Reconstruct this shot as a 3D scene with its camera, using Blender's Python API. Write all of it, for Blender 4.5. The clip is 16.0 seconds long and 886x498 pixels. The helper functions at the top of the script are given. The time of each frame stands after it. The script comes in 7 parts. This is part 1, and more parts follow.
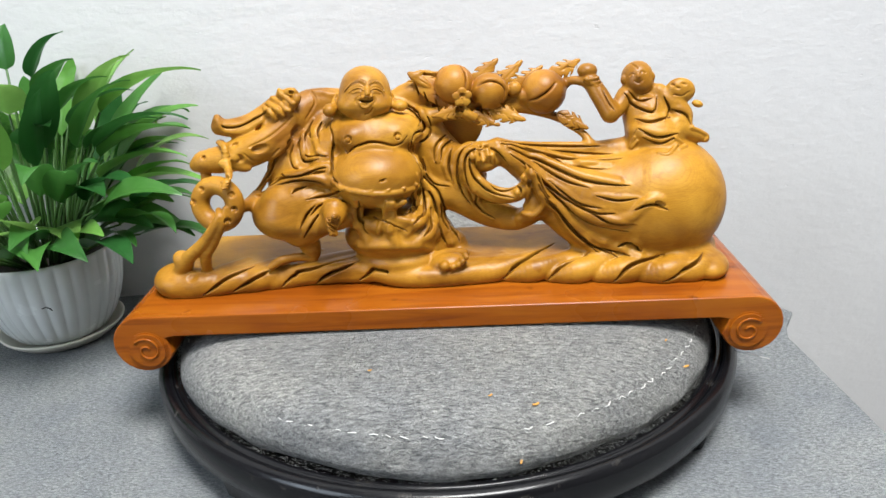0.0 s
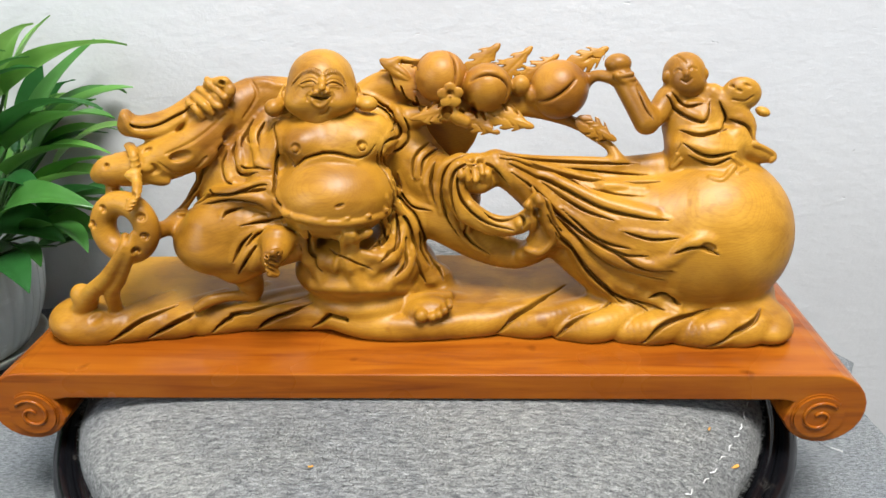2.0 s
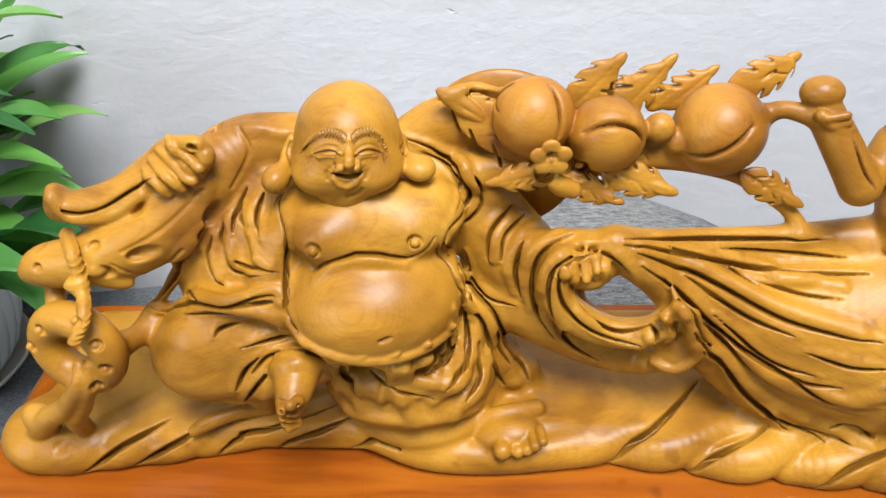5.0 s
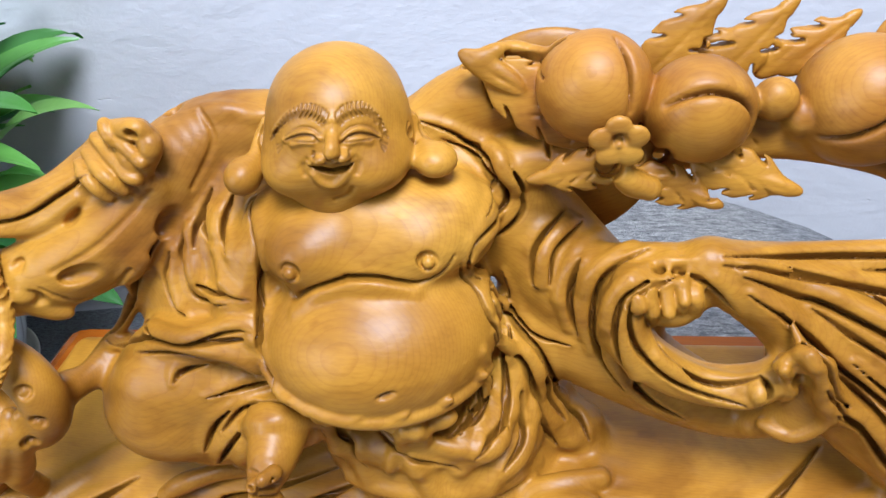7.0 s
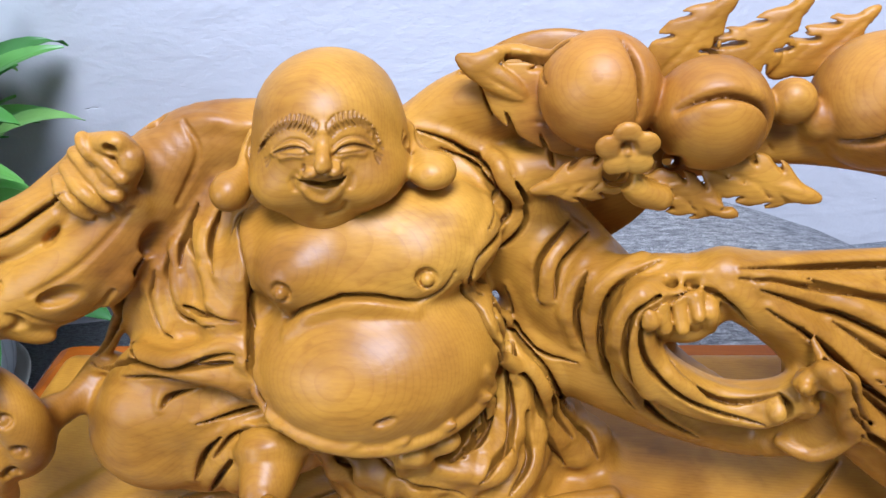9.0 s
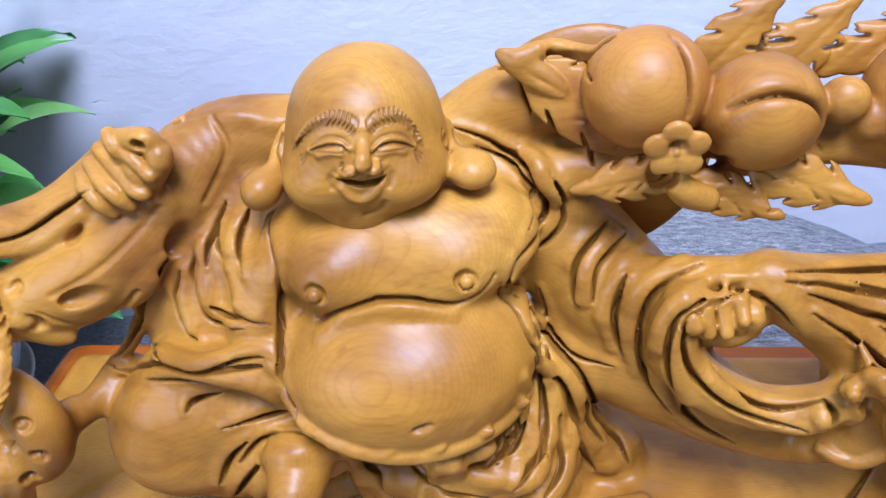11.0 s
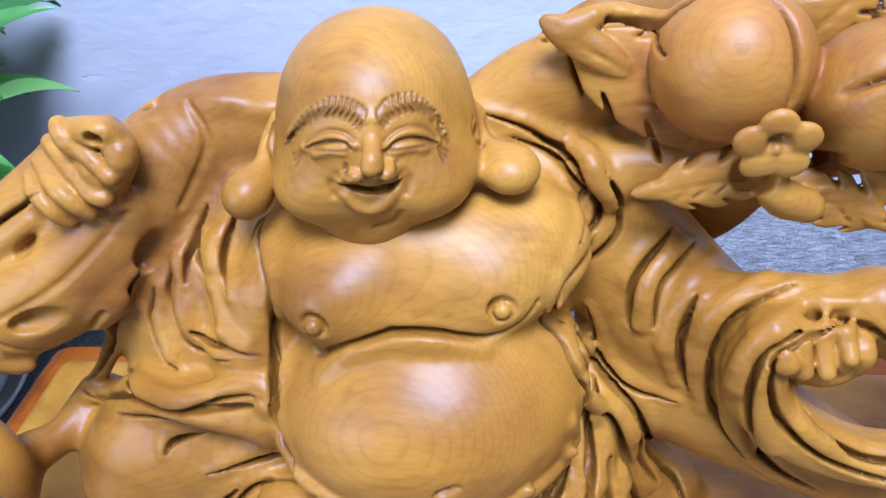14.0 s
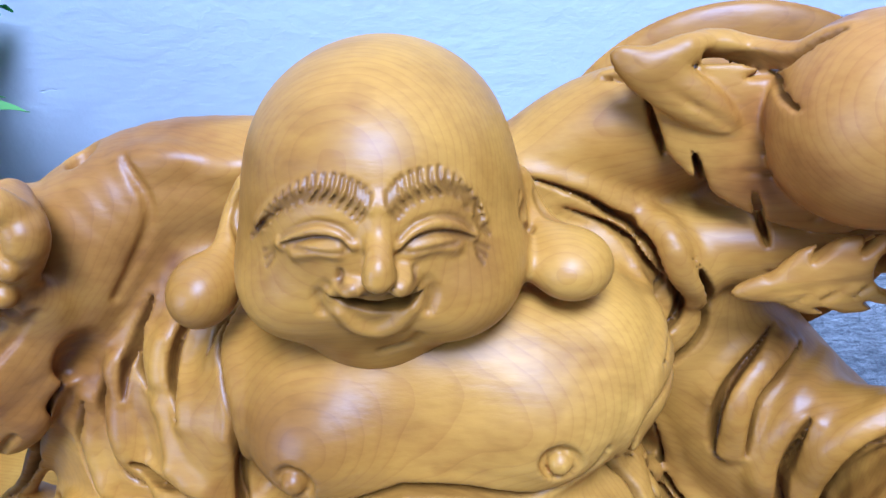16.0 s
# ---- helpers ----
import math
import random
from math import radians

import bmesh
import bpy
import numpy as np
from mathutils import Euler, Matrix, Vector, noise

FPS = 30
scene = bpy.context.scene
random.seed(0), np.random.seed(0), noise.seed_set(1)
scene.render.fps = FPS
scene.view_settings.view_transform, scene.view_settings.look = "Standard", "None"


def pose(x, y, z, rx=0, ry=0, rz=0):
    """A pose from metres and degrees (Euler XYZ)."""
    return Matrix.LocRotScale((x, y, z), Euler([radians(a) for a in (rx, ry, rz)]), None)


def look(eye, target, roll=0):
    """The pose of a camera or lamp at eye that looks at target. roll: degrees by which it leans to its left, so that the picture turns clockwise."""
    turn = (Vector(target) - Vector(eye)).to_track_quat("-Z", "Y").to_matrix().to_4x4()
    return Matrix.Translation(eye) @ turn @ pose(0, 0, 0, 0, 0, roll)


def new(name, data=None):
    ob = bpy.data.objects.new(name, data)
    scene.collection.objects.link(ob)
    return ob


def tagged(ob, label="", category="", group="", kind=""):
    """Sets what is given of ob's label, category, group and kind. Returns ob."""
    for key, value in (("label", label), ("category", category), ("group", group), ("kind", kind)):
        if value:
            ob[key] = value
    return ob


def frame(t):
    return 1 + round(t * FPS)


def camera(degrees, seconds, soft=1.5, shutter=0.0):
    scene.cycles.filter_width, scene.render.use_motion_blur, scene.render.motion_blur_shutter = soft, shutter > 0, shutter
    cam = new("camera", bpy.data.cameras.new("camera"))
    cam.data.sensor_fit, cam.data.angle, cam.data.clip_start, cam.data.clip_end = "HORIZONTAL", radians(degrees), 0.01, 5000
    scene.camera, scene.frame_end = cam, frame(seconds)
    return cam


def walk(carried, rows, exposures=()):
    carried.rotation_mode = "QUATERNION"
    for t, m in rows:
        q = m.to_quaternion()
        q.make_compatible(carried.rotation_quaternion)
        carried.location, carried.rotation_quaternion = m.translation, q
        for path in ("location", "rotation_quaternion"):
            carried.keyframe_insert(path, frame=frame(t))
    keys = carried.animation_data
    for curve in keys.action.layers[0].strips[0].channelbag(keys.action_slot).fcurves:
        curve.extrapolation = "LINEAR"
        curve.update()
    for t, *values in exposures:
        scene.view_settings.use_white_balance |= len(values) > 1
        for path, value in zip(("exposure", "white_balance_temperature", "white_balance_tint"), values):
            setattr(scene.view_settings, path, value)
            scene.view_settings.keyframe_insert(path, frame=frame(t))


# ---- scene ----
cam = camera(61.7, 16.0)
PATH = [
    (0, (0.015, 0.03, 0.393), (0.023, 1.882, -0.362), -2.8),
    (0.5, (0.031, 0.024, 0.418), (0.054, 1.862, -0.369), -2.4),
    (1, (0.028, 0.059, 0.386), (0.039, 1.905, -0.383), -1.9),
    (1.5, (0.028, 0.125, 0.352), (0.023, 1.982, -0.391), -1.1),
    (2, (0.038, 0.189, 0.382), (0.019, 2.007, -0.452), -1.4),
    (2.5, (0.037, 0.246, 0.445), (0.011, 1.961, -0.584), -2.1),
    (3, (0.036, 0.285, 0.448), (0.001, 1.905, -0.724), -2.4),
    (3.5, (0.044, 0.299, 0.453), (-0.011, 1.872, -0.781), -2.3),
    (4, (0.02, 0.345, 0.45), (-0.054, 1.901, -0.804), -2.7),
    (4.2, (0.008, 0.358, 0.451), (-0.061, 1.905, -0.815), -2.8),
    (6.3, (0.021, 0.448, 0.386), (-0.21, 2.03, -0.814), -7.6),
    (6.5, (0.02, 0.453, 0.384), (-0.228, 2.031, -0.818), -7.6),
    (7, (0.02, 0.468, 0.383), (-0.264, 2.031, -0.831), -8.0),
    (7.5, (0.02, 0.478, 0.379), (-0.298, 2.032, -0.839), -9.0),
    (8, (0.017, 0.484, 0.38), (-0.3, 2.046, -0.828), -9.8),
    (8.5, (0.017, 0.482, 0.382), (-0.29, 2.043, -0.83), -9.6),
    (8.7, (0.018, 0.48, 0.381), (-0.273, 2.044, -0.831), -9.1),
    (10.8, (0.008, 0.484, 0.376), (-0.248, 2.05, -0.841), -8.2),
    (11, (0.005, 0.485, 0.378), (-0.258, 2.044, -0.847), -8.2),
    (11.5, (0.001, 0.485, 0.378), (-0.281, 2.023, -0.869), -8.3),
    (12, (0.001, 0.489, 0.379), (-0.278, 2.025, -0.871), -8.2),
    (12.5, (0.002, 0.491, 0.383), (-0.293, 2.02, -0.872), -8.3),
    (13, (0.001, 0.491, 0.379), (-0.314, 2.007, -0.887), -8.2),
    (13.5, (0.005, 0.493, 0.384), (-0.31, 2.027, -0.86), -8.3),
    (14, (-0.003, 0.523, 0.362), (-0.311, 2.027, -0.92), -9.4),
    (14.5, (-0.009, 0.538, 0.35), (-0.272, 2.015, -0.973), -8.0),
    (15, (-0.018, 0.549, 0.351), (-0.317, 2.009, -0.983), -8.4),
    (15.5, (-0.022, 0.561, 0.348), (-0.333, 2.03, -0.973), -9.2),
    (16, (-0.016, 0.57, 0.348), (-0.299, 2.074, -0.939), -8.7),
]
EXPOSURES = [(0, 0.12, 6100, 9), (4, 0.1, 6050, 10), (6.5, 0.05, 5300, 14), (8.5, 0.04, 5050, 17), (11, 0.03, 4600, 26), (14, 0.03, 4400, 25), (16, 0.05, 3900, 19)]
walk(cam, [(t, look(eye, target, roll)) for t, eye, target, roll in PATH], EXPOSURES)

# ---- light ----
world = bpy.data.worlds.new("world")
scene.world = world
world.use_nodes = True
sky = world.node_tree.nodes.new("ShaderNodeTexSky")
sky.sky_type, sky.sun_disc, sky.sun_elevation, sky.sun_rotation = "NISHITA", False, radians(40), radians(200)
world.node_tree.links.new(sky.outputs[0], world.node_tree.nodes["Background"].inputs[0])
world.node_tree.nodes["Background"].inputs[1].default_value = 0.1


def area_lamp(name, eye, target, wide, high, watts, colour):
    data = bpy.data.lights.new(name, "AREA")
    data.shape, data.size, data.size_y, data.energy, data.color = "RECTANGLE", wide, high, watts, colour
    ob = new(name, data)
    ob.matrix_world = look(eye, target)
    return ob


area_lamp("ceiling_lamp", (0.3, -0.2, 2.36), (0.3, -0.2, 0), 0.95, 0.95, 126, (1.0, 0.96, 0.9))
area_lamp("window_light", (-1.93, -1.1, 1.35), (0, 0.5, 0.4), 1.1, 1.2, 32, (0.86, 0.93, 1.0))

# ---- materials ----
def material(name, colour, roughness=0.5, metal=0.0, coat=0.0, spec=0.5):
    m = bpy.data.materials.new(name)
    m.use_nodes = True
    b = m.node_tree.nodes["Principled BSDF"]
    b.inputs["Base Color"].default_value = (*colour, 1)
    b.inputs["Roughness"].default_value, b.inputs["Metallic"].default_value = roughness, metal
    b.inputs["Coat Weight"].default_value, b.inputs["Coat Roughness"].default_value = coat, 0.15
    b.inputs["Specular IOR Level"].default_value = spec
    return m, m.node_tree, b


def node(tree, kind, **values):
    n = tree.nodes.new(kind)
    for key, value in values.items():
        n.inputs[key.replace("_", " ")].default_value = value
    return n


def place(tree, scale=(1, 1, 1), turn=(0, 0, 0)):
    c, m = tree.nodes.new("ShaderNodeTexCoord"), tree.nodes.new("ShaderNodeMapping")
    m.inputs["Scale"].default_value, m.inputs["Rotation"].default_value = scale, turn
    tree.links.new(c.outputs["Object"], m.inputs["Vector"])
    return m.outputs[0]


def noise_tex(tree, vector, scale, detail=4.0, rough=0.55, distortion=0.0):
    n = node(tree, "ShaderNodeTexNoise", Scale=scale, Detail=detail, Roughness=rough, Distortion=distortion)
    tree.links.new(vector, n.inputs["Vector"])
    return n.outputs[0]


def ramp(tree, value, *stops):
    r = tree.nodes.new("ShaderNodeValToRGB")
    while len(r.color_ramp.elements) < len(stops):
        r.color_ramp.elements.new(0.5)
    for e, (at, colour) in zip(r.color_ramp.elements, stops):
        e.position, e.color = at, (*colour, 1)
    tree.links.new(value, r.inputs[0])
    return r.outputs[0]


def mix(tree, kind, factor, a, b):
    m = tree.nodes.new("ShaderNodeMix")
    m.data_type, m.blend_type = "RGBA", kind
    for slot, v in ((0, factor), (6, a), (7, b)):
        if isinstance(v, (int, float)):
            m.inputs[slot].default_value = v
        elif isinstance(v, tuple):
            m.inputs[slot].default_value = (*v, 1)
        else:
            tree.links.new(v, m.inputs[slot])
    return m.outputs[2]


def bump(tree, b, height, strength, distance, after=None):
    n = node(tree, "ShaderNodeBump", Strength=strength, Distance=distance)
    tree.links.new(height, n.inputs["Height"])
    if after is not None:
        tree.links.new(after, n.inputs["Normal"])
    tree.links.new(n.outputs[0], b.inputs["Normal"])
    return n.outputs[0]


def vary(tree, value, low, high, target):
    n = node(tree, "ShaderNodeMapRange", To_Min=low, To_Max=high)
    tree.links.new(value, n.inputs["Value"])
    tree.links.new(n.outputs[0], target)


def carved_wood():
    m, t, b = material("carved_boxwood", (0.5, 0.24, 0.04), 0.4, spec=0.3)
    v = place(t, (1, 1, 1))
    # growth layers that face up and forward, bent by slow noise: they ring every bulge
    ring = t.nodes.new("ShaderNodeTexWave")
    ring.wave_type, ring.bands_direction, ring.wave_profile = "BANDS", "Y", "SAW"
    for key, val in (("Scale", 330.0), ("Distortion", 5.0), ("Detail", 3.0), ("Detail Scale", 0.16), ("Detail Roughness", 0.5)):
        ring.inputs[key].default_value = val
    t.links.new(place(t, (1, 1, 1), (0.714, 0.0, 0.06)), ring.inputs["Vector"])
    broad = noise_tex(t, v, 16.0, 3.0, 0.6, 0.4)
    fine = noise_tex(t, place(t, (260, 900, 900), (0.1, 0.2, 0.15)), 1.0, 3.0)
    c = ramp(t, broad, (0.3, (0.24, 0.1, 0.007)), (0.5, (0.38, 0.178, 0.013)), (0.7, (0.48, 0.248, 0.024)))
    c = mix(t, "MULTIPLY", 0.3, c, ramp(t, ring.outputs[1], (0.0, (0.95, 0.92, 0.88)), (0.55, (1, 1, 1)), (0.8, (0.9, 0.84, 0.76)), (0.97, (0.62, 0.48, 0.36))))
    c = mix(t, "MULTIPLY", 0.35, c, ramp(t, fine, (0.3, (0.7, 0.6, 0.48)), (0.6, (1, 1, 1))))
    smoke = noise_tex(t, place(t, (20, 40, 55), (0.3, 0.5, 0.0)), 1.0, 4.0, 0.6, 0.6)
    c = mix(t, "MULTIPLY", 0.6, c, ramp(t, smoke, (0.34, (0.48, 0.38, 0.26)), (0.53, (1, 1, 1))))
    for at, size, tint in (((0.012, 0.097, 0.283), 0.02, (0.78, 0.64, 0.66)), ((0.0416, 0.093, 0.2765), 0.017, (0.85, 0.76, 0.75)), ((0.089, 0.102, 0.2725), 0.022, (0.8, 0.68, 0.68)), ((-0.112, 0.09, 0.272), 0.02, (0.7, 0.62, 0.68)), ((-0.131, 0.075, 0.25), 0.016, (0.66, 0.56, 0.58))):
        near = t.nodes.new("ShaderNodeVectorMath")
        near.operation = "DISTANCE"
        near.inputs[1].default_value = at
        t.links.new(v, near.inputs[0])
        wide = node(t, "ShaderNodeMath")
        wide.operation = "MULTIPLY_ADD"
        wide.inputs[1].default_value, wide.inputs[2].default_value = 0.5 / size, -0.15
        t.links.new(near.outputs["Value"], wide.inputs[0])
        edge = node(t, "ShaderNodeMath")
        edge.operation = "MULTIPLY_ADD"
        edge.inputs[1].default_value = 0.6
        t.links.new(smoke, edge.inputs[0])
        t.links.new(wide.outputs[0], edge.inputs[2])
        c = mix(t, "MULTIPLY", 1.0, c, ramp(t, edge.outputs[0], (0.55, tint), (0.85, (1, 1, 1))))
    spots = noise_tex(t, v, 70.0, 2.0)
    c = mix(t, "MULTIPLY", 0.5, c, ramp(t, spots, (0.24, (0.5, 0.36, 0.25)), (0.34, (1, 1, 1))))
    # cut lines go dark: stain as on the brows, and groove shade painted in
    cut_dark = t.nodes.new("ShaderNodeAttribute")
    cut_dark.attribute_name = "stain_and_shade"
    hold = mix(t, "MULTIPLY", 1.0, cut_dark.outputs["Fac"], ramp(t, smoke, (0.35, (0.9, 0.9, 0.9)), (0.65, (0.55, 0.55, 0.55))))
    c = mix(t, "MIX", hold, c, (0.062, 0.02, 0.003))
    t.links.new(c, b.inputs["Base Color"])
    vary(t, broad, 0.32, 0.5, b.inputs["Roughness"])
    n = bump(t, b, fine, 0.12, 0.0004)
    bump(t, b, noise_tex(t, v, 130.0, 2.0), 0.25, 0.0008, n)
    return m


def stand_wood():
    m, t, b = material("varnished_redwood", (0.4, 0.12, 0.02), 0.34, spec=0.22)
    v = place(t)
    grain = noise_tex(t, place(t, (7, 70, 110)), 1.0, 5.0, 0.6, 0.8)
    broad = noise_tex(t, v, 7.0, 3.0)
    c = ramp(t, grain, (0.25, (0.15, 0.031, 0.003)), (0.5, (0.28, 0.074, 0.004)), (0.8, (0.37, 0.12, 0.007)))
    c = mix(t, "MULTIPLY", 0.6, c, ramp(t, broad, (0.3, (0.62, 0.45, 0.36)), (0.6, (1, 1, 1))))
    c = mix(t, "MULTIPLY", 0.7, c, ramp(t, noise_tex(t, v, 38.0, 1.0), (0.2, (0.35, 0.22, 0.18)), (0.25, (1, 1, 1))))
    t.links.new(c, b.inputs["Base Color"])
    vary(t, broad, 0.2, 0.36, b.inputs["Roughness"])
    bump(t, b, grain, 0.08, 0.0006)
    return m


def felt(name, low, high, rib, along=0.7, across=1.9):
    m, t, b = material(name, high, 0.95, spec=0.1)
    v = place(t)
    rows = noise_tex(t, place(t, (rib * along, rib * across, 400), (0, 0, 0.12)), 1.0, 4.0, 0.65, 0.5)
    fuzz = noise_tex(t, v, 900.0, 3.0, 0.7)
    broad = noise_tex(t, v, 9.0, 4.0, 0.6)
    c = ramp(t, rows, (0.3, low), (0.68, high))
    c = mix(t, "MULTIPLY", 0.75, c, ramp(t, fuzz, (0.3, (0.45, 0.46, 0.48)), (0.65, (1.15, 1.15, 1.12))))
    c = mix(t, "MULTIPLY", 0.8, c, ramp(t, broad, (0.3, (0.72, 0.74, 0.78)), (0.65, (1.1, 1.08, 1.02))))
    t.links.new(c, b.inputs["Base Color"])
    b.inputs["Sheen Weight"].default_value = 0.08
    n = bump(t, b, rows, 1.0, 0.004)
    bump(t, b, fuzz, 0.9, 0.002, n)
    return m


def plaster():
    m, t, b = material("white_plaster", (0.8, 0.8, 0.8), 0.8, spec=0.25)
    v = place(t)
    broad = noise_tex(t, v, 2.2, 4.0)
    c = ramp(t, broad, (0.3, (0.58, 0.58, 0.585)), (0.7, (0.65, 0.65, 0.65)))
    chips = noise_tex(t, place(t, (34, 34, 120)), 1.0, 3.0, 0.6)
    c = mix(t, "MULTIPLY", 0.35, c, ramp(t, chips, (0.22, (0.6, 0.6, 0.62)), (0.27, (1, 1, 1))))
    t.links.new(c, b.inputs["Base Color"])
    n = bump(t, b, noise_tex(t, place(t, (40, 40, 60)), 1.0, 6.0, 0.62), 0.4, 0.003)
    bump(t, b, ramp(t, chips, (0.24, (0, 0, 0)), (0.3, (1, 1, 1))), 0.5, 0.0015, n)
    return m


def plain(name, colour, roughness, amount=0.25, scale=30.0, coat=0.0, relief=0.15, spec=0.5):
    m, t, b = material(name, colour, roughness, coat=coat, spec=spec)
    n = noise_tex(t, place(t), scale, 5.0, 0.6)
    t.links.new(mix(t, "MULTIPLY", amount, colour, ramp(t, n, (0.3, (0.45, 0.45, 0.45)), (0.65, (1, 1, 1)))), b.inputs["Base Color"])
    vary(t, n, roughness * 0.75, min(1, roughness * 1.3), b.inputs["Roughness"])
    bump(t, b, n, relief, 0.001)
    return m


def black_lacquer():
    m, t, b = material("black_lacquer", (0.012, 0.012, 0.013), 0.2, spec=0.35)
    n = noise_tex(t, place(t), 55.0, 6.0, 0.7)
    dust = ramp(t, n, (0.6, (0, 0, 0)), (0.8, (1, 1, 1)))
    t.links.new(mix(t, "MIX", dust, (0.004, 0.004, 0.005), (0.05, 0.045, 0.038)), b.inputs["Base Color"])
    vary(t, n, 0.1, 0.36, b.inputs["Roughness"])
    return m


def leaf_green():
    m, t, b = material("peace_lily_leaf", (0.05, 0.16, 0.03), 0.35, spec=0.45)
    info = t.nodes.new("ShaderNodeObjectInfo")
    c = ramp(t, info.outputs["Random"], (0.0, (0.028, 0.12, 0.028)), (0.5, (0.085, 0.25, 0.045)), (0.8, (0.17, 0.4, 0.07)), (1.0, (0.3, 0.52, 0.13)))
    c = mix(t, "MULTIPLY", 0.5, c, ramp(t, noise_tex(t, place(t), 45.0, 4.0), (0.3, (0.55, 0.6, 0.5)), (0.65, (1, 1, 1))))
    t.links.new(c, b.inputs["Base Color"])
    thin = t.nodes.new("ShaderNodeBsdfTranslucent")
    t.links.new(c, thin.inputs["Color"])
    both = t.nodes.new("ShaderNodeMixShader")
    both.inputs[0].default_value = 0.35
    t.links.new(b.outputs[0], both.inputs[1])
    t.links.new(thin.outputs[0], both.inputs[2])
    t.links.new(both.outputs[0], t.nodes["Material Output"].inputs["Surface"])
    bump(t, b, noise_tex(t, place(t), 220.0, 2.0), 0.2, 0.0006)
    return m


WOOD, STAND, LACQUER = carved_wood(), stand_wood(), black_lacquer()
CLOTH = felt("grey_felt_cloth", (0.16, 0.17, 0.182), (0.48, 0.505, 0.53), 330)
CUSHION = felt("grey_wool_cushion", (0.12, 0.122, 0.126), (0.47, 0.47, 0.462), 290, 0.5, 1.7)
PLASTER = plaster()
CERAMIC = plain("white_glazed_ceramic", (0.72, 0.75, 0.74), 0.25, 0.12, 25.0, 0.5, 0.05)
SAUCER = plain("ivory_plastic", (0.68, 0.65, 0.56), 0.35, 0.25, 30.0)
LEAF = leaf_green()
STEM = plain("leaf_stalk", (0.06, 0.14, 0.03), 0.5, 0.4, 80.0)
SOIL = plain("dark_potting_soil", (0.02, 0.014, 0.01), 0.95, 0.6, 150.0, 0, 0.9)
THREAD = plain("white_thread", (0.75, 0.74, 0.72), 0.8, 0.2, 300.0)
FLECK = plain("orange_wood_shaving", (0.6, 0.3, 0.05), 0.6, 0.3, 300.0)
CONCRETE = plain("grey_floor_screed", (0.3, 0.3, 0.3), 0.7, 0.5, 6.0, 0, 0.3)
MARK = plain("dark_chip", (0.03, 0.035, 0.03), 0.6, 0.3, 300.0)
GREY = plain("grey_wall_paint", (0.22, 0.22, 0.22), 0.7, 0.3, 4.0)
PANEL = plain("white_lamp_casing", (0.8, 0.8, 0.8), 0.4, 0.1, 10.0)

AT = pose(0.019, 0.576, 0, 0, 0, -2.0)   # the frame of the stand: x along it, y into depth


def put(bm, name, mat, parent=None, smooth=True, label="", m=None):
    me = bpy.data.meshes.new(name)
    bm.normal_update()
    bm.to_mesh(me)
    bm.free()
    me.materials.append(mat)
    if smooth:
        me.polygons.foreach_set("use_smooth", [True] * len(me.polygons))
    ob = new(name, me)
    if parent is not None:
        ob.parent = parent
    elif m is not None:
        ob.matrix_world = m
    if label:
        tagged(ob, label)
    return ob


def part(name, bm, mat, parent, label="", smooth=True):
    return put(bm, name, mat, parent, smooth, label)


def thing(name, label, category, m=None, group="", kind=""):
    ob = new(name)
    ob.matrix_world = m or Matrix.Identity(4)
    return tagged(ob, label, category, group, kind)


def box(bm, lo, hi):
    r = bmesh.ops.create_cube(bm, size=1)
    for v in r["verts"]:
        v.co = Vector([(a + b) / 2 + c * (b - a) for a, b, c in zip(lo, hi, v.co)])
    return r["verts"]


def lathe(profile, segments=64, centre=(0, 0), wave=None):
    """Turned body from (radius, z); wave(angle, i) scales the radius."""
    bm = bmesh.new()
    rings = []
    for i, (r, z) in enumerate(profile):
        rings.append([bm.verts.new((centre[0] + r * (wave(a, i) if wave else 1) * math.cos(a), centre[1] + r * (wave(a, i) if wave else 1) * math.sin(a), z))
                      for a in (2 * math.pi * j / segments for j in range(segments))])
    for a, b in zip(rings[:-1], rings[1:]):
        for j in range(segments):
            bm.faces.new((a[j], a[(j + 1) % segments], b[(j + 1) % segments], b[j]))
    bm.faces.new(rings[0][::-1])
    bm.faces.new(rings[-1])
    return bm


def sweep(bm, points, radius, sides=6):
    """A thin round cord through points."""
    p = [Vector(q) for q in points]
    rings = []
    for i, c in enumerate(p):
        d = (p[min(i + 1, len(p) - 1)] - p[max(i - 1, 0)]).normalized()
        u = d.orthogonal().normalized()
        w = d.cross(u)
        r = radius[i] if isinstance(radius, (list, tuple)) else radius
        rings.append([bm.verts.new(c + r * (math.cos(a) * u + math.sin(a) * w)) for a in (2 * math.pi * j / sides for j in range(sides))])
    for a, b in zip(rings[:-1], rings[1:]):
        # match the nearest start so that the cord does not twist
        s = min(range(sides), key=lambda k: (a[0].co - b[k].co).length)
        for j in range(sides):
            bm.faces.new((a[j], a[(j + 1) % sides], b[(j + 1 + s) % sides], b[(j + s) % sides]))
        b[:] = b[s:] + b[:s]
    bm.faces.new(rings[0][::-1])
    bm.faces.new(rings[-1])


def extrude(bm, outline, lo, hi, axis="y"):
    """A prism over an outline of (x, z), between two depths."""
    at = (lambda p, d: (p[0], d, p[1])) if axis == "y" else (lambda p, d: (p[0], p[1], d))
    a = [bm.verts.new(at(p, lo)) for p in outline]
    b = [bm.verts.new(at(p, hi)) for p in outline]
    n = len(outline)
    bm.faces.new(a[::-1])
    bm.faces.new(b)
    for i in range(n):
        bm.faces.new((a[i], a[(i + 1) % n], b[(i + 1) % n], b[i]))
    bmesh.ops.recalc_face_normals(bm, faces=bm.faces)


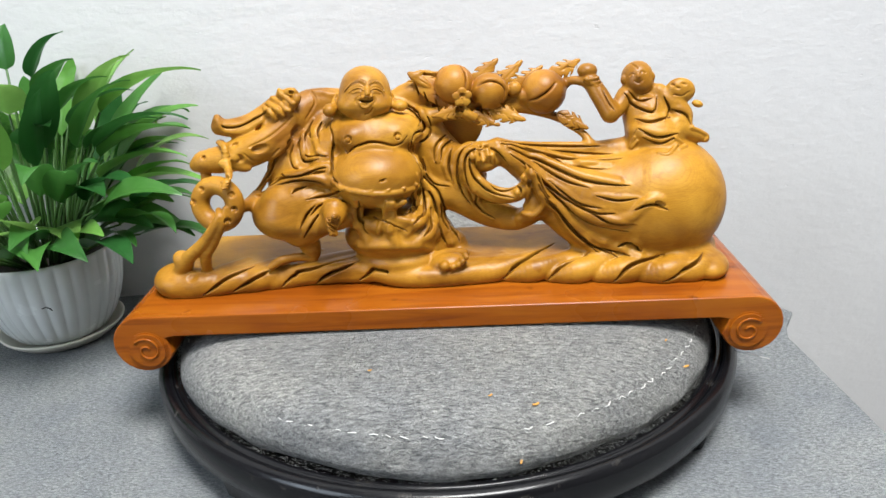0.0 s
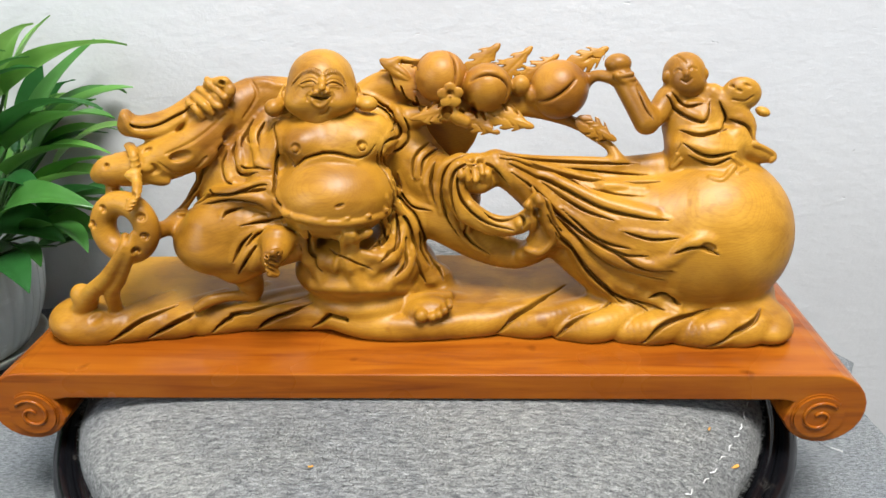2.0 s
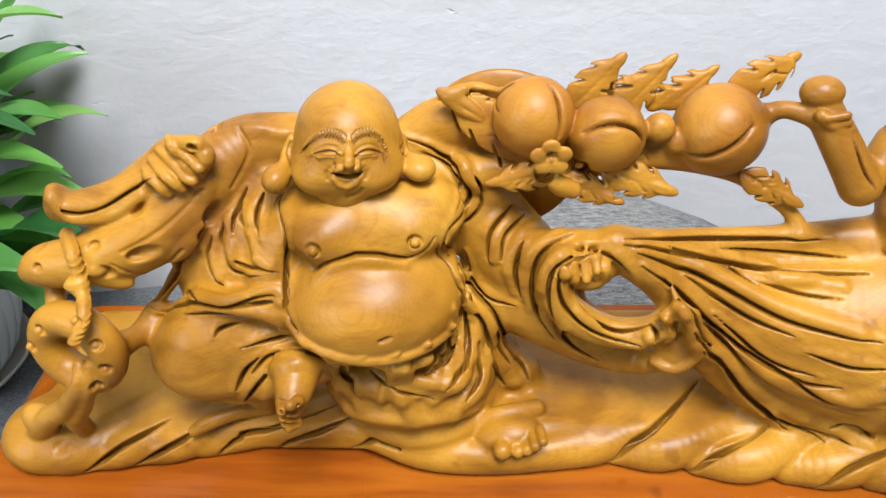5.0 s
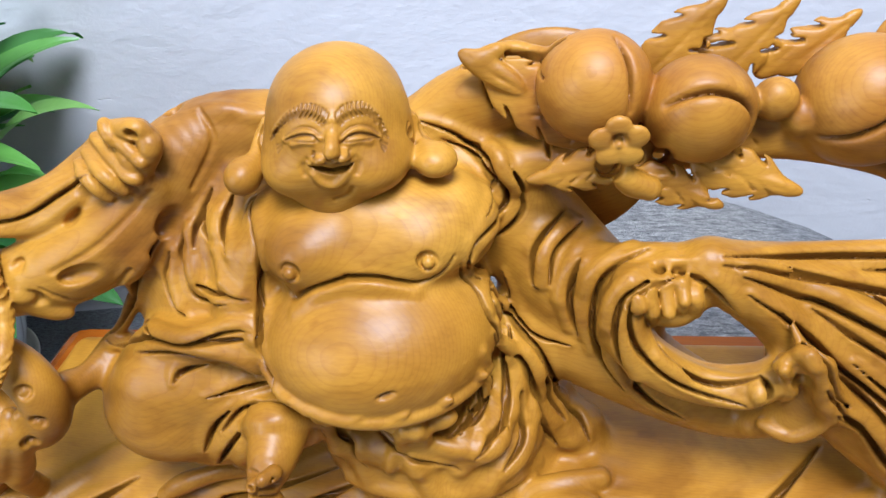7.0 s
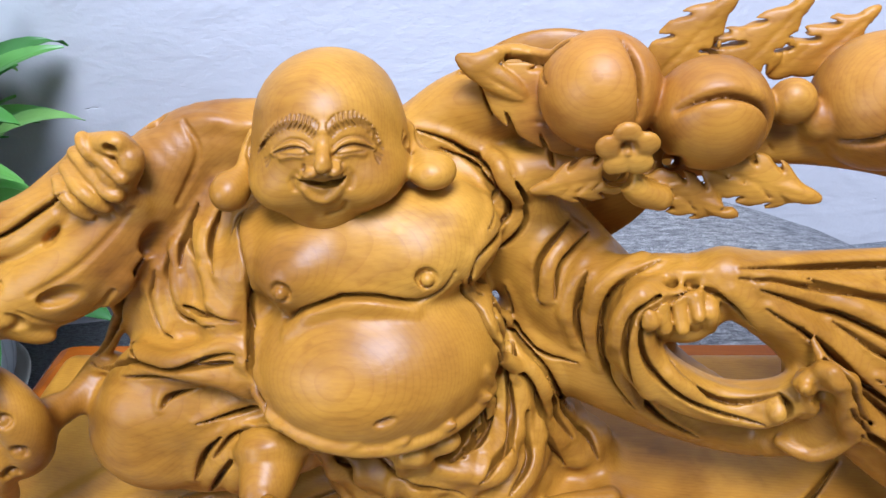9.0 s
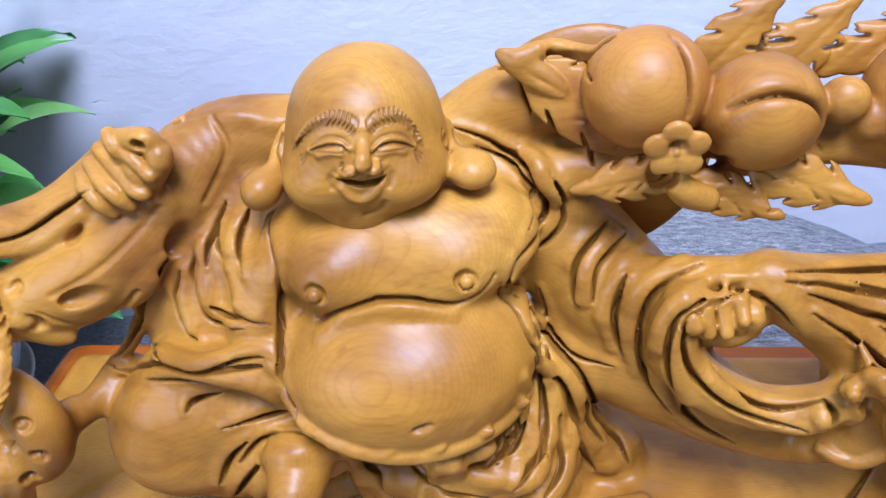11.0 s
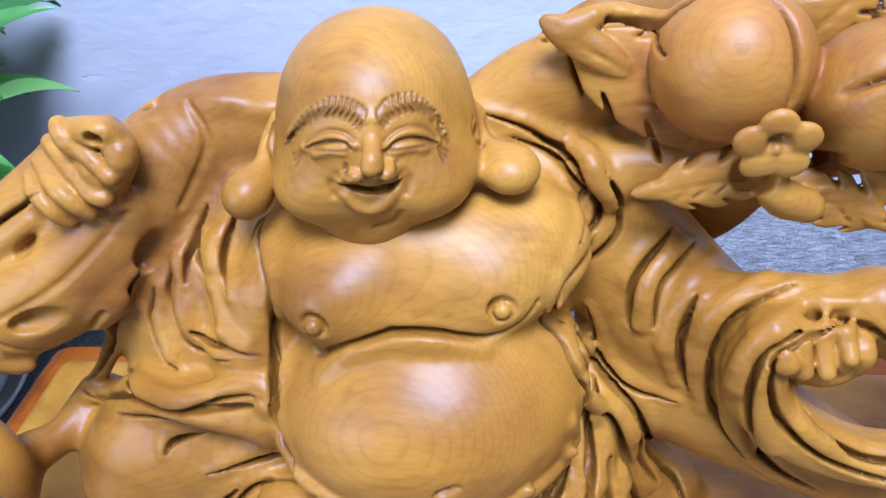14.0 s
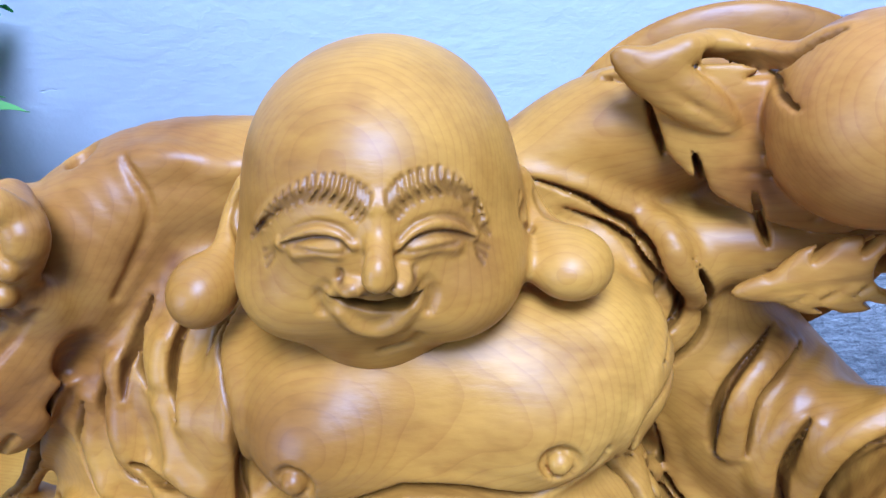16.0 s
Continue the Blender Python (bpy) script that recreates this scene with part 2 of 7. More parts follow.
# ---- room ----
WALL_AT = AT @ pose(0, 0.36, 0, 0, 0, 7.7)


def room():
    bm = bmesh.new()
    box(bm, (-2.6, 0, -0.76), (2.6, 0.12, 2.4))
    tagged(put(bm, "wall_north", PLASTER, None, False, m=WALL_AT), "rough white plastered wall with small chips", "wall", kind="structure")
    bm = bmesh.new()
    for lo, hi in (((-2.12, -3.0, -0.76), (-2.0, -1.7, 2.4)), ((-2.12, -0.5, -0.76), (-2.0, 1.2, 2.4)), ((-2.12, -1.7, -0.76), (-2.0, -0.5, 0.7)), ((-2.12, -1.7, 2.0), (-2.0, -0.5, 2.4))):
        box(bm, lo, hi)
    tagged(put(bm, "wall_west", GREY, None, False), "plain grey painted wall with a window opening", "wall", kind="structure")
    bm = bmesh.new()
    box(bm, (2.0, -3.0, -0.76), (2.12, 1.2, 2.4))
    tagged(put(bm, "wall_east", GREY, None, False), "plain grey painted side wall", "wall", kind="structure")
    bm = bmesh.new()
    box(bm, (-2.12, -3.12, -0.76), (2.12, -3.0, 2.4))
    tagged(put(bm, "wall_south", GREY, None, False), "plain grey painted rear wall", "wall", kind="structure")
    bm = bmesh.new()
    box(bm, (-2.6, -3.2, -0.82), (2.6, 1.6, -0.76))
    tagged(put(bm, "floor", CONCRETE, None, False), "grey cement floor below the table", "floor", kind="structure")
    bm = bmesh.new()
    box(bm, (-2.6, -3.2, 2.4), (2.6, 1.6, 2.46))
    tagged(put(bm, "ceiling", PLASTER, None, False), "plain white ceiling", "ceiling", kind="structure")


room()


def table():
    """A top board under a felt cloth; its far corner is cut off, a strip of the cloth pokes out there."""
    top = thing("table", "work table covered with grey felt cloth", "table", AT)
    outline = [(-1.3, -0.62), (0.372, -0.62), (0.366, -0.3), (0.362, -0.02), (0.354, 0.09), (0.35, 0.14), (0.357, 0.162), (0.377, 0.195), (0.362, 0.222), (0.33, 0.272), (0.28, 0.33), (0.245, 0.388), (-0.1, 0.343), (-0.42, 0.3), (-1.3, 0.18)]
    bm = bmesh.new()
    extrude(bm, outline, -0.004, 0.0, "z")
    bmesh.ops.bevel(bm, geom=[e for e in bm.edges if all(v.co.z > -0.001 for v in e.verts)], offset=0.0025, segments=2, affect="EDGES", profile=0.6)
    part("cloth", bm, CLOTH, top, "grey ribbed felt with a frayed edge", smooth=False)
    bm = bmesh.new()
    box(bm, (-1.28, -0.6, -0.034), (0.335, 0.13, -0.0045))
    part("tabletop", bm, PANEL, top, "white board under the cloth", False)
    for x, y in ((-1.24, -0.56), (0.29, -0.56), (-1.24, 0.08), (0.29, 0.08)):
        bm = bmesh.new()
        box(bm, (x - 0.022, y - 0.022, -0.76), (x + 0.022, y + 0.022, -0.0345))
        part("leg", bm, PANEL, top, "", False)


table()


def turntable():
    t = thing("turntable", "round black lacquered wooden turntable stand, dusty and worn", "turntable", AT @ pose(-0.006, 0.12, 0) @ Matrix.Diagonal((1.03, 1.03, 1, 1)))
    prof = [(0.2, 0.018), (0.24, 0.018), (0.259, 0.02), (0.2655, 0.028), (0.2665, 0.038), (0.2665, 0.047), (0.2645, 0.0525), (0.2605, 0.0548), (0.2565, 0.0538), (0.2545, 0.0505), (0.2525, 0.0485), (0.2505, 0.0505), (0.2475, 0.0512), (0.2455, 0.049), (0.2445, 0.044), (0.0, 0.0435)]
    part("ring", lathe(prof, 128), LACQUER, t)
    for i in range(4):
        a = radians(-33 + 90 * i)
        bm = bmesh.new()
        pts = [(0.2, 0.0), (0.25, 0.0), (0.258, 0.006), (0.262, 0.026), (0.2, 0.026)]
        extrude(bm, pts, -0.028, 0.028)
        bmesh.ops.rotate(bm, verts=bm.verts, matrix=Matrix.Rotation(a, 3, "Z"))
        bmesh.ops.bevel(bm, geom=bm.edges[:], offset=0.0015, segments=1, affect="EDGES")
        part("foot", bm, LACQUER, t, "", False)


turntable()


def cushion():
    """Stuffed wool pad with a stitched hem; its rim is slightly uneven."""
    c = thing("seat_cushion", "round padded grey wool cushion with white stitching", "cushion", AT @ pose(-0.008, 0.119, 0) @ Matrix.Diagonal((1.05, 1.05, 1, 1)))
    bm = bmesh.new()
    prof = [(0.0, 0.0985), (0.06, 0.0985), (0.12, 0.0982), (0.165, 0.097), (0.19, 0.0945), (0.208, 0.0905), (0.222, 0.0845), (0.232, 0.076), (0.2375, 0.066), (0.239, 0.058), (0.236, 0.05), (0.228, 0.0455)]
    rings = []
    n = 144
    for r, z in prof:
        row = []
        for j in range(n):
            a = 2 * math.pi * j / n
            q = Vector((math.cos(a), math.sin(a), z * 12))
            w = noise.noise(q * 2.5) * 0.006 + noise.noise(q * 9) * 0.002
            s = r / 0.24
            dz = noise.noise(Vector((r * math.cos(a), r * math.sin(a), 0)) * 22) * 0.0016 * min(1, max(0, (r - 0.1) * 12))
            row.append(bm.verts.new(((r + w * s) * math.cos(a), (r + w * s) * math.sin(a), z + dz)))
        rings.append(row)
    for a, b in zip(rings[:-1], rings[1:]):
        for j in range(n):
            bm.faces.new((a[j], b[j], b[(j + 1) % n], a[(j + 1) % n]))
    bmesh.ops.remove_doubles(bm, verts=bm.verts, dist=0.0003)
    bmesh.ops.subdivide_edges(bm, edges=bm.edges[:], cuts=1, use_grid_fill=True)
    part("pad", bm, CUSHION, c)
    return c


pad = cushion()


def display_stand():
    """A board whose ends roll under into scrolls."""
    s = thing("display_stand", "varnished reddish-brown wooden stand with rolled scroll ends", "display stand", AT)
    outline = []
    for i in range(17):                       # right roll, from the top round to its underside
        a = radians(90 - 250 * i / 16)
        outline.append((0.2505 + 0.0255 * math.cos(a), 0.0932 + 0.0255 * math.sin(a)))
    outline += [(0.231, 0.0985), (0.223, 0.1), (-0.231, 0.1), (-0.239, 0.0985)]
    for i in range(17):
        a = radians(340 - 250 * i / 16)
        outline.append((-0.2585 + 0.0255 * math.cos(a), 0.0932 + 0.0255 * math.sin(a)))
    bm = bmesh.new()
    extrude(bm, outline, 0.0, 0.16)
    front = [e for e in bm.edges if all(v.co.y < 1e-5 for v in e.verts)]
    bmesh.ops.bevel(bm, geom=front, offset=0.0016, segments=3, affect="EDGES", profile=0.6)
    ob = part("board", bm, STAND, s, smooth=False)
    for x, w in ((0.247, -1), (-0.255, 1)):
        for y, face in ((-0.002, -1), (0.162, 1)):
            bm = bmesh.new()
            z = 0.0885
            pts = [(x + 0.0165 * math.cos(2 * math.pi * i / 28), z + 0.0165 * math.sin(2 * math.pi * i / 28)) for i in range(28)]
            extrude(bm, pts, min(y, y - face * 0.006), max(y, y - face * 0.006))
            bmesh.ops.bevel(bm, geom=[e for e in bm.edges if all(abs(v.co.y - y) < 1e-5 for v in e.verts)], offset=0.0014, segments=2, affect="EDGES")
            roll = part("scroll", bm, STAND, s, "darker carved scroll", False)
            bm = bmesh.new()
            path = []
            for i in range(40):
                a = i / 39 * 2.6 * math.pi
                r = 0.0025 + 0.0095 * i / 39
                path.append((x + w * r * math.cos(a + 0.6), y + face * 0.0004, z + r * math.sin(a + 0.6)))
            sweep(bm, path, 0.0011)
            part("spiral", bm, STAND, roll, "raised spiral line")


display_stand()

# ---- carving: a distance field, blended from round forms, cut by grooves ----
def smooth_add(a, b, k):
    h = np.maximum(k - np.abs(a - b), 0.0) / k
    return np.minimum(a, b) - h * h * (k * 0.25)


def smooth_cut(a, b, k):
    h = np.maximum(k - np.abs(a + b), 0.0) / k
    return np.maximum(a, -b) + h * h * (k * 0.25)


def spline(points, steps=5):
    """A smooth line through points of (x, y, z, radius)."""
    p = np.array(points, dtype=np.float64)
    if len(p) < 3:
        return p
    q = np.vstack([2 * p[0] - p[1], p, 2 * p[-1] - p[-2]])
    out = []
    for i in range(1, len(q) - 2):
        for s in np.arange(steps) / steps:
            a, b, c, d = q[i - 1], q[i], q[i + 1], q[i + 2]
            out.append(0.5 * (2 * b + (c - a) * s + (2 * a - 5 * b + 4 * c - d) * s * s + (3 * b - a - 3 * c + d) * s ** 3))
    out.append(p[-1])
    out = np.array(out)
    out[:, 3] = np.maximum(out[:, 3], 0.05)
    return out


def rod_distance(a, b, X, Y, Z):
    a, b = a.tolist(), b.tolist()
    e = [b[i] - a[i] for i in range(3)]
    n = max(e[0] ** 2 + e[1] ** 2 + e[2] ** 2, 1e-9)
    dx, dy, dz = X - a[0], Y - a[1], Z - a[2]
    s = np.clip((dx * e[0] + dy * e[1] + dz * e[2]) / n, 0, 1)
    return np.sqrt((dx - s * e[0]) ** 2 + (dy - s * e[1]) ** 2 + (dz - s * e[2]) ** 2) - (a[3] + s * (b[3] - a[3]))


def tube_distance(p, X, Y, Z, pad=4.0):
    """Distance to a chain of tapered rods; on a grid each rod fills its own surroundings only."""
    grid = X.ndim == 3
    d = np.full(np.broadcast_shapes(X.shape, Y.shape, Z.shape), 40.0, dtype=np.float32)
    for a, b in zip(p[:-1], p[1:]):
        if grid:
            r = max(a[3], b[3]) + pad
            cut = []
            for i, g in enumerate((X, Y, Z)):
                g = g.ravel()
                cut.append(slice(int(np.searchsorted(g, min(a[i], b[i]) - r)), int(np.searchsorted(g, max(a[i], b[i]) + r))))
            sub = tuple(cut)
            if all(c.stop > c.start for c in cut):
                d[sub] = np.minimum(d[sub], rod_distance(a, b, X[sub[0]], Y[:, sub[1]], Z[:, :, sub[2]]))
        else:
            d = np.minimum(d, rod_distance(a, b, X, Y, Z))
    return d


def ball_distance(c, r, m, X, Y, Z):
    c, m = [float(a) for a in c], [[float(a) for a in row] for row in m]
    dx, dy, dz = X - c[0], Y - c[1], Z - c[2]
    l = [m[0][i] * dx + m[1][i] * dy + m[2][i] * dz for i in range(3)]
    k0 = np.sqrt((l[0] / r[0]) ** 2 + (l[1] / r[1]) ** 2 + (l[2] / r[2]) ** 2)
    k1 = np.sqrt((l[0] / r[0] ** 2) ** 2 + (l[1] / r[1] ** 2) ** 2 + (l[2] / r[2] ** 2) ** 2)
    return k0 * (k0 - 1) / np.maximum(k1, 1e-6)


def ring_distance(c, R, r, axis, X, Y, Z):
    c, axis = [float(a) for a in c], [float(a) for a in axis]
    dx, dy, dz = X - c[0], Y - c[1], Z - c[2]
    h = dx * axis[0] + dy * axis[1] + dz * axis[2]
    q = np.sqrt(np.maximum(dx * dx + dy * dy + dz * dz - h * h, 0)) - R
    return np.sqrt(q * q + h * h) - r


def slab_distance(c, half, r, X, Y, Z):
    q = [np.abs(g - float(o)) - float(s - r) for g, o, s in zip((X, Y, Z), c, half)]
    out = np.sqrt(sum(np.maximum(a, 0) ** 2 for a in q))
    return out + np.minimum(np.maximum(np.maximum(q[0], q[1]), q[2]), 0) - r


class Carving:
    """All in millimetres, in the frame of the stand: x along it, y into depth, z up."""

    def __init__(self, fine=False):
        self.steps, self.fine = [], fine

    def tube(self, k, *points, cut=False):
        p = spline(points)
        r = p[:, 3].max()
        lo, hi = p[:, :3].min(0) - r, p[:, :3].max(0) + r
        self.steps.append((lo, hi, k, cut, lambda X, Y, Z: tube_distance(p, X, Y, Z, k + 2)))

    def groove(self, k, *points):
        self.tube(k, *points, cut=True)

    def snap(self, p):
        """Points moved onto the surface that stands so far, with its normals."""
        lo, hi = p.min(0) - 12, p.max(0) + 12
        near = [s for s in self.steps if s[3] in (0, 1) and (s[0] - s[2] < hi).all() and (s[1] + s[2] > lo).all()]
        q = p.copy()
        for _ in range(6):
            d = self.value(q, near)
            n = np.stack([self.value(q + e, near) - d for e in np.eye(3) * 0.3], 1)
            n /= np.maximum(np.linalg.norm(n, axis=1, keepdims=True), 1e-6)
            q = q - n * np.clip(d, -3, 3)[:, None] * 0.9
        return q, n

    def line(self, k, off, *points, cut=False, deep=False, lip=False):
        """A line drawn on the surface: cut in, or raised; off lifts it by parts of its radius."""
        p = spline(points, 6)
        q, n = self.snap(p[:, :3])
        far = np.linalg.norm(q - p[:, :3], axis=1) > 15
        q[far] = p[far, :3]
        rows = []
        if cut and deep:
            run = np.concatenate([[0], np.cumsum(np.linalg.norm(np.diff(q, axis=0), axis=1))])
            s = run / max(run[-1], 1e-6)
            p[:, 3] *= 0.3 + 0.7 * np.clip(np.minimum(s, 1 - s) / 0.28, 0, 1) ** 0.8
            width = p[:, 3:].copy()
            p[:, 3] *= 1 if self.fine else 0.82
            if lip:
                side = np.cross(n, np.gradient(q, axis=0))
                side /= np.maximum(np.linalg.norm(side, axis=1, keepdims=True), 1e-6)
                side *= np.where(side[:, 2:] < 0, -1, 1)
                r = width
                fold = np.hstack([q + side * r * 2.1 - n * r * 1.4, r * 2.0])
                w = fold[:, 3].max()
                self.steps.append((fold[:, :3].min(0) - w, fold[:, :3].max(0) + w, 2.5, -1, lambda X, Y, Z: tube_distance(fold, X, Y, Z, 4.5)))
        for drop, thin in (((1.0, 0.95), (0, 1), (-1.2, 0.85), (-2.3, 0.65), (-3.3, 0.45)) if cut and deep else ((0, 1),)):
            rows.append(np.hstack([q + n * (p[:, 3] * (off + drop))[:, None], p[:, 3:] * thin]))
        every = np.vstack(rows)
        r = every[:, 3].max()
        lo, hi = every[:, :3].min(0) - r, every[:, :3].max(0) + r

        def field(X, Y, Z):
            d = tube_distance(rows[0], X, Y, Z, k + 2)
            for row in rows[1:]:
                d = np.minimum(d, tube_distance(row, X, Y, Z, k + 2))
            return d
        self.steps.append((lo, hi, k, 2 if cut and deep else cut, field))

    def carve(self, k, off, *points):
        self.line(k, off, *points, cut=True)

    def slit(self, k, off, *points):
        """A deep narrow cut; wider ones have a fold of cloth rolling over them."""
        self.line(k, off, *points, cut=True, deep=True, lip=off == 0.15 and max(p[3] for p in points) > 1.05)

    def ball(self, k, c, r, along=0.0, tip=0.0, turn=0.0, cut=False):
        """Ellipsoid: along turns it in the picture's plane, tip forward, turn about the upright."""
        m = np.array((Euler((radians(tip), 0, 0)).to_matrix() @ Euler((0, radians(along), 0)).to_matrix() @ Euler((0, 0, radians(turn))).to_matrix()))
        e = np.sqrt(((m * np.array(r)) ** 2).sum(1))
        c = np.array(c, dtype=float)
        self.steps.append((c - e, c + e, k, cut, lambda X, Y, Z: ball_distance(c, r, m, X, Y, Z)))

    def ring(self, k, c, R, r, axis):
        a = np.array(axis, dtype=float)
        a /= np.linalg.norm(a)
        c = np.array(c, dtype=float)
        self.steps.append((c - R - r, c + R + r, k, False, lambda X, Y, Z: ring_distance(c, R, r, a, X, Y, Z)))

    def slab(self, k, c, half, r, cut=False):
        c, h = np.array(c, dtype=float), np.array(half, dtype=float)
        self.steps.append((c - h, c + h, k, cut, lambda X, Y, Z: slab_distance(c, h, r, X, Y, Z)))

    def value(self, P, steps=None):
        """Distance at single points."""
        d = np.full(len(P), 60.0)
        for lo, hi, k, cut, f in (self.steps if steps is None else steps):
            m = ((P > lo - k - 1) & (P < hi + k + 1)).all(1)
            if not m.any():
                if not cut:
                    q = np.maximum(np.maximum(lo - P, P - hi), 0)
                    d = np.minimum(d, np.maximum(np.sqrt((q * q).sum(1)), 0.8))
                continue
            b = f(P[m, 0], P[m, 1], P[m, 2])
            if not cut:
                q = np.maximum(np.maximum(lo - P, P - hi), 0)
                d = np.where(m, d, np.minimum(d, np.maximum(np.sqrt((q * q).sum(1)), 0.8)))
            d[m] = smooth_cut(d[m], b, k) if cut else smooth_add(d[m], b, k)
        return d

    def cut_tone(self, P):
        """How dark a cut line is coloured: rubbed-in stain plus painted groove shade."""
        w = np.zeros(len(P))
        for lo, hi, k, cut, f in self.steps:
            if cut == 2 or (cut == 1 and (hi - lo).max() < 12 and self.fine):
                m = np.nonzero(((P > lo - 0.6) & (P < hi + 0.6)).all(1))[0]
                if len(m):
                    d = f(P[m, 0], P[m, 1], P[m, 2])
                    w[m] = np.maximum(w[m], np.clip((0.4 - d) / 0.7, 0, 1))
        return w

    def shell(self, cell):
        """The surface, as vertices and four-sided faces."""
        lo = np.min([s[0] for s in self.steps if not s[3]], axis=0) - 3
        hi = np.max([s[1] for s in self.steps if not s[3]], axis=0) + 3
        n = np.ceil((hi - lo) / cell).astype(int) + 1
        d = np.full(n, 6.0, dtype=np.float32)
        ax = [(lo[i] + cell * np.arange(n[i])).astype(np.float32) for i in range(3)]
        # folds first, the deep cuts after all else
        for l, h, k, cut, f in sorted(self.steps, key=lambda s: int(s[3]) == 2):
            i0 = np.clip(np.floor((l - k - 2 - lo) / cell).astype(int), 0, n)
            i1 = np.clip(np.ceil((h + k + 2 - lo) / cell).astype(int) + 1, 0, n)
            if (i1 <= i0).any():
                continue
            s = tuple(slice(a, b) for a, b in zip(i0, i1))
            b = f(ax[0][s[0]][:, None, None], ax[1][s[1]][None, :, None], ax[2][s[2]][None, None, :])
            d[s] = smooth_cut(d[s], b, k) if cut > 0 else smooth_add(d[s], b, k)
        return net(d, lo, cell)


def net(d, lo, cell):
    """Surface nets of a grid of distances."""
    ins = d < 0
    n = np.array(d.shape)
    total, count = None, None
    c = np.zeros(n - 1, dtype=np.int8)
    corners = [(i, j, k) for i in (0, 1) for j in (0, 1) for k in (0, 1)]

    def at(g, o):
        return g[o[0]:n[0] - 1 + o[0], o[1]:n[1] - 1 + o[1], o[2]:n[2] - 1 + o[2]]

    for o in corners:
        c += at(ins, o)
    I, J, K = np.nonzero((c > 0) & (c < 8))
    ids = np.full(n - 1, -1, dtype=np.int32)
    ids[I, J, K] = np.arange(len(I))
    pos, cnt = np.zeros((len(I), 3)), np.zeros(len(I))
    for a in corners:
        for axis in range(3):
            if a[axis]:
                continue
            b = tuple(v + (i == axis) for i, v in enumerate(a))
            va, vb = d[I + a[0], J + a[1], K + a[2]], d[I + b[0], J + b[1], K + b[2]]
            m = (va < 0) != (vb < 0)
            t = va[m] / (va[m] - vb[m])
            q = np.tile(np.array(a, dtype=float), (m.sum(), 1))
            q[:, axis] += t
            pos[m] += q
            cnt[m] += 1
    verts = lo + cell * (np.stack([I, J, K], 1) + pos / cnt[:, None])
    faces = []
    for axis in range(3):
        u, v = (axis + 1) % 3, (axis + 2) % 3
        s0, s1 = [slice(None)] * 3, [slice(None)] * 3
        s0[axis], s1[axis] = slice(0, -1), slice(1, None)
        a, b = ins[tuple(s0)], ins[tuple(s1)]
        E = np.array(np.nonzero(a != b))
        ok = (E[u] > 0) & (E[v] > 0) & (E[u] < n[u] - 1) & (E[v] < n[v] - 1)
        E = E[:, ok]
        flip = ~a[tuple(E)]
        quad = []
        for du, dv in ((1, 1), (0, 1), (0, 0), (1, 0)):
            q = E.copy()
            q[u] -= du
            q[v] -= dv
            quad.append(ids[tuple(q)])
        f = np.stack(quad, 1)
        f[flip] = f[flip][:, ::-1]
        faces.append(f)
    return verts, np.vstack(faces)


statue, head = Carving(), Carving(fine=True)

# ground of the carving: a long slab with a twisted rim
statue.slab(6, (-5, 94, 128.5), (241, 45, 10), 8)
statue.ball(5, (-236, 54, 127), (25, 23, 16), along=8)
statue.ball(4, (-222, 48, 126), (16, 16, 15), along=-20)
statue.ball(5, (226, 56, 126), (19, 27, 12))
statue.tube(2.2, (-232, 43.1, 124, 7.7), (-214.76, 43.3, 127, 11.0), (-200.9, 53.2, 130.5, 9.3), (-182, 72.6, 136, 3.8))
statue.tube(2.2, (-213, 41.6, 124, 7.0), (-191.8, 45.9, 127, 10.0), (-172, 56.0, 130.5, 8.5), (-145, 75.4, 136, 3.5))
statue.tube(2.2, (-188, 45.9, 124, 7.3), (-166.36, 50.3, 127, 10.5), (-145.9, 60.9, 130.5, 8.9), (-118, 86.6, 136, 3.7))
statue.tube(2.2, (-154, 51.7, 124, 7.7), (-130.6, 59.5, 127, 11.0), (-107.5, 71.0, 130.5, 9.3), (-76, 85.5, 136, 3.8))
statue.tube(2.2, (-126, 59.1, 124, 7.0), (-103.92, 62.1, 127, 10.0), (-82.8, 67.7, 130.5, 8.5), (-54, 74.2, 136, 3.5))
statue.tube(2.2, (22, 46.5, 124, 6.6), (42.1, 50.7, 127, 9.5), (60.25, 56.4, 130.5, 8.1), (85, 67.2, 136, 3.3))
statue.tube(2.2, (54, 50.5, 124, 7.3), (74.32, 48.9, 127, 10.5), (92.8, 53.4, 130.5, 8.9), (118, 66.2, 136, 3.7))
statue.tube(2.2, (92, 45.6, 124, 7.7), (113.2, 43.8, 127, 11.0), (133, 50.5, 130.5, 9.3), (160, 65.2, 136, 3.8))
statue.tube(2.2, (132, 42.2, 124, 8.0), (153.64, 42.1, 127, 11.5), (174.1, 48.1, 130.5, 9.8), (202, 64.9, 136, 4.0))
statue.tube(2.2, (170, 39.3, 124, 8.0), (189.44, 38.5, 127, 11.5), (206.6, 48.0, 130.5, 9.8), (230, 71.8, 136, 4.0))
statue.tube(2.2, (197, 37.6, 124, 7.7), (212.04, 39.9, 127, 11.0), (222.6, 48.5, 130.5, 9.3), (237, 77.2, 136, 3.8))
statue.tube(3, (-84, 58, 132, 5), (-60, 52, 129, 8.5), (-36, 46, 126.5, 9.5), (0, 45.5, 126, 9.5), (30, 50, 128, 9), (52, 60, 133, 5))
statue.ball(8, (-202.9, 100, 117.3), (58.9, 40, 10.2), along=-4)
statue.ball(8, (-82, 110, 114.7), (79, 36, 8.7))
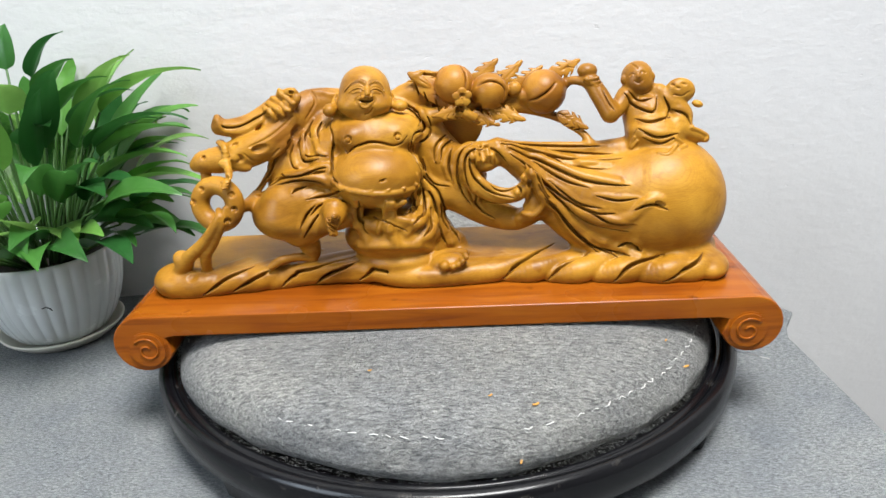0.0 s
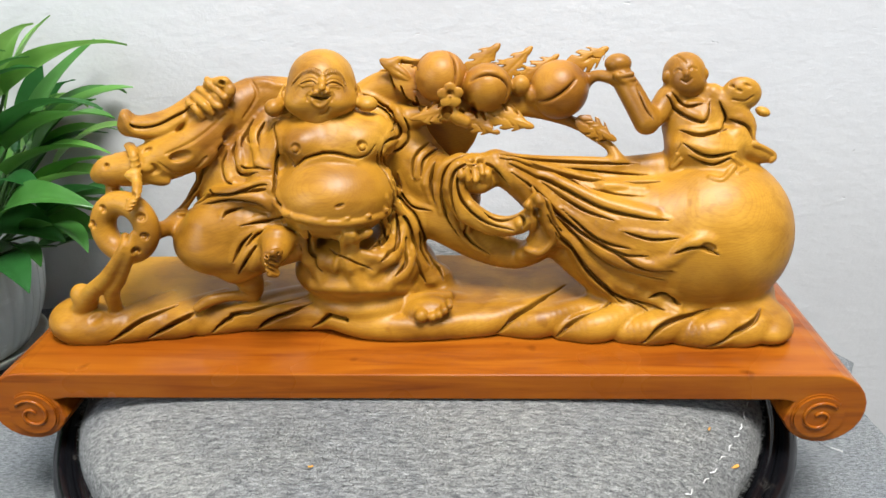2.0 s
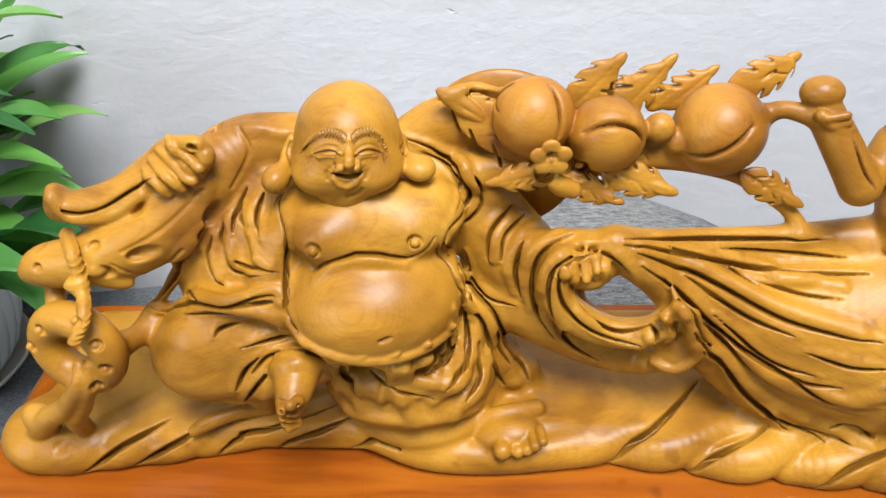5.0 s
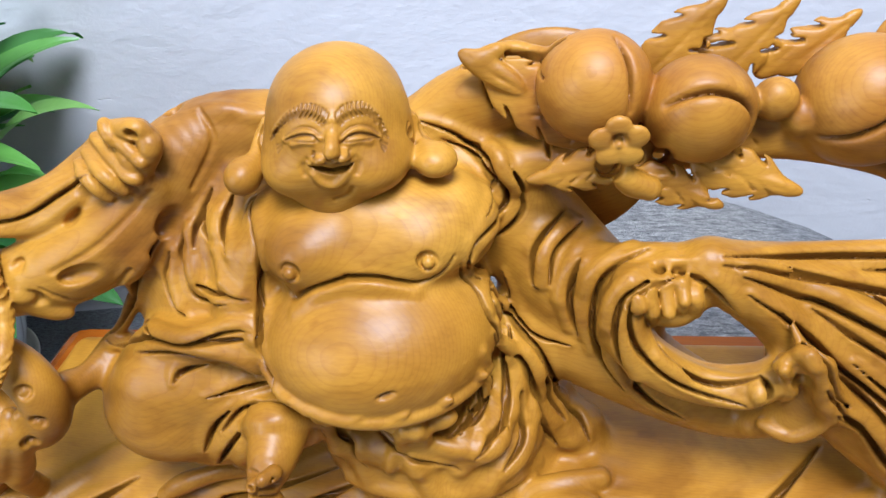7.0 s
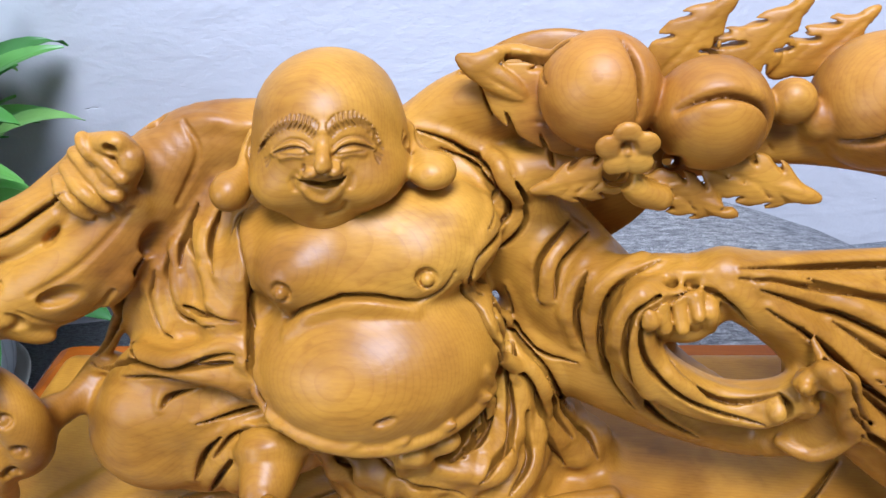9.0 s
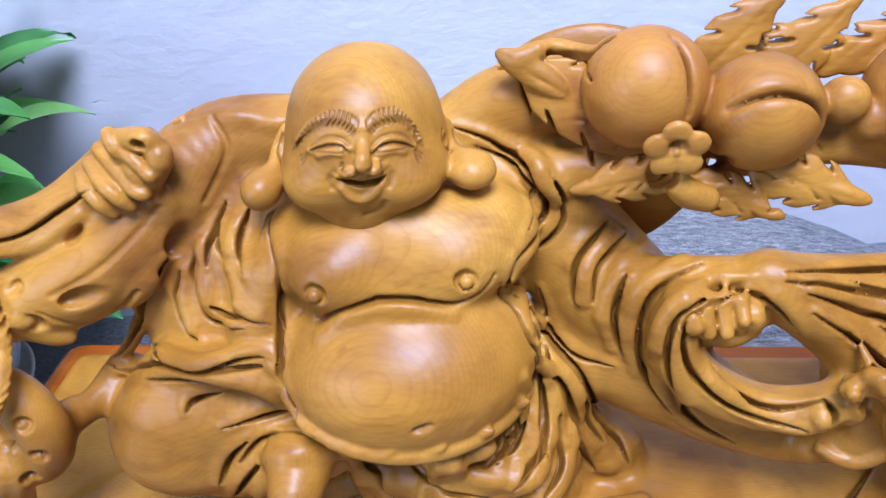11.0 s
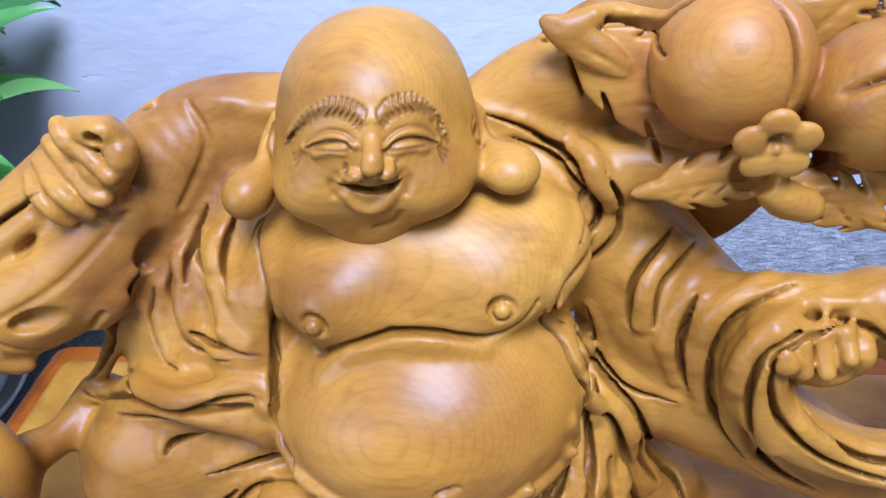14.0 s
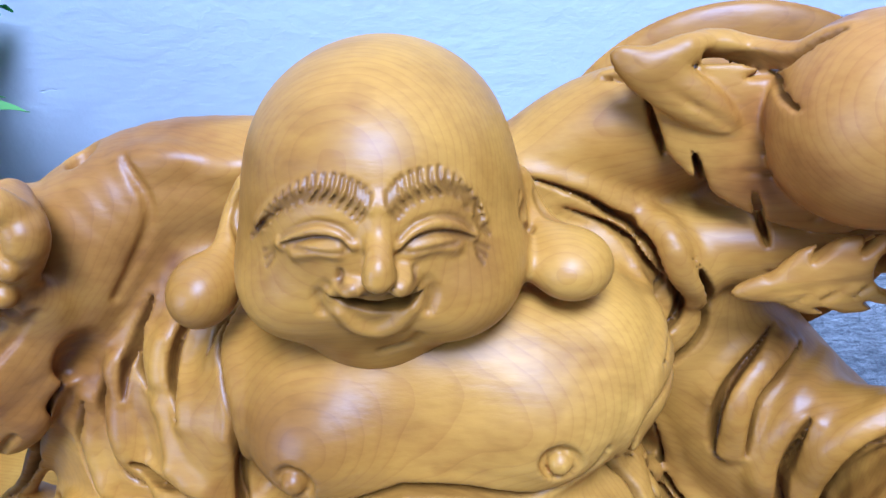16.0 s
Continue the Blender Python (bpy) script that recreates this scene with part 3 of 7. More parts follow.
statue.ball(8, (51.7, 110, 115.7), (85.5, 36, 9.3))
statue.ball(8, (183.8, 90, 99.1), (75.8, 40, 11.4), along=4)

# leg, skirt and torso
statue.ball(6, (-47.9, 72, 158.4), (42.7, 33, 23.1))
statue.ball(5, (-42.8, 72, 138.7), (37.7, 32, 12.2))
statue.ball(5, (-50.3, 66, 175), (35.6, 27, 12.2))
statue.ball(6, (-20.6, 90, 170.2), (17.7, 24, 28.3))
statue.ball(6, (-9.4, 90, 147.2), (16.4, 20, 21.9))
statue.ball(6, (-63.2, 92, 227), (37, 29, 31.4))
statue.tube(8, (-83.8, 79, 245.4, 16.6), (-58.5, 77, 250, 16.98), (-34, 81, 247.6, 15.87))
statue.tube(8, (-112, 108, 255.7, 13.8), (-82.3, 106, 251, 15.76), (-49.2, 106, 250.7, 15.7), (-17.2, 112, 247.3, 15.88))
statue.ball(4, (-58.8, 68.5, 214.5), (40.2, 39, 28.5))
statue.ball(9, (-57.5, 79, 247.5), (27, 25, 12), tip=10)
statue.ball(10, (-75.5, 65, 249), (11, 13, 9), along=-12)
statue.ball(10, (-38.5, 72, 248), (11, 13, 9), along=8)

# robe on the arm side of the log
statue.ball(8, (-124.7, 90, 212.7), (32.2, 24, 42.3), along=15)
statue.tube(8, (-102.9, 92, 255, 12.12), (-110.4, 82, 237.1, 13.51), (-121.2, 74, 215.4, 13.76), (-134.4, 68, 201.5, 11.92))
statue.tube(8, (-97.8, 70, 240.7, 8.74), (-101, 62, 225.4, 9.44), (-97.7, 54, 215.7, 5.66))
statue.tube(5, (-133.9, 60, 213.3, 6.41), (-113.1, 54, 218.3, 6.28), (-97.1, 52, 215.9, 5.01))

# log over the shoulder
statue.tube(4, (-84.9, 104, 271.5, 10.8), (-109.8, 100, 271, 13.29), (-124.5, 92, 264, 15.46), (-140.8, 80, 250.1, 15.15), (-162.6, 70, 240.2, 14.5), (-185.7, 66, 233.9, 12.04), (-201.4, 64, 232.9, 9.82), (-209.7, 64, 229.9, 6.05))

# sleeve end that flares from the log
statue.tube(5, (-141.5, 88, 269.7, 10.58), (-160.9, 78, 261.3, 8.68), (-176.6, 72, 259.1, 7.7), (-187.4, 70, 260.3, 6.75))
statue.ball(3, (-187.3, 70, 264.1), (4.3, 6, 7.3), along=-10)
statue.groove(2, (-181.7, 58, 271.7, 3.23), (-170, 60, 268.5, 3.85), (-156.3, 66, 271.2, 3.28), (-147.4, 72, 272.9, 2.1))

# left fist
statue.ball(3, (-137, 86, 270), (13, 9, 12.4), along=35)
statue.tube(0.9, (-127.8, 83, 282.1, 3.62), (-119.8, 74, 281.5, 3.7), (-124.6, 74, 273.3, 2.7))
statue.tube(0.9, (-135.1, 83, 281.5, 3.63), (-128.1, 74, 276.7, 3.74), (-126.5, 74, 268.3, 2.73))
statue.tube(0.9, (-143.4, 83, 277.3, 3.66), (-135.2, 74, 272.8, 3.76), (-130.2, 74, 266, 2.74))
statue.tube(0.9, (-149.4, 83, 271.6, 3.69), (-141.4, 74, 269.5, 3.79), (-134.9, 74, 264.7, 2.74))
statue.tube(1, (-135, 80, 283.6, 3.6), (-124, 75, 286.5, 3.54), (-120.8, 75, 285.2, 2.66))

# pendant ring, rope and ribbons
statue.ring(2, (-191.1, 45, 200.4), 16, 8, (-0.22, -1, 0.15))
statue.tube(3, (-204, 66, 220.9, 4.53), (-202.6, 58, 212.7, 4.52))
statue.tube(5, (-176.5, 52, 194.9, 6.53), (-170.9, 60, 193.7, 5.3), (-165.7, 74, 194.1, 7.47))
statue.tube(0.8, (-189, 68, 247.7, 2.49), (-180.7, 55, 246.7, 2.58), (-179.5, 50, 233.6, 2.61), (-175.3, 38, 227.1, 2.57), (-179.1, 32, 219.1, 2.58))
statue.ball(0.3, (-187.7, 66, 248.9), (3.5, 3.5, 0.9), along=0, tip=12)
statue.ball(0.3, (-185.8, 63.1, 248.6), (3.5, 3.5, 0.9), along=0, tip=12)
statue.ball(0.3, (-183.8, 60.1, 248.5), (3.5, 3.5, 0.9), along=0, tip=12)
statue.ball(0.3, (-182, 57.3, 248), (3.5, 3.5, 0.9), along=0, tip=12)
statue.ball(0.3, (-180.7, 55, 246.7), (3.5, 3.5, 0.9), along=0, tip=12)
statue.ball(0.3, (-180.1, 53.5, 244), (3.5, 3.5, 0.9), along=0, tip=12)
statue.ball(0.3, (-179.9, 52.6, 240.4), (3.5, 3.5, 0.9), along=0, tip=12)
statue.ball(0.3, (-179.9, 51.6, 236.6), (3.5, 3.5, 0.9), along=0, tip=12)
statue.ball(0.3, (-179.5, 50, 233.6), (3.5, 3.5, 0.9), along=0, tip=12)
statue.ball(0.3, (-178.5, 47.4, 231.5), (3.5, 3.5, 0.9), along=0, tip=12)
statue.ball(0.3, (-177.1, 44.1, 230), (3.5, 3.5, 0.9), along=0, tip=12)
statue.ball(0.3, (-175.8, 40.7, 228.7), (3.5, 3.5, 0.9), along=0, tip=12)
statue.ball(0.3, (-175.3, 38, 227.1), (3.5, 3.5, 0.9), along=0, tip=12)
statue.ball(0.3, (-175.6, 36.1, 225.2), (3.5, 3.5, 0.9), along=0, tip=12)
statue.ball(0.3, (-176.7, 34.6, 223.2), (3.5, 3.5, 0.9), along=0, tip=12)
statue.ball(0.3, (-177.9, 33.4, 221.1), (3.5, 3.5, 0.9), along=0, tip=12)
statue.ball(0.3, (-179.1, 32, 219.1), (3.5, 3.5, 0.9), along=0, tip=12)
statue.tube(2, (-188.5, 38, 197, 2.86), (-188.8, 32, 190.4, 3.49), (-205.1, 36, 169.7, 4.95), (-224.5, 42, 152.1, 5.82), (-244.8, 50, 125.2, 6.49))
statue.tube(2, (-181.9, 36, 198.7, 2.84), (-185.6, 33, 187.5, 3.51), (-198.4, 38, 167.9, 4.64), (-207.5, 41, 155.1, 5.1), (-211.4, 50, 130.6, 3.92), (-213.4, 54, 112.9, 2.94))
statue.ball(2, (-229, 45, 150), (8.5, 7, 10), along=-30)
statue.ball(1.5, (-220, 33, 140), (7, 8, 5), along=-35, cut=True)
statue.ball(0.6, (-201.4, 41, 214.9), (3.1, 3, 2.8), cut=True)
statue.ball(0.5, (-203.2, 43.4, 213.1), (2, 2.2, 2))
statue.ball(0.6, (-210.3, 41.7, 204.1), (3.2, 3, 2.9), cut=True)
statue.ball(0.5, (-212.1, 44.1, 202.2), (2.1, 2.2, 2.1))
statue.ball(0.6, (-175, 36, 211.1), (3.1, 3, 2.8), cut=True)
statue.ball(0.5, (-176.6, 38.4, 209.2), (2, 2.2, 2))
statue.ball(0.6, (-174, 33.4, 198.8), (3.1, 3, 2.8), cut=True)
statue.ball(0.5, (-175.6, 35.8, 196.9), (2.1, 2.2, 2.1))
statue.ball(0.6, (-180.7, 32.1, 189.5), (3.2, 3, 2.9), cut=True)
statue.ball(0.5, (-182.3, 34.5, 187.5), (2.1, 2.2, 2.1))
statue.ball(0.6, (-177.6, 34.1, 226.2), (3, 3, 2.7), cut=True)
statue.ball(0.5, (-182.6, 41.4, 220.8), (2, 2.2, 2))

# bent knee and foot
statue.ball(5, (-138.7, 66, 181.1), (29.9, 30, 21.1), along=8)
statue.tube(6, (-139, 60, 193, 19.16), (-115.8, 62, 193.6, 19.16), (-93.5, 64, 190.1, 14.95))
statue.tube(5, (-127, 58, 168.8, 14.28), (-105.8, 52, 180.5, 13.86), (-89, 54, 183.2, 11.86))
statue.tube(3, (-92, 42, 191, 10.52), (-91.7, 31, 188.7, 8.14), (-92.8, 23, 185.7, 5.27))
statue.tube(0.6, (-91.1, 22, 189.9, 2.76), (-93.2, 18, 191.4, 2.28))
statue.tube(0.6, (-91.2, 22, 185.8, 2.78), (-93.4, 18, 187.3, 2.3))
statue.tube(0.6, (-91, 22, 182.1, 2.8), (-93.2, 18, 183.6, 2.31))
statue.tube(0.6, (-90.4, 22, 178.7, 2.81), (-92.6, 18, 180.3, 2.32))
statue.tube(0.6, (-87, 22, 193.2, 2.75), (-89.2, 18, 194.7, 2.27))
statue.tube(3, (-120.8, 62, 154, 9.78), (-118.8, 60, 144.1, 4.94), (-132.8, 54, 145.7, 3.84), (-145.2, 48, 145.5, 4.15), (-153.9, 46, 140.6, 3.13))
statue.tube(3, (-147.8, 66, 135.9, 3.61), (-148.2, 56, 129, 3.58))
statue.carve(0.5, -0.1, (-96.1, 23.3, 191.6, 0.88), (-85.8, 18.7, 194, 0.86))
statue.carve(0.5, -0.1, (-93.7, 16.3, 192.9, 0.86), (-87.3, 21.7, 186.1, 0.88))
statue.carve(0.5, -0.1, (-93.5, 16, 188.7, 0.87), (-88.1, 21.5, 181.7, 0.89))
statue.carve(0.5, -0.1, (-93, 15.9, 184.7, 0.87), (-88.2, 20.1, 179.2, 0.89))

# standing leg and foot
statue.tube(6, (-22, 84, 142.7, 16.72), (-13.1, 76, 128, 11.69), (-5.6, 70, 123.7, 8.72))
statue.ball(2.5, (0.6, 50, 136.7), (15.9, 11, 9), along=-8)
statue.tube(1.2, (-3.2, 46, 137.6, 4.45), (-1.9, 38, 138.9, 4.38))
statue.tube(1.2, (4, 46, 136.8, 3.08), (5.1, 38, 138.1, 3.03))
statue.tube(1.2, (8.5, 46, 138.7, 2.9), (9.6, 38, 140, 2.86))
statue.tube(1.2, (12.3, 46, 141.6, 2.72), (13.4, 38, 142.9, 2.68))
statue.tube(1.2, (15.8, 46, 144.9, 2.37), (16.8, 38, 146.2, 2.33))
statue.tube(3, (-15.3, 54, 121.8, 3.2), (-17.5, 58, 130.2, 3.89), (-10.7, 56, 140.3, 3.82), (1.5, 58, 143.3, 3.81), (15.1, 62, 141.2, 3.84))
statue.tube(4, (14.8, 68, 135.6, 5.69), (25.5, 66, 132.8, 4.62), (39.7, 66, 129.5, 2.85), (49.5, 66, 135.4, 1.77))
statue.tube(6, (7.2, 84, 142.9, 10.87), (14.3, 78, 128.9, 6.57))

# sleeve of the stretched arm
statue.tube(8, (-27.2, 112, 247.4, 16.56), (-11.2, 106, 228, 19.5), (5.5, 96, 210.5, 20.26), (20.8, 88, 203.7, 16.77))
statue.tube(8, (-12.1, 92, 194.7, 13.74), (15.4, 86, 186.4, 16.45), (39.4, 82, 172.2, 13.84), (60, 76, 166.1, 10.33), (73.3, 72, 169.4, 8.16))
statue.tube(6, (13.1, 84, 224.1, 8.42), (32.5, 80, 230.3, 6.35), (45.2, 80, 231.7, 3.8))
statue.tube(4, (23.2, 70, 229.2, 6.25), (20.5, 68, 215.5, 7.63), (29.4, 66, 201.2, 7.76), (45.6, 64, 192.6, 7.16), (61.6, 62, 194.1, 7.1), (70.3, 62, 200.2, 5.75))
statue.tube(4, (45.1, 76, 232.8, 5.02), (60.9, 72, 222.3, 5.68), (72.6, 70, 208.2, 5.77), (78, 66, 193.2, 7.15), (78.1, 64, 180.2, 7.91), (66.2, 66, 169.9, 4.71))
statue.tube(3, (68.6, 58, 209.1, 3.13), (74.7, 56, 208.6, 3.12), (80.4, 58, 195.3, 3.19), (83.3, 62, 177.6, 3.3))
statue.ball(3, (50.3, 72, 208), (12.9, 32, 9), along=22, cut=True)

# right fist
statue.ball(3, (36.4, 76, 218.5), (10.3, 11, 7.7), along=-10)
statue.tube(0.6, (28.8, 72, 225.7, 2.52), (29.5, 66, 223.7, 2.66), (30.1, 69, 215.5, 2.23))
statue.tube(0.6, (32.9, 72, 227.2, 2.51), (33.6, 66, 225.2, 2.65), (34.2, 69, 217.1, 2.22))
statue.tube(0.6, (37, 72, 228.3, 2.51), (37.6, 66, 226.3, 2.64), (38.3, 69, 218.2, 2.22))
statue.tube(0.6, (41.3, 72, 229, 2.5), (41.9, 66, 227, 2.64), (42.7, 69, 219, 2.21))

# curl of the sleeve
statue.line(0.8, 0.1, (66.3, 55.8, 209.5, 2.18), (71.4, 56.5, 212.9, 2.48), (76.6, 53.6, 209.6, 2.48), (79.2, 53.9, 199.2, 2.52), (83.5, 56.4, 186.3, 2.58), (76.8, 56.7, 176.4, 2.62), (67.3, 61.1, 176.2, 2.31))
statue.line(0.8, 0.1, (66.7, 53.2, 210.7, 1.86), (71.3, 56.4, 198.5, 2.22), (69.6, 65.5, 181.1, 2.31))
statue.ball(0.6, (73.6, 54.8, 204.8), (3.1, 4, 4.7), along=10, cut=True)

# knuckles
statue.line(0.5, 0.15, (-134.4, 77.4, 287.2, 2.18), (-128.9, 74.2, 281.7, 2.34), (-122.3, 70.3, 277.5, 2.01))
statue.line(0.5, 0.15, (-142, 81, 280.5, 2.27), (-133.5, 73.5, 276.2, 2.38), (-126.4, 70.3, 271.8, 2.06))
statue.line(0.5, 0.15, (-145.8, 79.5, 276.7, 2.29), (-136.6, 70.4, 273.4, 2.38), (-132.2, 70.4, 267.8, 1.93))
statue.line(0.5, 0.15, (-148.9, 77.4, 273.8, 1.97), (-142.5, 70.4, 270.8, 2.09), (-138.9, 70.9, 265.1, 1.8))
statue.ball(0.6, (-123.8, 71.3, 286.2), (2.4, 4, 1.8), cut=True)
statue.line(0.5, 0.2, (24.3, 63.8, 229.9, 2.01), (24.9, 63.4, 225.9, 1.87))
statue.line(0.5, 0.2, (27.9, 65.9, 230.7, 2.32), (29.3, 63.3, 224.2, 2.03))
statue.line(0.5, 0.2, (33.2, 68.5, 229.3, 2.5), (34.1, 63.3, 223.9, 2.02))
statue.line(0.5, 0.2, (37.8, 68, 230.3, 2.32), (38.3, 63.9, 227.9, 1.84))

# sack
statue.tube(10, (48.5, 82, 225.2, 7.69), (75.1, 84, 210.4, 15.07), (103, 86, 192.8, 26.2), (134.5, 86, 180.3, 38.14), (165.8, 86, 173.9, 47.22))
statue.ball(10, (193.8, 86, 176.1), (53, 50, 55.1))
statue.tube(10, (83.2, 80, 182.5, 10.14), (110.9, 72, 163, 15.7), (139.6, 66, 143.4, 13.83), (166.5, 58, 134.7, 7.56))
statue.tube(8, (48.3, 78, 232.6, 4.41), (80.7, 86, 225.6, 5.14), (129.7, 92, 222.5, 6.49), (161.6, 92, 222.3, 9.7))

# hat on the back
statue.ball(2, (-2, 126, 249.5), (40, 6, 38.5), along=0, tip=-14)
statue.ball(6, (-21.8, 112, 272.3), (22.4, 10, 11.5), along=-14)
statue.tube(8, (-44.5, 108, 265.7, 9.63), (-26.8, 114, 273.1, 8.97), (-6, 118, 277.2, 5.76))

# peaches, branch and flower
statue.tube(4, (-15.5, 100, 255.5, 7.68), (10.3, 98, 258.1, 5.69), (35.6, 98, 257.9, 4.73), (63.8, 100, 260.1, 4.4), (96, 102, 251.8, 3.82), (112.4, 100, 243.1, 3.84), (123.5, 94, 235.5, 3.2), (127.9, 90, 228.2, 4.49))
statue.ball(1.5, (12, 97, 283), (17, 16.5, 16.6))
statue.ball(1.5, (41.6, 93, 276.5), (16, 15.5, 15.6))
statue.ball(1.5, (89, 102, 272.5), (19.3, 19.5, 19))
statue.ball(2, (63.1, 96, 277.2), (6.4, 6, 6.4))
statue.ball(2, (70.8, 96, 270.5), (4.3, 5, 5.5))
statue.ball(4, (67, 104, 264.9), (18.9, 8, 6.9), along=10)
statue.ball(4, (29.3, 106, 264.3), (19, 8, 9.5))
statue.tube(3, (104.6, 104, 276.3, 4.92), (112.8, 102, 281.1, 3.64), (122.7, 98, 280.5, 4.21))
statue.ball(0.8, (37.1, 114.7, 287.3), (14.7, 2.2, 8.4), along=-43.1494, tip=-20)
statue.ball(1, (45.5, 117.1, 295.2), (7.6, 1.8, 3), along=-43.1494, tip=-20)
statue.ball(0.4, (39.1, 113.8, 278.9), (5, 9, 0.8), along=-81.1494, cut=True)
statue.ball(0.4, (28.9, 113.8, 289.8), (5, 9, 0.8), along=-5.1494, cut=True)
statue.ball(0.4, (44.5, 115.3, 283.7), (5, 9, 0.8), along=-81.1494, cut=True)
statue.ball(0.4, (34, 115.3, 294.9), (5, 9, 0.8), along=-5.1494, cut=True)
statue.ball(0.4, (48.3, 116.8, 290.2), (5, 9, 0.8), along=-81.1494, cut=True)
statue.ball(0.4, (40.6, 116.8, 298.3), (5, 9, 0.8), along=-5.1494, cut=True)
statue.groove(0.5, (27.7, 109.8, 279, 0.8), (37.1, 112.1, 287.8, 0.8), (46.6, 115.4, 296.5, 0.5))
statue.groove(0.5, (30.2, 110.2, 281.3, 0.5), (32, 110.2, 288, 0.4))
statue.groove(0.5, (30.2, 110.2, 281.3, 0.5), (37, 110.2, 282.6, 0.4))
statue.groove(0.5, (33.7, 111.2, 284.5, 0.5), (35.5, 111.2, 291.2, 0.4))
statue.groove(0.5, (33.7, 111.2, 284.5, 0.5), (40.5, 111.2, 285.9, 0.4))
statue.groove(0.5, (37.2, 112.2, 287.8, 0.5), (39, 112.2, 294.5, 0.4))
statue.groove(0.5, (37.2, 112.2, 287.8, 0.5), (44, 112.2, 289.2, 0.4))
statue.groove(0.5, (40.7, 113.2, 291.1, 0.5), (42.5, 113.2, 297.8, 0.4))
statue.groove(0.5, (40.7, 113.2, 291.1, 0.5), (47.5, 113.2, 292.4, 0.4))
statue.ball(0.8, (48, 118.7, 283), (10.5, 2.2, 5.6), along=-31.3619, tip=-20)
statue.ball(1, (54.9, 121.1, 287.1), (5.5, 1.8, 2), along=-31.3619, tip=-20)
statue.ball(0.4, (48, 117.8, 277.2), (3.3, 9, 0.8), along=-69.3619, cut=True)
statue.ball(0.4, (42.9, 117.8, 285.6), (3.3, 9, 0.8), along=6.63814, cut=True)
statue.ball(0.4, (52.3, 119.3, 279.7), (3.3, 9, 0.8), along=-69.3619, cut=True)
statue.ball(0.4, (47.1, 119.3, 288.3), (3.3, 9, 0.8), along=6.63814, cut=True)
statue.ball(0.4, (55.9, 120.8, 283.5), (3.3, 9, 0.8), along=-69.3619, cut=True)
statue.ball(0.4, (52.1, 120.8, 289.8), (3.3, 9, 0.8), along=6.63814, cut=True)
statue.groove(0.5, (40.3, 113.8, 278.7, 0.8), (48, 116.1, 283.5, 0.8), (55.7, 119.4, 288, 0.5))
statue.groove(0.5, (42.3, 114.2, 279.9, 0.5), (44.4, 114.2, 284.1, 0.4))
statue.groove(0.5, (42.3, 114.2, 279.9, 0.5), (47, 114.2, 279.8, 0.4))
statue.groove(0.5, (45.2, 115.2, 281.6, 0.5), (47.3, 115.2, 285.8, 0.4))
statue.groove(0.5, (45.2, 115.2, 281.6, 0.5), (49.8, 115.2, 281.6, 0.4))
statue.groove(0.5, (48.1, 116.2, 283.4, 0.5), (50.1, 116.2, 287.5, 0.4))
statue.groove(0.5, (48.1, 116.2, 283.4, 0.5), (52.7, 116.2, 283.3, 0.4))
statue.groove(0.5, (50.9, 117.2, 285.1, 0.5), (53, 117.2, 289.3, 0.4))
statue.groove(0.5, (50.9, 117.2, 285.1, 0.5), (55.6, 117.2, 285.1, 0.4))
statue.ball(0.8, (58.1, 117.6, 283.5), (15.7, 2.2, 7.6), along=-43.6786, tip=-20)
statue.ball(1, (66.9, 120.8, 291.9), (8.2, 1.8, 2.7), along=-43.6786, tip=-20)
statue.ball(0.4, (59.4, 116.4, 275.5), (4.5, 9, 0.8), along=-81.6786, cut=True)
statue.ball(0.4, (50.2, 116.4, 285.1), (4.5, 9, 0.8), along=-5.67862, cut=True)
statue.ball(0.4, (65.1, 118.4, 280.6), (4.5, 9, 0.8), along=-81.6786, cut=True)
statue.ball(0.4, (55.6, 118.4, 290.5), (4.5, 9, 0.8), along=-5.67862, cut=True)
statue.ball(0.4, (69.3, 120.4, 287.2), (4.5, 9, 0.8), along=-81.6786, cut=True)
statue.ball(0.4, (62.4, 120.4, 294.4), (4.5, 9, 0.8), along=-5.67862, cut=True)
statue.groove(0.5, (48.2, 111.8, 274.5, 0.8), (58.1, 115, 284, 0.8), (68, 119.2, 293.2, 0.5))
statue.groove(0.5, (50.8, 112.4, 276.9, 0.5), (52.4, 112.4, 283, 0.4))
statue.groove(0.5, (50.8, 112.4, 276.9, 0.5), (57, 112.4, 278.2, 0.4))
statue.groove(0.5, (54.5, 113.8, 280.4, 0.5), (56.1, 113.8, 286.5, 0.4))
statue.groove(0.5, (54.5, 113.8, 280.4, 0.5), (60.7, 113.8, 281.7, 0.4))
statue.groove(0.5, (58.2, 115.1, 283.9, 0.5), (59.7, 115.1, 290, 0.4))
statue.groove(0.5, (58.2, 115.1, 283.9, 0.5), (64.3, 115.1, 285.2, 0.4))
statue.groove(0.5, (61.9, 116.4, 287.4, 0.5), (63.4, 116.4, 293.5, 0.4))
statue.groove(0.5, (61.9, 116.4, 287.4, 0.5), (68, 116.4, 288.7, 0.4))
statue.ball(0.8, (70, 118.7, 281.5), (11.3, 2.2, 5.1), along=-39.3132, tip=-20)
statue.ball(1, (76.7, 121.1, 287), (5.9, 1.8, 1.8), along=-39.3132, tip=-20)
statue.ball(0.4, (70.3, 117.8, 276), (3, 9, 0.8), along=-77.3132, cut=True)
statue.ball(0.4, (64.7, 117.8, 282.9), (3, 9, 0.8), along=-1.3132, cut=True)
statue.ball(0.4, (74.6, 119.3, 279.3), (3, 9, 0.8), along=-77.3132, cut=True)
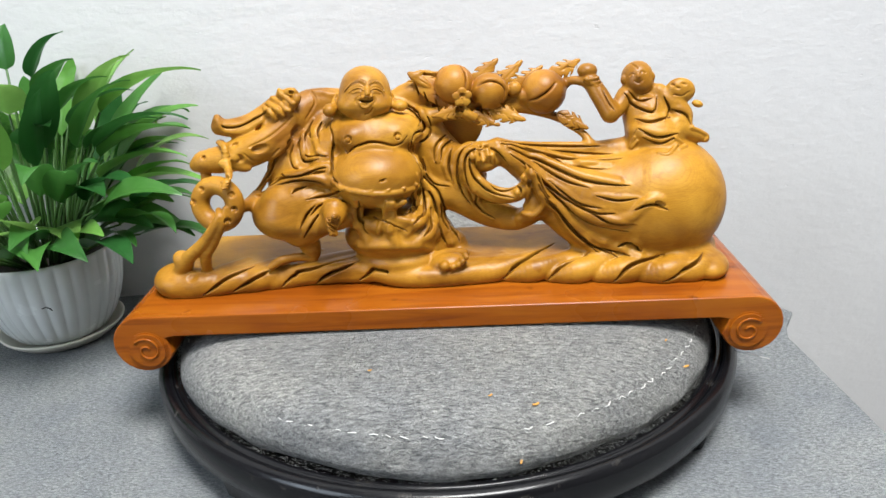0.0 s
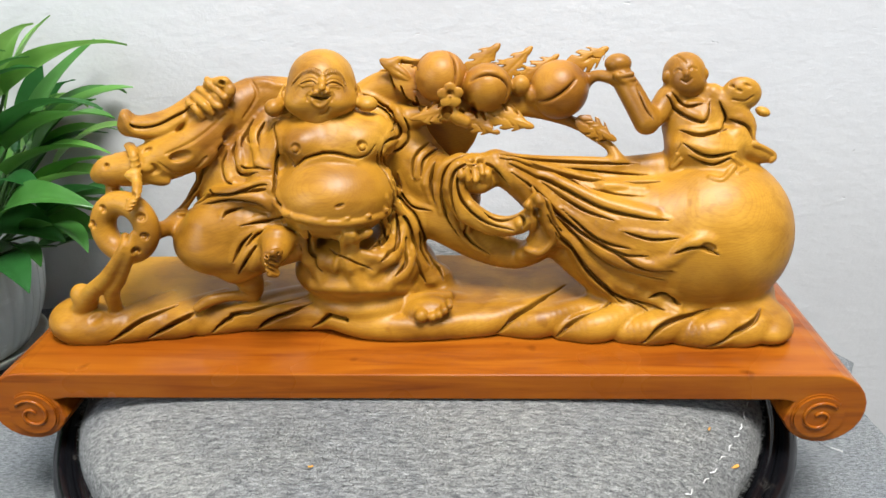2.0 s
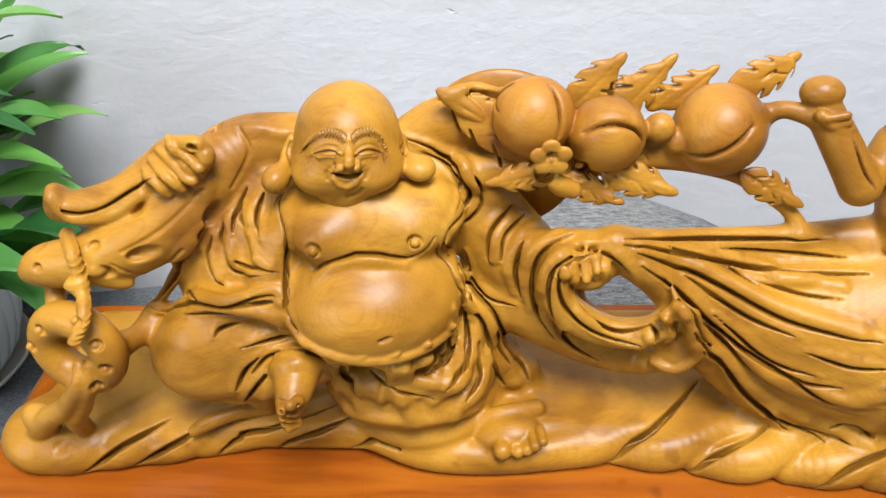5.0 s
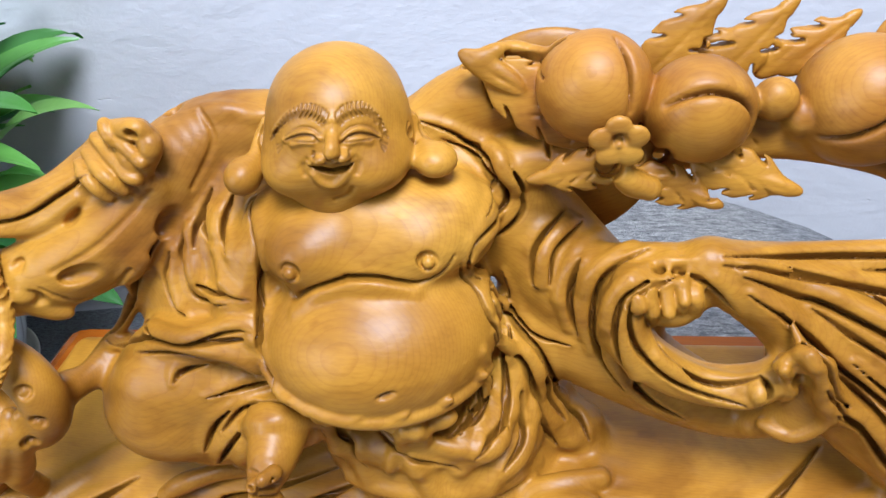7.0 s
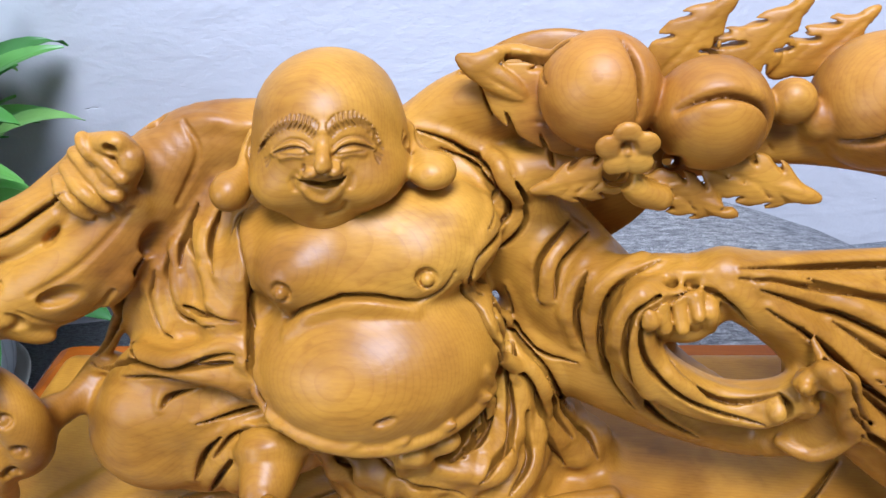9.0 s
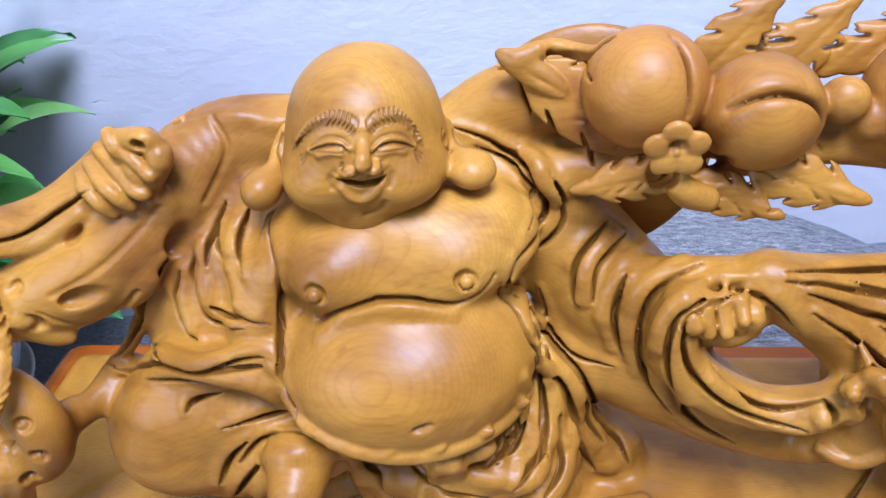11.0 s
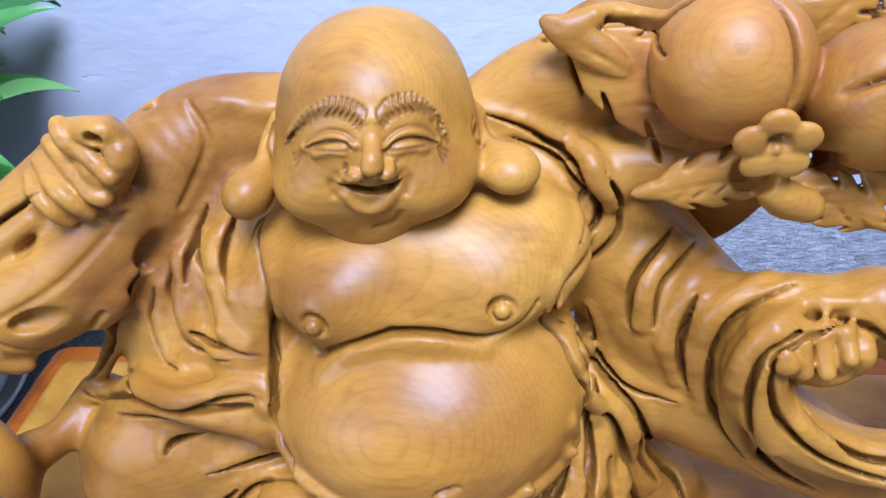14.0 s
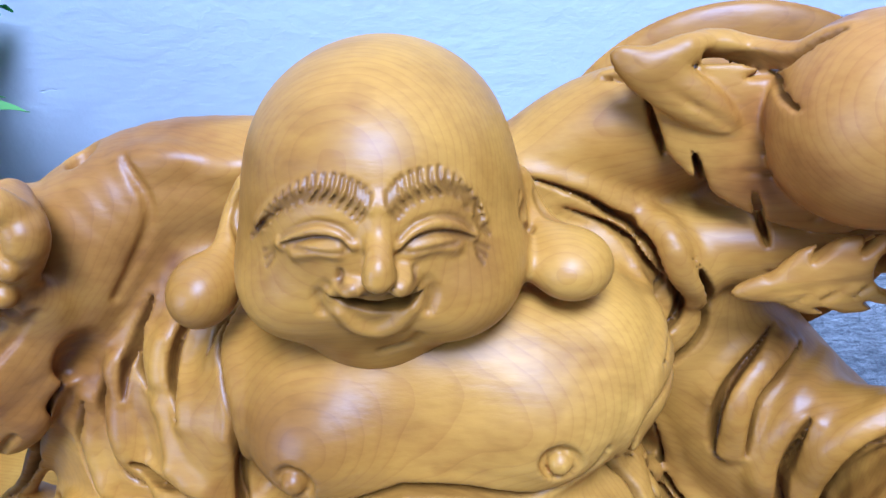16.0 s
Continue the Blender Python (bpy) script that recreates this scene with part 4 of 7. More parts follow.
statue.ball(0.4, (68.8, 119.3, 286.4), (3, 9, 0.8), along=-1.3132, cut=True)
statue.ball(0.4, (78, 120.8, 283.7), (3, 9, 0.8), along=-77.3132, cut=True)
statue.ball(0.4, (73.8, 120.8, 288.9), (3, 9, 0.8), along=-1.3132, cut=True)
statue.groove(0.5, (62.4, 113.8, 275.8, 0.8), (70, 116.1, 282, 0.8), (77.6, 119.4, 288, 0.5))
statue.groove(0.5, (64.5, 114.2, 277.3, 0.5), (65.8, 114.2, 281.3, 0.4))
statue.groove(0.5, (64.5, 114.2, 277.3, 0.5), (68.6, 114.2, 277.9, 0.4))
statue.groove(0.5, (67.3, 115.2, 279.6, 0.5), (68.6, 115.2, 283.6, 0.4))
statue.groove(0.5, (67.3, 115.2, 279.6, 0.5), (71.4, 115.2, 280.2, 0.4))
statue.groove(0.5, (70.1, 116.2, 281.9, 0.5), (71.4, 116.2, 285.9, 0.4))
statue.groove(0.5, (70.1, 116.2, 281.9, 0.5), (74.2, 116.2, 282.5, 0.4))
statue.groove(0.5, (72.9, 117.2, 284.2, 0.5), (74.2, 117.2, 288.2, 0.4))
statue.groove(0.5, (72.9, 117.2, 284.2, 0.5), (77, 117.2, 284.8, 0.4))
statue.ball(0.8, (77.6, 118.7, 282.5), (12.5, 2.2, 6.2), along=-35.3034, tip=-20)
statue.ball(1, (85.5, 121.1, 288.2), (6.5, 1.8, 2.2), along=-35.3034, tip=-20)
statue.ball(0.4, (77.8, 117.8, 276), (3.7, 9, 0.8), along=-73.3034, cut=True)
statue.ball(0.4, (71.5, 117.8, 284.9), (3.7, 9, 0.8), along=2.69662, cut=True)
statue.ball(0.4, (82.8, 119.3, 279.4), (3.7, 9, 0.8), along=-73.3034, cut=True)
statue.ball(0.4, (76.3, 119.3, 288.5), (3.7, 9, 0.8), along=2.69662, cut=True)
statue.ball(0.4, (86.9, 120.8, 284.1), (3.7, 9, 0.8), along=-73.3034, cut=True)
statue.ball(0.4, (82.2, 120.8, 290.8), (3.7, 9, 0.8), along=2.69662, cut=True)
statue.groove(0.5, (68.7, 113.8, 276.7, 0.8), (77.6, 116.1, 283, 0.8), (86.5, 119.4, 289.2, 0.5))
statue.groove(0.5, (71.1, 114.2, 278.3, 0.5), (73, 114.2, 283, 0.4))
statue.groove(0.5, (71.1, 114.2, 278.3, 0.5), (76.2, 114.2, 278.6, 0.4))
statue.groove(0.5, (74.4, 115.2, 280.7, 0.5), (76.3, 115.2, 285.4, 0.4))
statue.groove(0.5, (74.4, 115.2, 280.7, 0.5), (79.5, 115.2, 280.9, 0.4))
statue.groove(0.5, (77.7, 116.2, 283, 0.5), (79.6, 116.2, 287.7, 0.4))
statue.groove(0.5, (77.7, 116.2, 283, 0.5), (82.8, 116.2, 283.3, 0.4))
statue.groove(0.5, (81, 117.2, 285.3, 0.5), (82.9, 117.2, 290, 0.4))
statue.groove(0.5, (81, 117.2, 285.3, 0.5), (86.1, 117.2, 285.6, 0.4))
statue.ball(0.8, (106.8, 117.4, 287.8), (14.8, 2.2, 8.3), along=-25.0904, tip=-20)
statue.ball(1, (116.7, 122.2, 292.4), (7.7, 1.8, 2.9), along=-25.0904, tip=-20)
statue.ball(0.4, (106.1, 115.6, 279.9), (4.9, 9, 0.8), along=-63.0904, cut=True)
statue.ball(0.4, (100.2, 115.6, 292.3), (4.9, 9, 0.8), along=12.9096, cut=True)
statue.ball(0.4, (112.3, 118.6, 282.6), (4.9, 9, 0.8), along=-63.0904, cut=True)
statue.ball(0.4, (106.3, 118.6, 295.4), (4.9, 9, 0.8), along=12.9096, cut=True)
statue.ball(0.4, (117.6, 121.6, 287.2), (4.9, 9, 0.8), along=-63.0904, cut=True)
statue.ball(0.4, (113.3, 121.6, 296.5), (4.9, 9, 0.8), along=12.9096, cut=True)
statue.groove(0.5, (95.8, 109.8, 283.2, 0.8), (106.8, 114.8, 288.3, 0.8), (117.9, 120.8, 293.3, 0.5))
statue.groove(0.5, (98.7, 110.9, 284.4, 0.5), (102.4, 110.9, 290.2, 0.4))
statue.groove(0.5, (98.7, 110.9, 284.4, 0.5), (105.5, 110.9, 283.6, 0.4))
statue.groove(0.5, (102.8, 112.9, 286.4, 0.5), (106.5, 112.9, 292.1, 0.4))
statue.groove(0.5, (102.8, 112.9, 286.4, 0.5), (109.6, 112.9, 285.5, 0.4))
statue.groove(0.5, (106.9, 114.9, 288.3, 0.5), (110.6, 114.9, 294, 0.4))
statue.groove(0.5, (106.9, 114.9, 288.3, 0.5), (113.7, 114.9, 287.5, 0.4))
statue.groove(0.5, (111, 116.9, 290.2, 0.5), (114.7, 116.9, 295.9, 0.4))
statue.groove(0.5, (111, 116.9, 290.2, 0.5), (117.8, 116.9, 289.4, 0.4))
statue.ball(0.8, (-3.2, 99.4, 277.8), (22.6, 2.2, 11.1), along=-146.707, tip=-20)
statue.ball(1, (-18.3, 100.5, 287.8), (11.8, 1.8, 3.9), along=-146.707, tip=-20)
statue.ball(0.4, (8, 98.9, 282.5), (6.6, 9, 0.8), along=-184.707, cut=True)
statue.ball(0.4, (-3.1, 98.9, 265.7), (6.6, 9, 0.8), along=-108.707, cut=True)
statue.ball(0.4, (-1.3, 99.7, 289), (6.6, 9, 0.8), along=-184.707, cut=True)
statue.ball(0.4, (-12.7, 99.7, 271.7), (6.6, 9, 0.8), along=-108.707, cut=True)
statue.ball(0.4, (-12.3, 100.4, 292.8), (6.6, 9, 0.8), along=-184.707, cut=True)
statue.ball(0.4, (-20.6, 100.4, 280.2), (6.6, 9, 0.8), along=-108.707, cut=True)
statue.groove(0.5, (13.8, 95.8, 267.2, 0.8), (-3.2, 96.7, 278.3, 0.8), (-20.2, 98.7, 289.3, 0.5))
statue.groove(0.5, (9.2, 95.8, 270.1, 0.5), (0.1, 95.8, 270.3, 0.4))
statue.groove(0.5, (9.2, 95.8, 270.1, 0.5), (5.4, 95.8, 278.4, 0.4))
statue.groove(0.5, (2.9, 96.3, 274.2, 0.5), (-6.2, 96.3, 274.4, 0.4))
statue.groove(0.5, (2.9, 96.3, 274.2, 0.5), (-0.9, 96.3, 282.5, 0.4))
statue.groove(0.5, (-3.3, 96.8, 278.3, 0.5), (-12.5, 96.8, 278.5, 0.4))
statue.groove(0.5, (-3.3, 96.8, 278.3, 0.5), (-7.2, 96.8, 286.7, 0.4))
statue.groove(0.5, (-9.6, 97.3, 282.5, 0.5), (-18.8, 97.3, 282.7, 0.4))
statue.groove(0.5, (-9.6, 97.3, 282.5, 0.5), (-13.5, 97.3, 290.8, 0.4))
statue.ball(0.8, (9.4, 86.1, 261.4), (13.9, 2.2, 6.7), along=170.399, tip=-20)
statue.ball(1, (-1.6, 85.3, 259.6), (7.2, 1.8, 2.4), along=170.399, tip=-20)
statue.ball(0.4, (12.4, 86.4, 268.1), (3.9, 9, 0.8), along=132.399, cut=True)
statue.ball(0.4, (14.4, 86.4, 256.2), (3.9, 9, 0.8), along=208.399, cut=True)
statue.ball(0.4, (5.6, 85.9, 267.1), (3.9, 9, 0.8), along=132.399, cut=True)
statue.ball(0.4, (7.7, 85.9, 254.9), (3.9, 9, 0.8), along=208.399, cut=True)
statue.ball(0.4, (-0.9, 85.4, 264.3), (3.9, 9, 0.8), along=132.399, cut=True)
statue.ball(0.4, (0.6, 85.4, 255.4), (3.9, 9, 0.8), along=208.399, cut=True)
statue.groove(0.5, (21.6, 84.8, 264, 0.8), (9.4, 83.5, 261.9, 0.8), (-2.9, 83.2, 259.7, 0.5))
statue.groove(0.5, (18.3, 84.2, 263.4, 0.5), (14.2, 84.2, 259.7, 0.4))
statue.groove(0.5, (18.3, 84.2, 263.4, 0.5), (13.3, 84.2, 265.4, 0.4))
statue.groove(0.5, (13.8, 83.9, 262.6, 0.5), (9.7, 83.9, 258.9, 0.4))
statue.groove(0.5, (13.8, 83.9, 262.6, 0.5), (8.7, 83.9, 264.7, 0.4))
statue.groove(0.5, (9.3, 83.6, 261.8, 0.5), (5.2, 83.6, 258.2, 0.4))
statue.groove(0.5, (9.3, 83.6, 261.8, 0.5), (4.2, 83.6, 263.9, 0.4))
statue.groove(0.5, (4.7, 83.2, 261, 0.5), (0.6, 83.2, 257.4, 0.4))
statue.groove(0.5, (4.7, 83.2, 261, 0.5), (-0.4, 83.2, 263.1, 0.4))
statue.ball(0.8, (34.9, 86.3, 254.8), (12.7, 2.2, 6.7), along=21.9458, tip=-20)
statue.ball(1, (44.1, 83.9, 251.1), (6.6, 1.8, 2.4), along=21.9458, tip=-20)
statue.ball(0.4, (29.3, 87.2, 250.7), (4, 9, 0.8), along=-16.0542, cut=True)
statue.ball(0.4, (33.7, 87.2, 261.7), (4, 9, 0.8), along=59.9458, cut=True)
statue.ball(0.4, (35, 85.7, 248.3), (4, 9, 0.8), along=-16.0542, cut=True)
statue.ball(0.4, (39.5, 85.7, 259.6), (4, 9, 0.8), along=59.9458, cut=True)
statue.ball(0.4, (41.3, 84.2, 247.5), (4, 9, 0.8), along=-16.0542, cut=True)
statue.ball(0.4, (44.6, 84.2, 255.7), (4, 9, 0.8), along=59.9458, cut=True)
statue.groove(0.5, (24.6, 86.8, 259.5, 0.8), (34.9, 83.7, 255.3, 0.8), (45.3, 81.6, 251, 0.5))
statue.groove(0.5, (27.4, 85.8, 258.3, 0.5), (32.8, 85.8, 259.2, 0.4))
statue.groove(0.5, (27.4, 85.8, 258.3, 0.5), (30.6, 85.8, 253.8, 0.4))
statue.groove(0.5, (31.2, 84.8, 256.7, 0.5), (36.7, 84.8, 257.7, 0.4))
statue.groove(0.5, (31.2, 84.8, 256.7, 0.5), (34.5, 84.8, 252.3, 0.4))
statue.groove(0.5, (35, 83.8, 255.2, 0.5), (40.5, 83.8, 256.2, 0.4))
statue.groove(0.5, (35, 83.8, 255.2, 0.5), (38.3, 83.8, 250.7, 0.4))
statue.groove(0.5, (38.8, 82.8, 253.7, 0.5), (44.3, 82.8, 254.6, 0.4))
statue.groove(0.5, (38.8, 82.8, 253.7, 0.5), (42.1, 82.8, 249.2, 0.4))
statue.ball(0.8, (54.2, 88.3, 257.4), (14.7, 2.2, 7.8), along=17.2592, tip=-20)
statue.ball(1, (65.2, 85.9, 254), (7.6, 1.8, 2.8), along=17.2592, tip=-20)
statue.ball(0.4, (48, 89.2, 252.1), (4.6, 9, 0.8), along=-20.7408, cut=True)
statue.ball(0.4, (52.2, 89.2, 265.4), (4.6, 9, 0.8), along=55.2592, cut=True)
statue.ball(0.4, (54.9, 87.7, 249.8), (4.6, 9, 0.8), along=-20.7408, cut=True)
statue.ball(0.4, (59.1, 87.7, 263.4), (4.6, 9, 0.8), along=55.2592, cut=True)
statue.ball(0.4, (62.3, 86.2, 249.5), (4.6, 9, 0.8), along=-20.7408, cut=True)
statue.ball(0.4, (65.4, 86.2, 259.4), (4.6, 9, 0.8), along=55.2592, cut=True)
statue.groove(0.5, (41.9, 88.8, 261.8, 0.8), (54.2, 85.7, 257.9, 0.8), (66.6, 83.6, 253.9, 0.5))
statue.groove(0.5, (45.2, 87.7, 260.7, 0.5), (51.4, 87.7, 262.3, 0.4))
statue.groove(0.5, (45.2, 87.7, 260.7, 0.5), (49.4, 87.7, 255.8, 0.4))
statue.groove(0.5, (49.7, 86.7, 259.2, 0.5), (56, 86.7, 260.9, 0.4))
statue.groove(0.5, (49.7, 86.7, 259.2, 0.5), (54, 86.7, 254.3, 0.4))
statue.groove(0.5, (54.3, 85.7, 257.8, 0.5), (60.6, 85.7, 259.5, 0.4))
statue.groove(0.5, (54.3, 85.7, 257.8, 0.5), (58.5, 85.7, 252.9, 0.4))
statue.groove(0.5, (58.9, 84.7, 256.4, 0.5), (65.1, 84.7, 258, 0.4))
statue.groove(0.5, (58.9, 84.7, 256.4, 0.5), (63.1, 84.7, 251.5, 0.4))
statue.ball(0.8, (111.7, 94.4, 248.6), (13.3, 2.2, 7.3), along=27.355, tip=-20)
statue.ball(1, (120.8, 91.2, 243.9), (6.9, 1.8, 2.6), along=27.355, tip=-20)
statue.ball(0.4, (105.4, 95.6, 244.7), (4.3, 9, 0.8), along=-10.645, cut=True)
statue.ball(0.4, (111.2, 95.6, 255.9), (4.3, 9, 0.8), along=65.355, cut=True)
statue.ball(0.4, (111, 93.6, 241.7), (4.3, 9, 0.8), along=-10.645, cut=True)
statue.ball(0.4, (117, 93.6, 253.2), (4.3, 9, 0.8), along=65.355, cut=True)
statue.ball(0.4, (117.5, 91.6, 240.3), (4.3, 9, 0.8), along=-10.645, cut=True)
statue.ball(0.4, (121.8, 91.6, 248.7), (4.3, 9, 0.8), along=65.355, cut=True)
statue.groove(0.5, (101.6, 95.8, 254.3, 0.8), (111.7, 91.8, 249.1, 0.8), (121.9, 88.8, 243.6, 0.5))
statue.groove(0.5, (104.3, 94.5, 252.8, 0.5), (110.3, 94.5, 253.3, 0.4))
statue.groove(0.5, (104.3, 94.5, 252.8, 0.5), (107.3, 94.5, 247.7, 0.4))
statue.groove(0.5, (108, 93.2, 250.9, 0.5), (114, 93.2, 251.4, 0.4))
statue.groove(0.5, (108, 93.2, 250.9, 0.5), (111.1, 93.2, 245.7, 0.4))
statue.groove(0.5, (111.8, 91.8, 248.9, 0.5), (117.8, 91.8, 249.4, 0.4))
statue.groove(0.5, (111.8, 91.8, 248.9, 0.5), (114.9, 91.8, 243.8, 0.4))
statue.groove(0.5, (115.6, 90.5, 247, 0.5), (121.6, 90.5, 247.5, 0.4))
statue.groove(0.5, (115.6, 90.5, 247, 0.5), (118.6, 90.5, 241.8, 0.4))
statue.ball(0.4, (21.4, 77, 271.6), (3.9, 1.7, 3.6))
statue.ball(0.4, (15.7, 77, 271.2), (3.9, 1.7, 3.6))
statue.ball(0.4, (13.7, 77, 276.7), (3.9, 1.7, 3.6))
statue.ball(0.4, (18.2, 77, 280.3), (3.9, 1.7, 3.6))
statue.ball(0.4, (22.9, 77, 277.2), (3.9, 1.7, 3.6))
statue.ball(1, (18.3, 80, 274), (3.6, 4, 3.6))
statue.ball(0.4, (18.5, 74.5, 276.6), (2.7, 3.6, 2.7), cut=True)
statue.ball(0.4, (18.3, 78, 274.9), (1.5, 2.6, 1.5))
statue.tube(3, (18.2, 83, 270, 3.04), (21.8, 81, 260.8, 4.3), (27.9, 81, 257.3, 3.7))
statue.groove(1, (31.9, 79, 268.5, 2.72), (32.4, 103, 256.9, 2.32))
statue.groove(1, (25, 79, 267.6, 2.42), (25, 103, 255.9, 2.07))
statue.groove(1, (16.2, 79, 266, 3.95), (15.6, 103, 254.2, 3.37))

# child on the sack
statue.ball(5, (177.9, 98, 249.8), (20.7, 17, 19.4))
statue.ball(5, (184.8, 90, 236.4), (26.4, 20, 16.3), along=8)
statue.ball(2, (169.3, 103, 280.9), (13.6, 14, 14.2))
statue.ball(3, (169.9, 99, 276.3), (12.1, 11, 9))
statue.ball(1, (156.4, 97, 280.6), (2.5, 2.5, 4))
statue.ball(1, (180.7, 97, 281.9), (2.5, 2.5, 4))
statue.tube(3, (159.2, 98, 267, 7.95), (151.9, 92, 258.3, 7.36), (144.8, 86, 254.1, 6.72))
statue.tube(3, (143.6, 84, 255.2, 8.2), (135, 92, 270.2, 7.8), (128, 99, 281.6, 7.2))
statue.ball(1, (126, 101, 289), (8.6, 7.5, 6.4))
statue.tube(1, (124.2, 92, 283.3, 2.67), (132, 90, 277.7, 2.38))
statue.tube(0.7, (126.2, 90, 283.2, 1.77), (133, 90, 284.4, 1.76))
statue.tube(0.7, (128.1, 90, 280, 1.78), (134.3, 90, 281.2, 1.77))
statue.tube(0.7, (130, 90, 276.8, 1.79), (135.7, 90, 278, 1.78))
statue.tube(0.7, (132, 90, 273.5, 1.8), (137.1, 90, 274.8, 1.79))
statue.tube(4, (186.9, 97, 268.9, 7.28), (198.1, 93, 260.8, 7.91), (207.7, 90, 248.7, 8), (203.4, 86, 236.9, 6.22))
statue.ball(2, (204.2, 93, 270.1), (12.6, 7, 10.8), along=10)
statue.ball(2, (220.3, 95, 257.9), (4.9, 5, 3.1), along=20)
statue.tube(4, (200.6, 84, 245.2, 6.12), (215.5, 84, 234.4, 5.59), (226.6, 86, 229.6, 3.76))
statue.tube(4, (173.6, 84, 231, 6.28), (193.2, 76, 228.6, 7.42), (192.1, 72, 218.3, 3.74))
statue.tube(4, (166, 84, 238.3, 5.59), (164.7, 82, 226.7, 3.78))
statue.tube(3, (200.6, 80, 240.5, 4.28), (194.9, 74, 231.7, 3.68), (202.7, 74, 224.4, 3.1))

# belt and bow
statue.line(1, -0.1, (-90.3, 46.2, 215.5, 2.17), (-80.2, 37.8, 212.2, 2.45), (-68.6, 33.2, 210.9, 2.73), (-57.9, 32.2, 209.4, 2.72), (-43.3, 35.4, 208, 2.74), (-30.7, 44.1, 206.8, 2.79), (-22.8, 56.2, 205.5, 2.86))
statue.ball(0.8, (-72.8, 32.2, 211.7), (4.5, 1.8, 1.7), along=-20)
statue.ball(0.8, (-60.4, 30.1, 210.6), (4.5, 1.8, 1.7), along=-20)
statue.ball(0.8, (-47.1, 32.2, 209.8), (4.5, 1.8, 1.7), along=-20)
statue.ball(0.8, (-34.4, 38.7, 209), (4.6, 1.8, 1.7), along=-20)
statue.ball(0.8, (-25, 49.7, 208.4), (4.7, 1.8, 1.7), along=-20)
statue.ball(1, (-45.5, 41, 196.9), (3.1, 4, 2.8))
statue.ball(1, (-53.7, 42, 196.1), (6.3, 4, 3.5), along=15)
statue.ball(1, (-37, 43, 196.1), (6.3, 4, 3.5), along=-15)

# folds of the skirt and ribbons
statue.line(4.33, 0.1, (-45.4, 36.9, 197.4, 2.49), (-47.5, 41, 179.6, 2.89), (-44.2, 40.4, 165, 3.61), (-42.2, 39.5, 161.4, 2.96))
statue.line(3.89, 0.1, (-42.7, 35.9, 198.2, 2.17), (-38.1, 44.3, 181.1, 2.9), (-28.8, 45.5, 178, 3.24), (-19.9, 51.7, 174.9, 2.96))
statue.line(2.32, 0.1, (-46.7, 34.5, 199.4, 1.85), (-54, 41, 179.5, 1.93), (-56.6, 40.3, 171.5, 1.63))
statue.line(4.02, -0.35, (-17.5, 78.3, 198.2, 3), (-16, 68.5, 182.6, 3.35), (-19.4, 48.5, 177.6, 3.26), (-32.7, 43.7, 168.7, 2.95))
statue.line(4.08, -0.35, (-12.4, 75.4, 194.2, 2.67), (-9.9, 69.7, 173, 3.4), (-12.6, 54.7, 163.5, 3.36), (-23.7, 44.7, 159, 2.66))
statue.line(3.82, -0.35, (-6.2, 75, 186.1, 2.7), (-0.7, 78.4, 161.5, 3.15), (4.2, 73.6, 147.2, 3.19))
statue.line(3.18, -0.35, (-20.8, 74.9, 194.5, 2.34), (-23.7, 62.5, 183.1, 2.65), (-30.4, 48.2, 182, 2.27))
statue.line(3.97, -0.35, (-73.8, 37.1, 203.1, 2.47), (-75.2, 47.7, 177.9, 2.95), (-68.2, 44.5, 165.4, 3.31), (-67.3, 43, 162.3, 2.32))
statue.line(3.79, -0.35, (-74.9, 46.4, 157, 2.36), (-49.7, 38.9, 158.7, 2.64), (-24, 44.1, 155, 2.67), (-9.5, 65.5, 144.9, 3.16))
statue.line(3.47, -0.35, (-84.5, 45.8, 198.1, 2.54), (-76.4, 45.4, 188.2, 2.89), (-76.6, 44.9, 176, 2.61))
statue.slit(0.78, 0.15, (-18, 70.1, 189.8, 1.27), (-18.1, 54.7, 180.9, 1.56), (-26.9, 42, 176.7, 1.23))
statue.slit(0.8, 0.15, (-13.4, 69.3, 186.3, 1.27), (-12.2, 58.4, 169.2, 1.59), (-18.6, 47.1, 163.6, 1.26))
statue.slit(0.82, 0.15, (-8.5, 70.7, 180.9, 1.28), (-4.8, 70, 159.4, 1.65), (-1, 72, 146.2, 1.34))
statue.slit(0.62, 0.15, (-22.3, 69.1, 188.5, 0.95), (-26.6, 53.2, 184.2, 1.24), (-33.7, 49.1, 183.3, 0.92))
statue.slit(0.67, 0.15, (-2.9, 74.6, 182.2, 1.29), (5.9, 80.9, 154.9, 1.35), (11.3, 74.7, 146.3, 1.01))
statue.slit(0.77, 0.15, (-70.4, 35.5, 202.4, 1.17), (-69.6, 43.7, 177.1, 1.54), (-65.7, 43, 169, 0.94))
statue.slit(0.5, 0.15, (-61.4, 48.6, 183.6, 0.93), (-50.2, 38.8, 181.4, 0.91), (-32.3, 41.6, 170.5, 0.93))
statue.slit(0.79, 0.15, (-78.9, 43.4, 189.9, 1.21), (-74.6, 47.6, 164.9, 1.58))

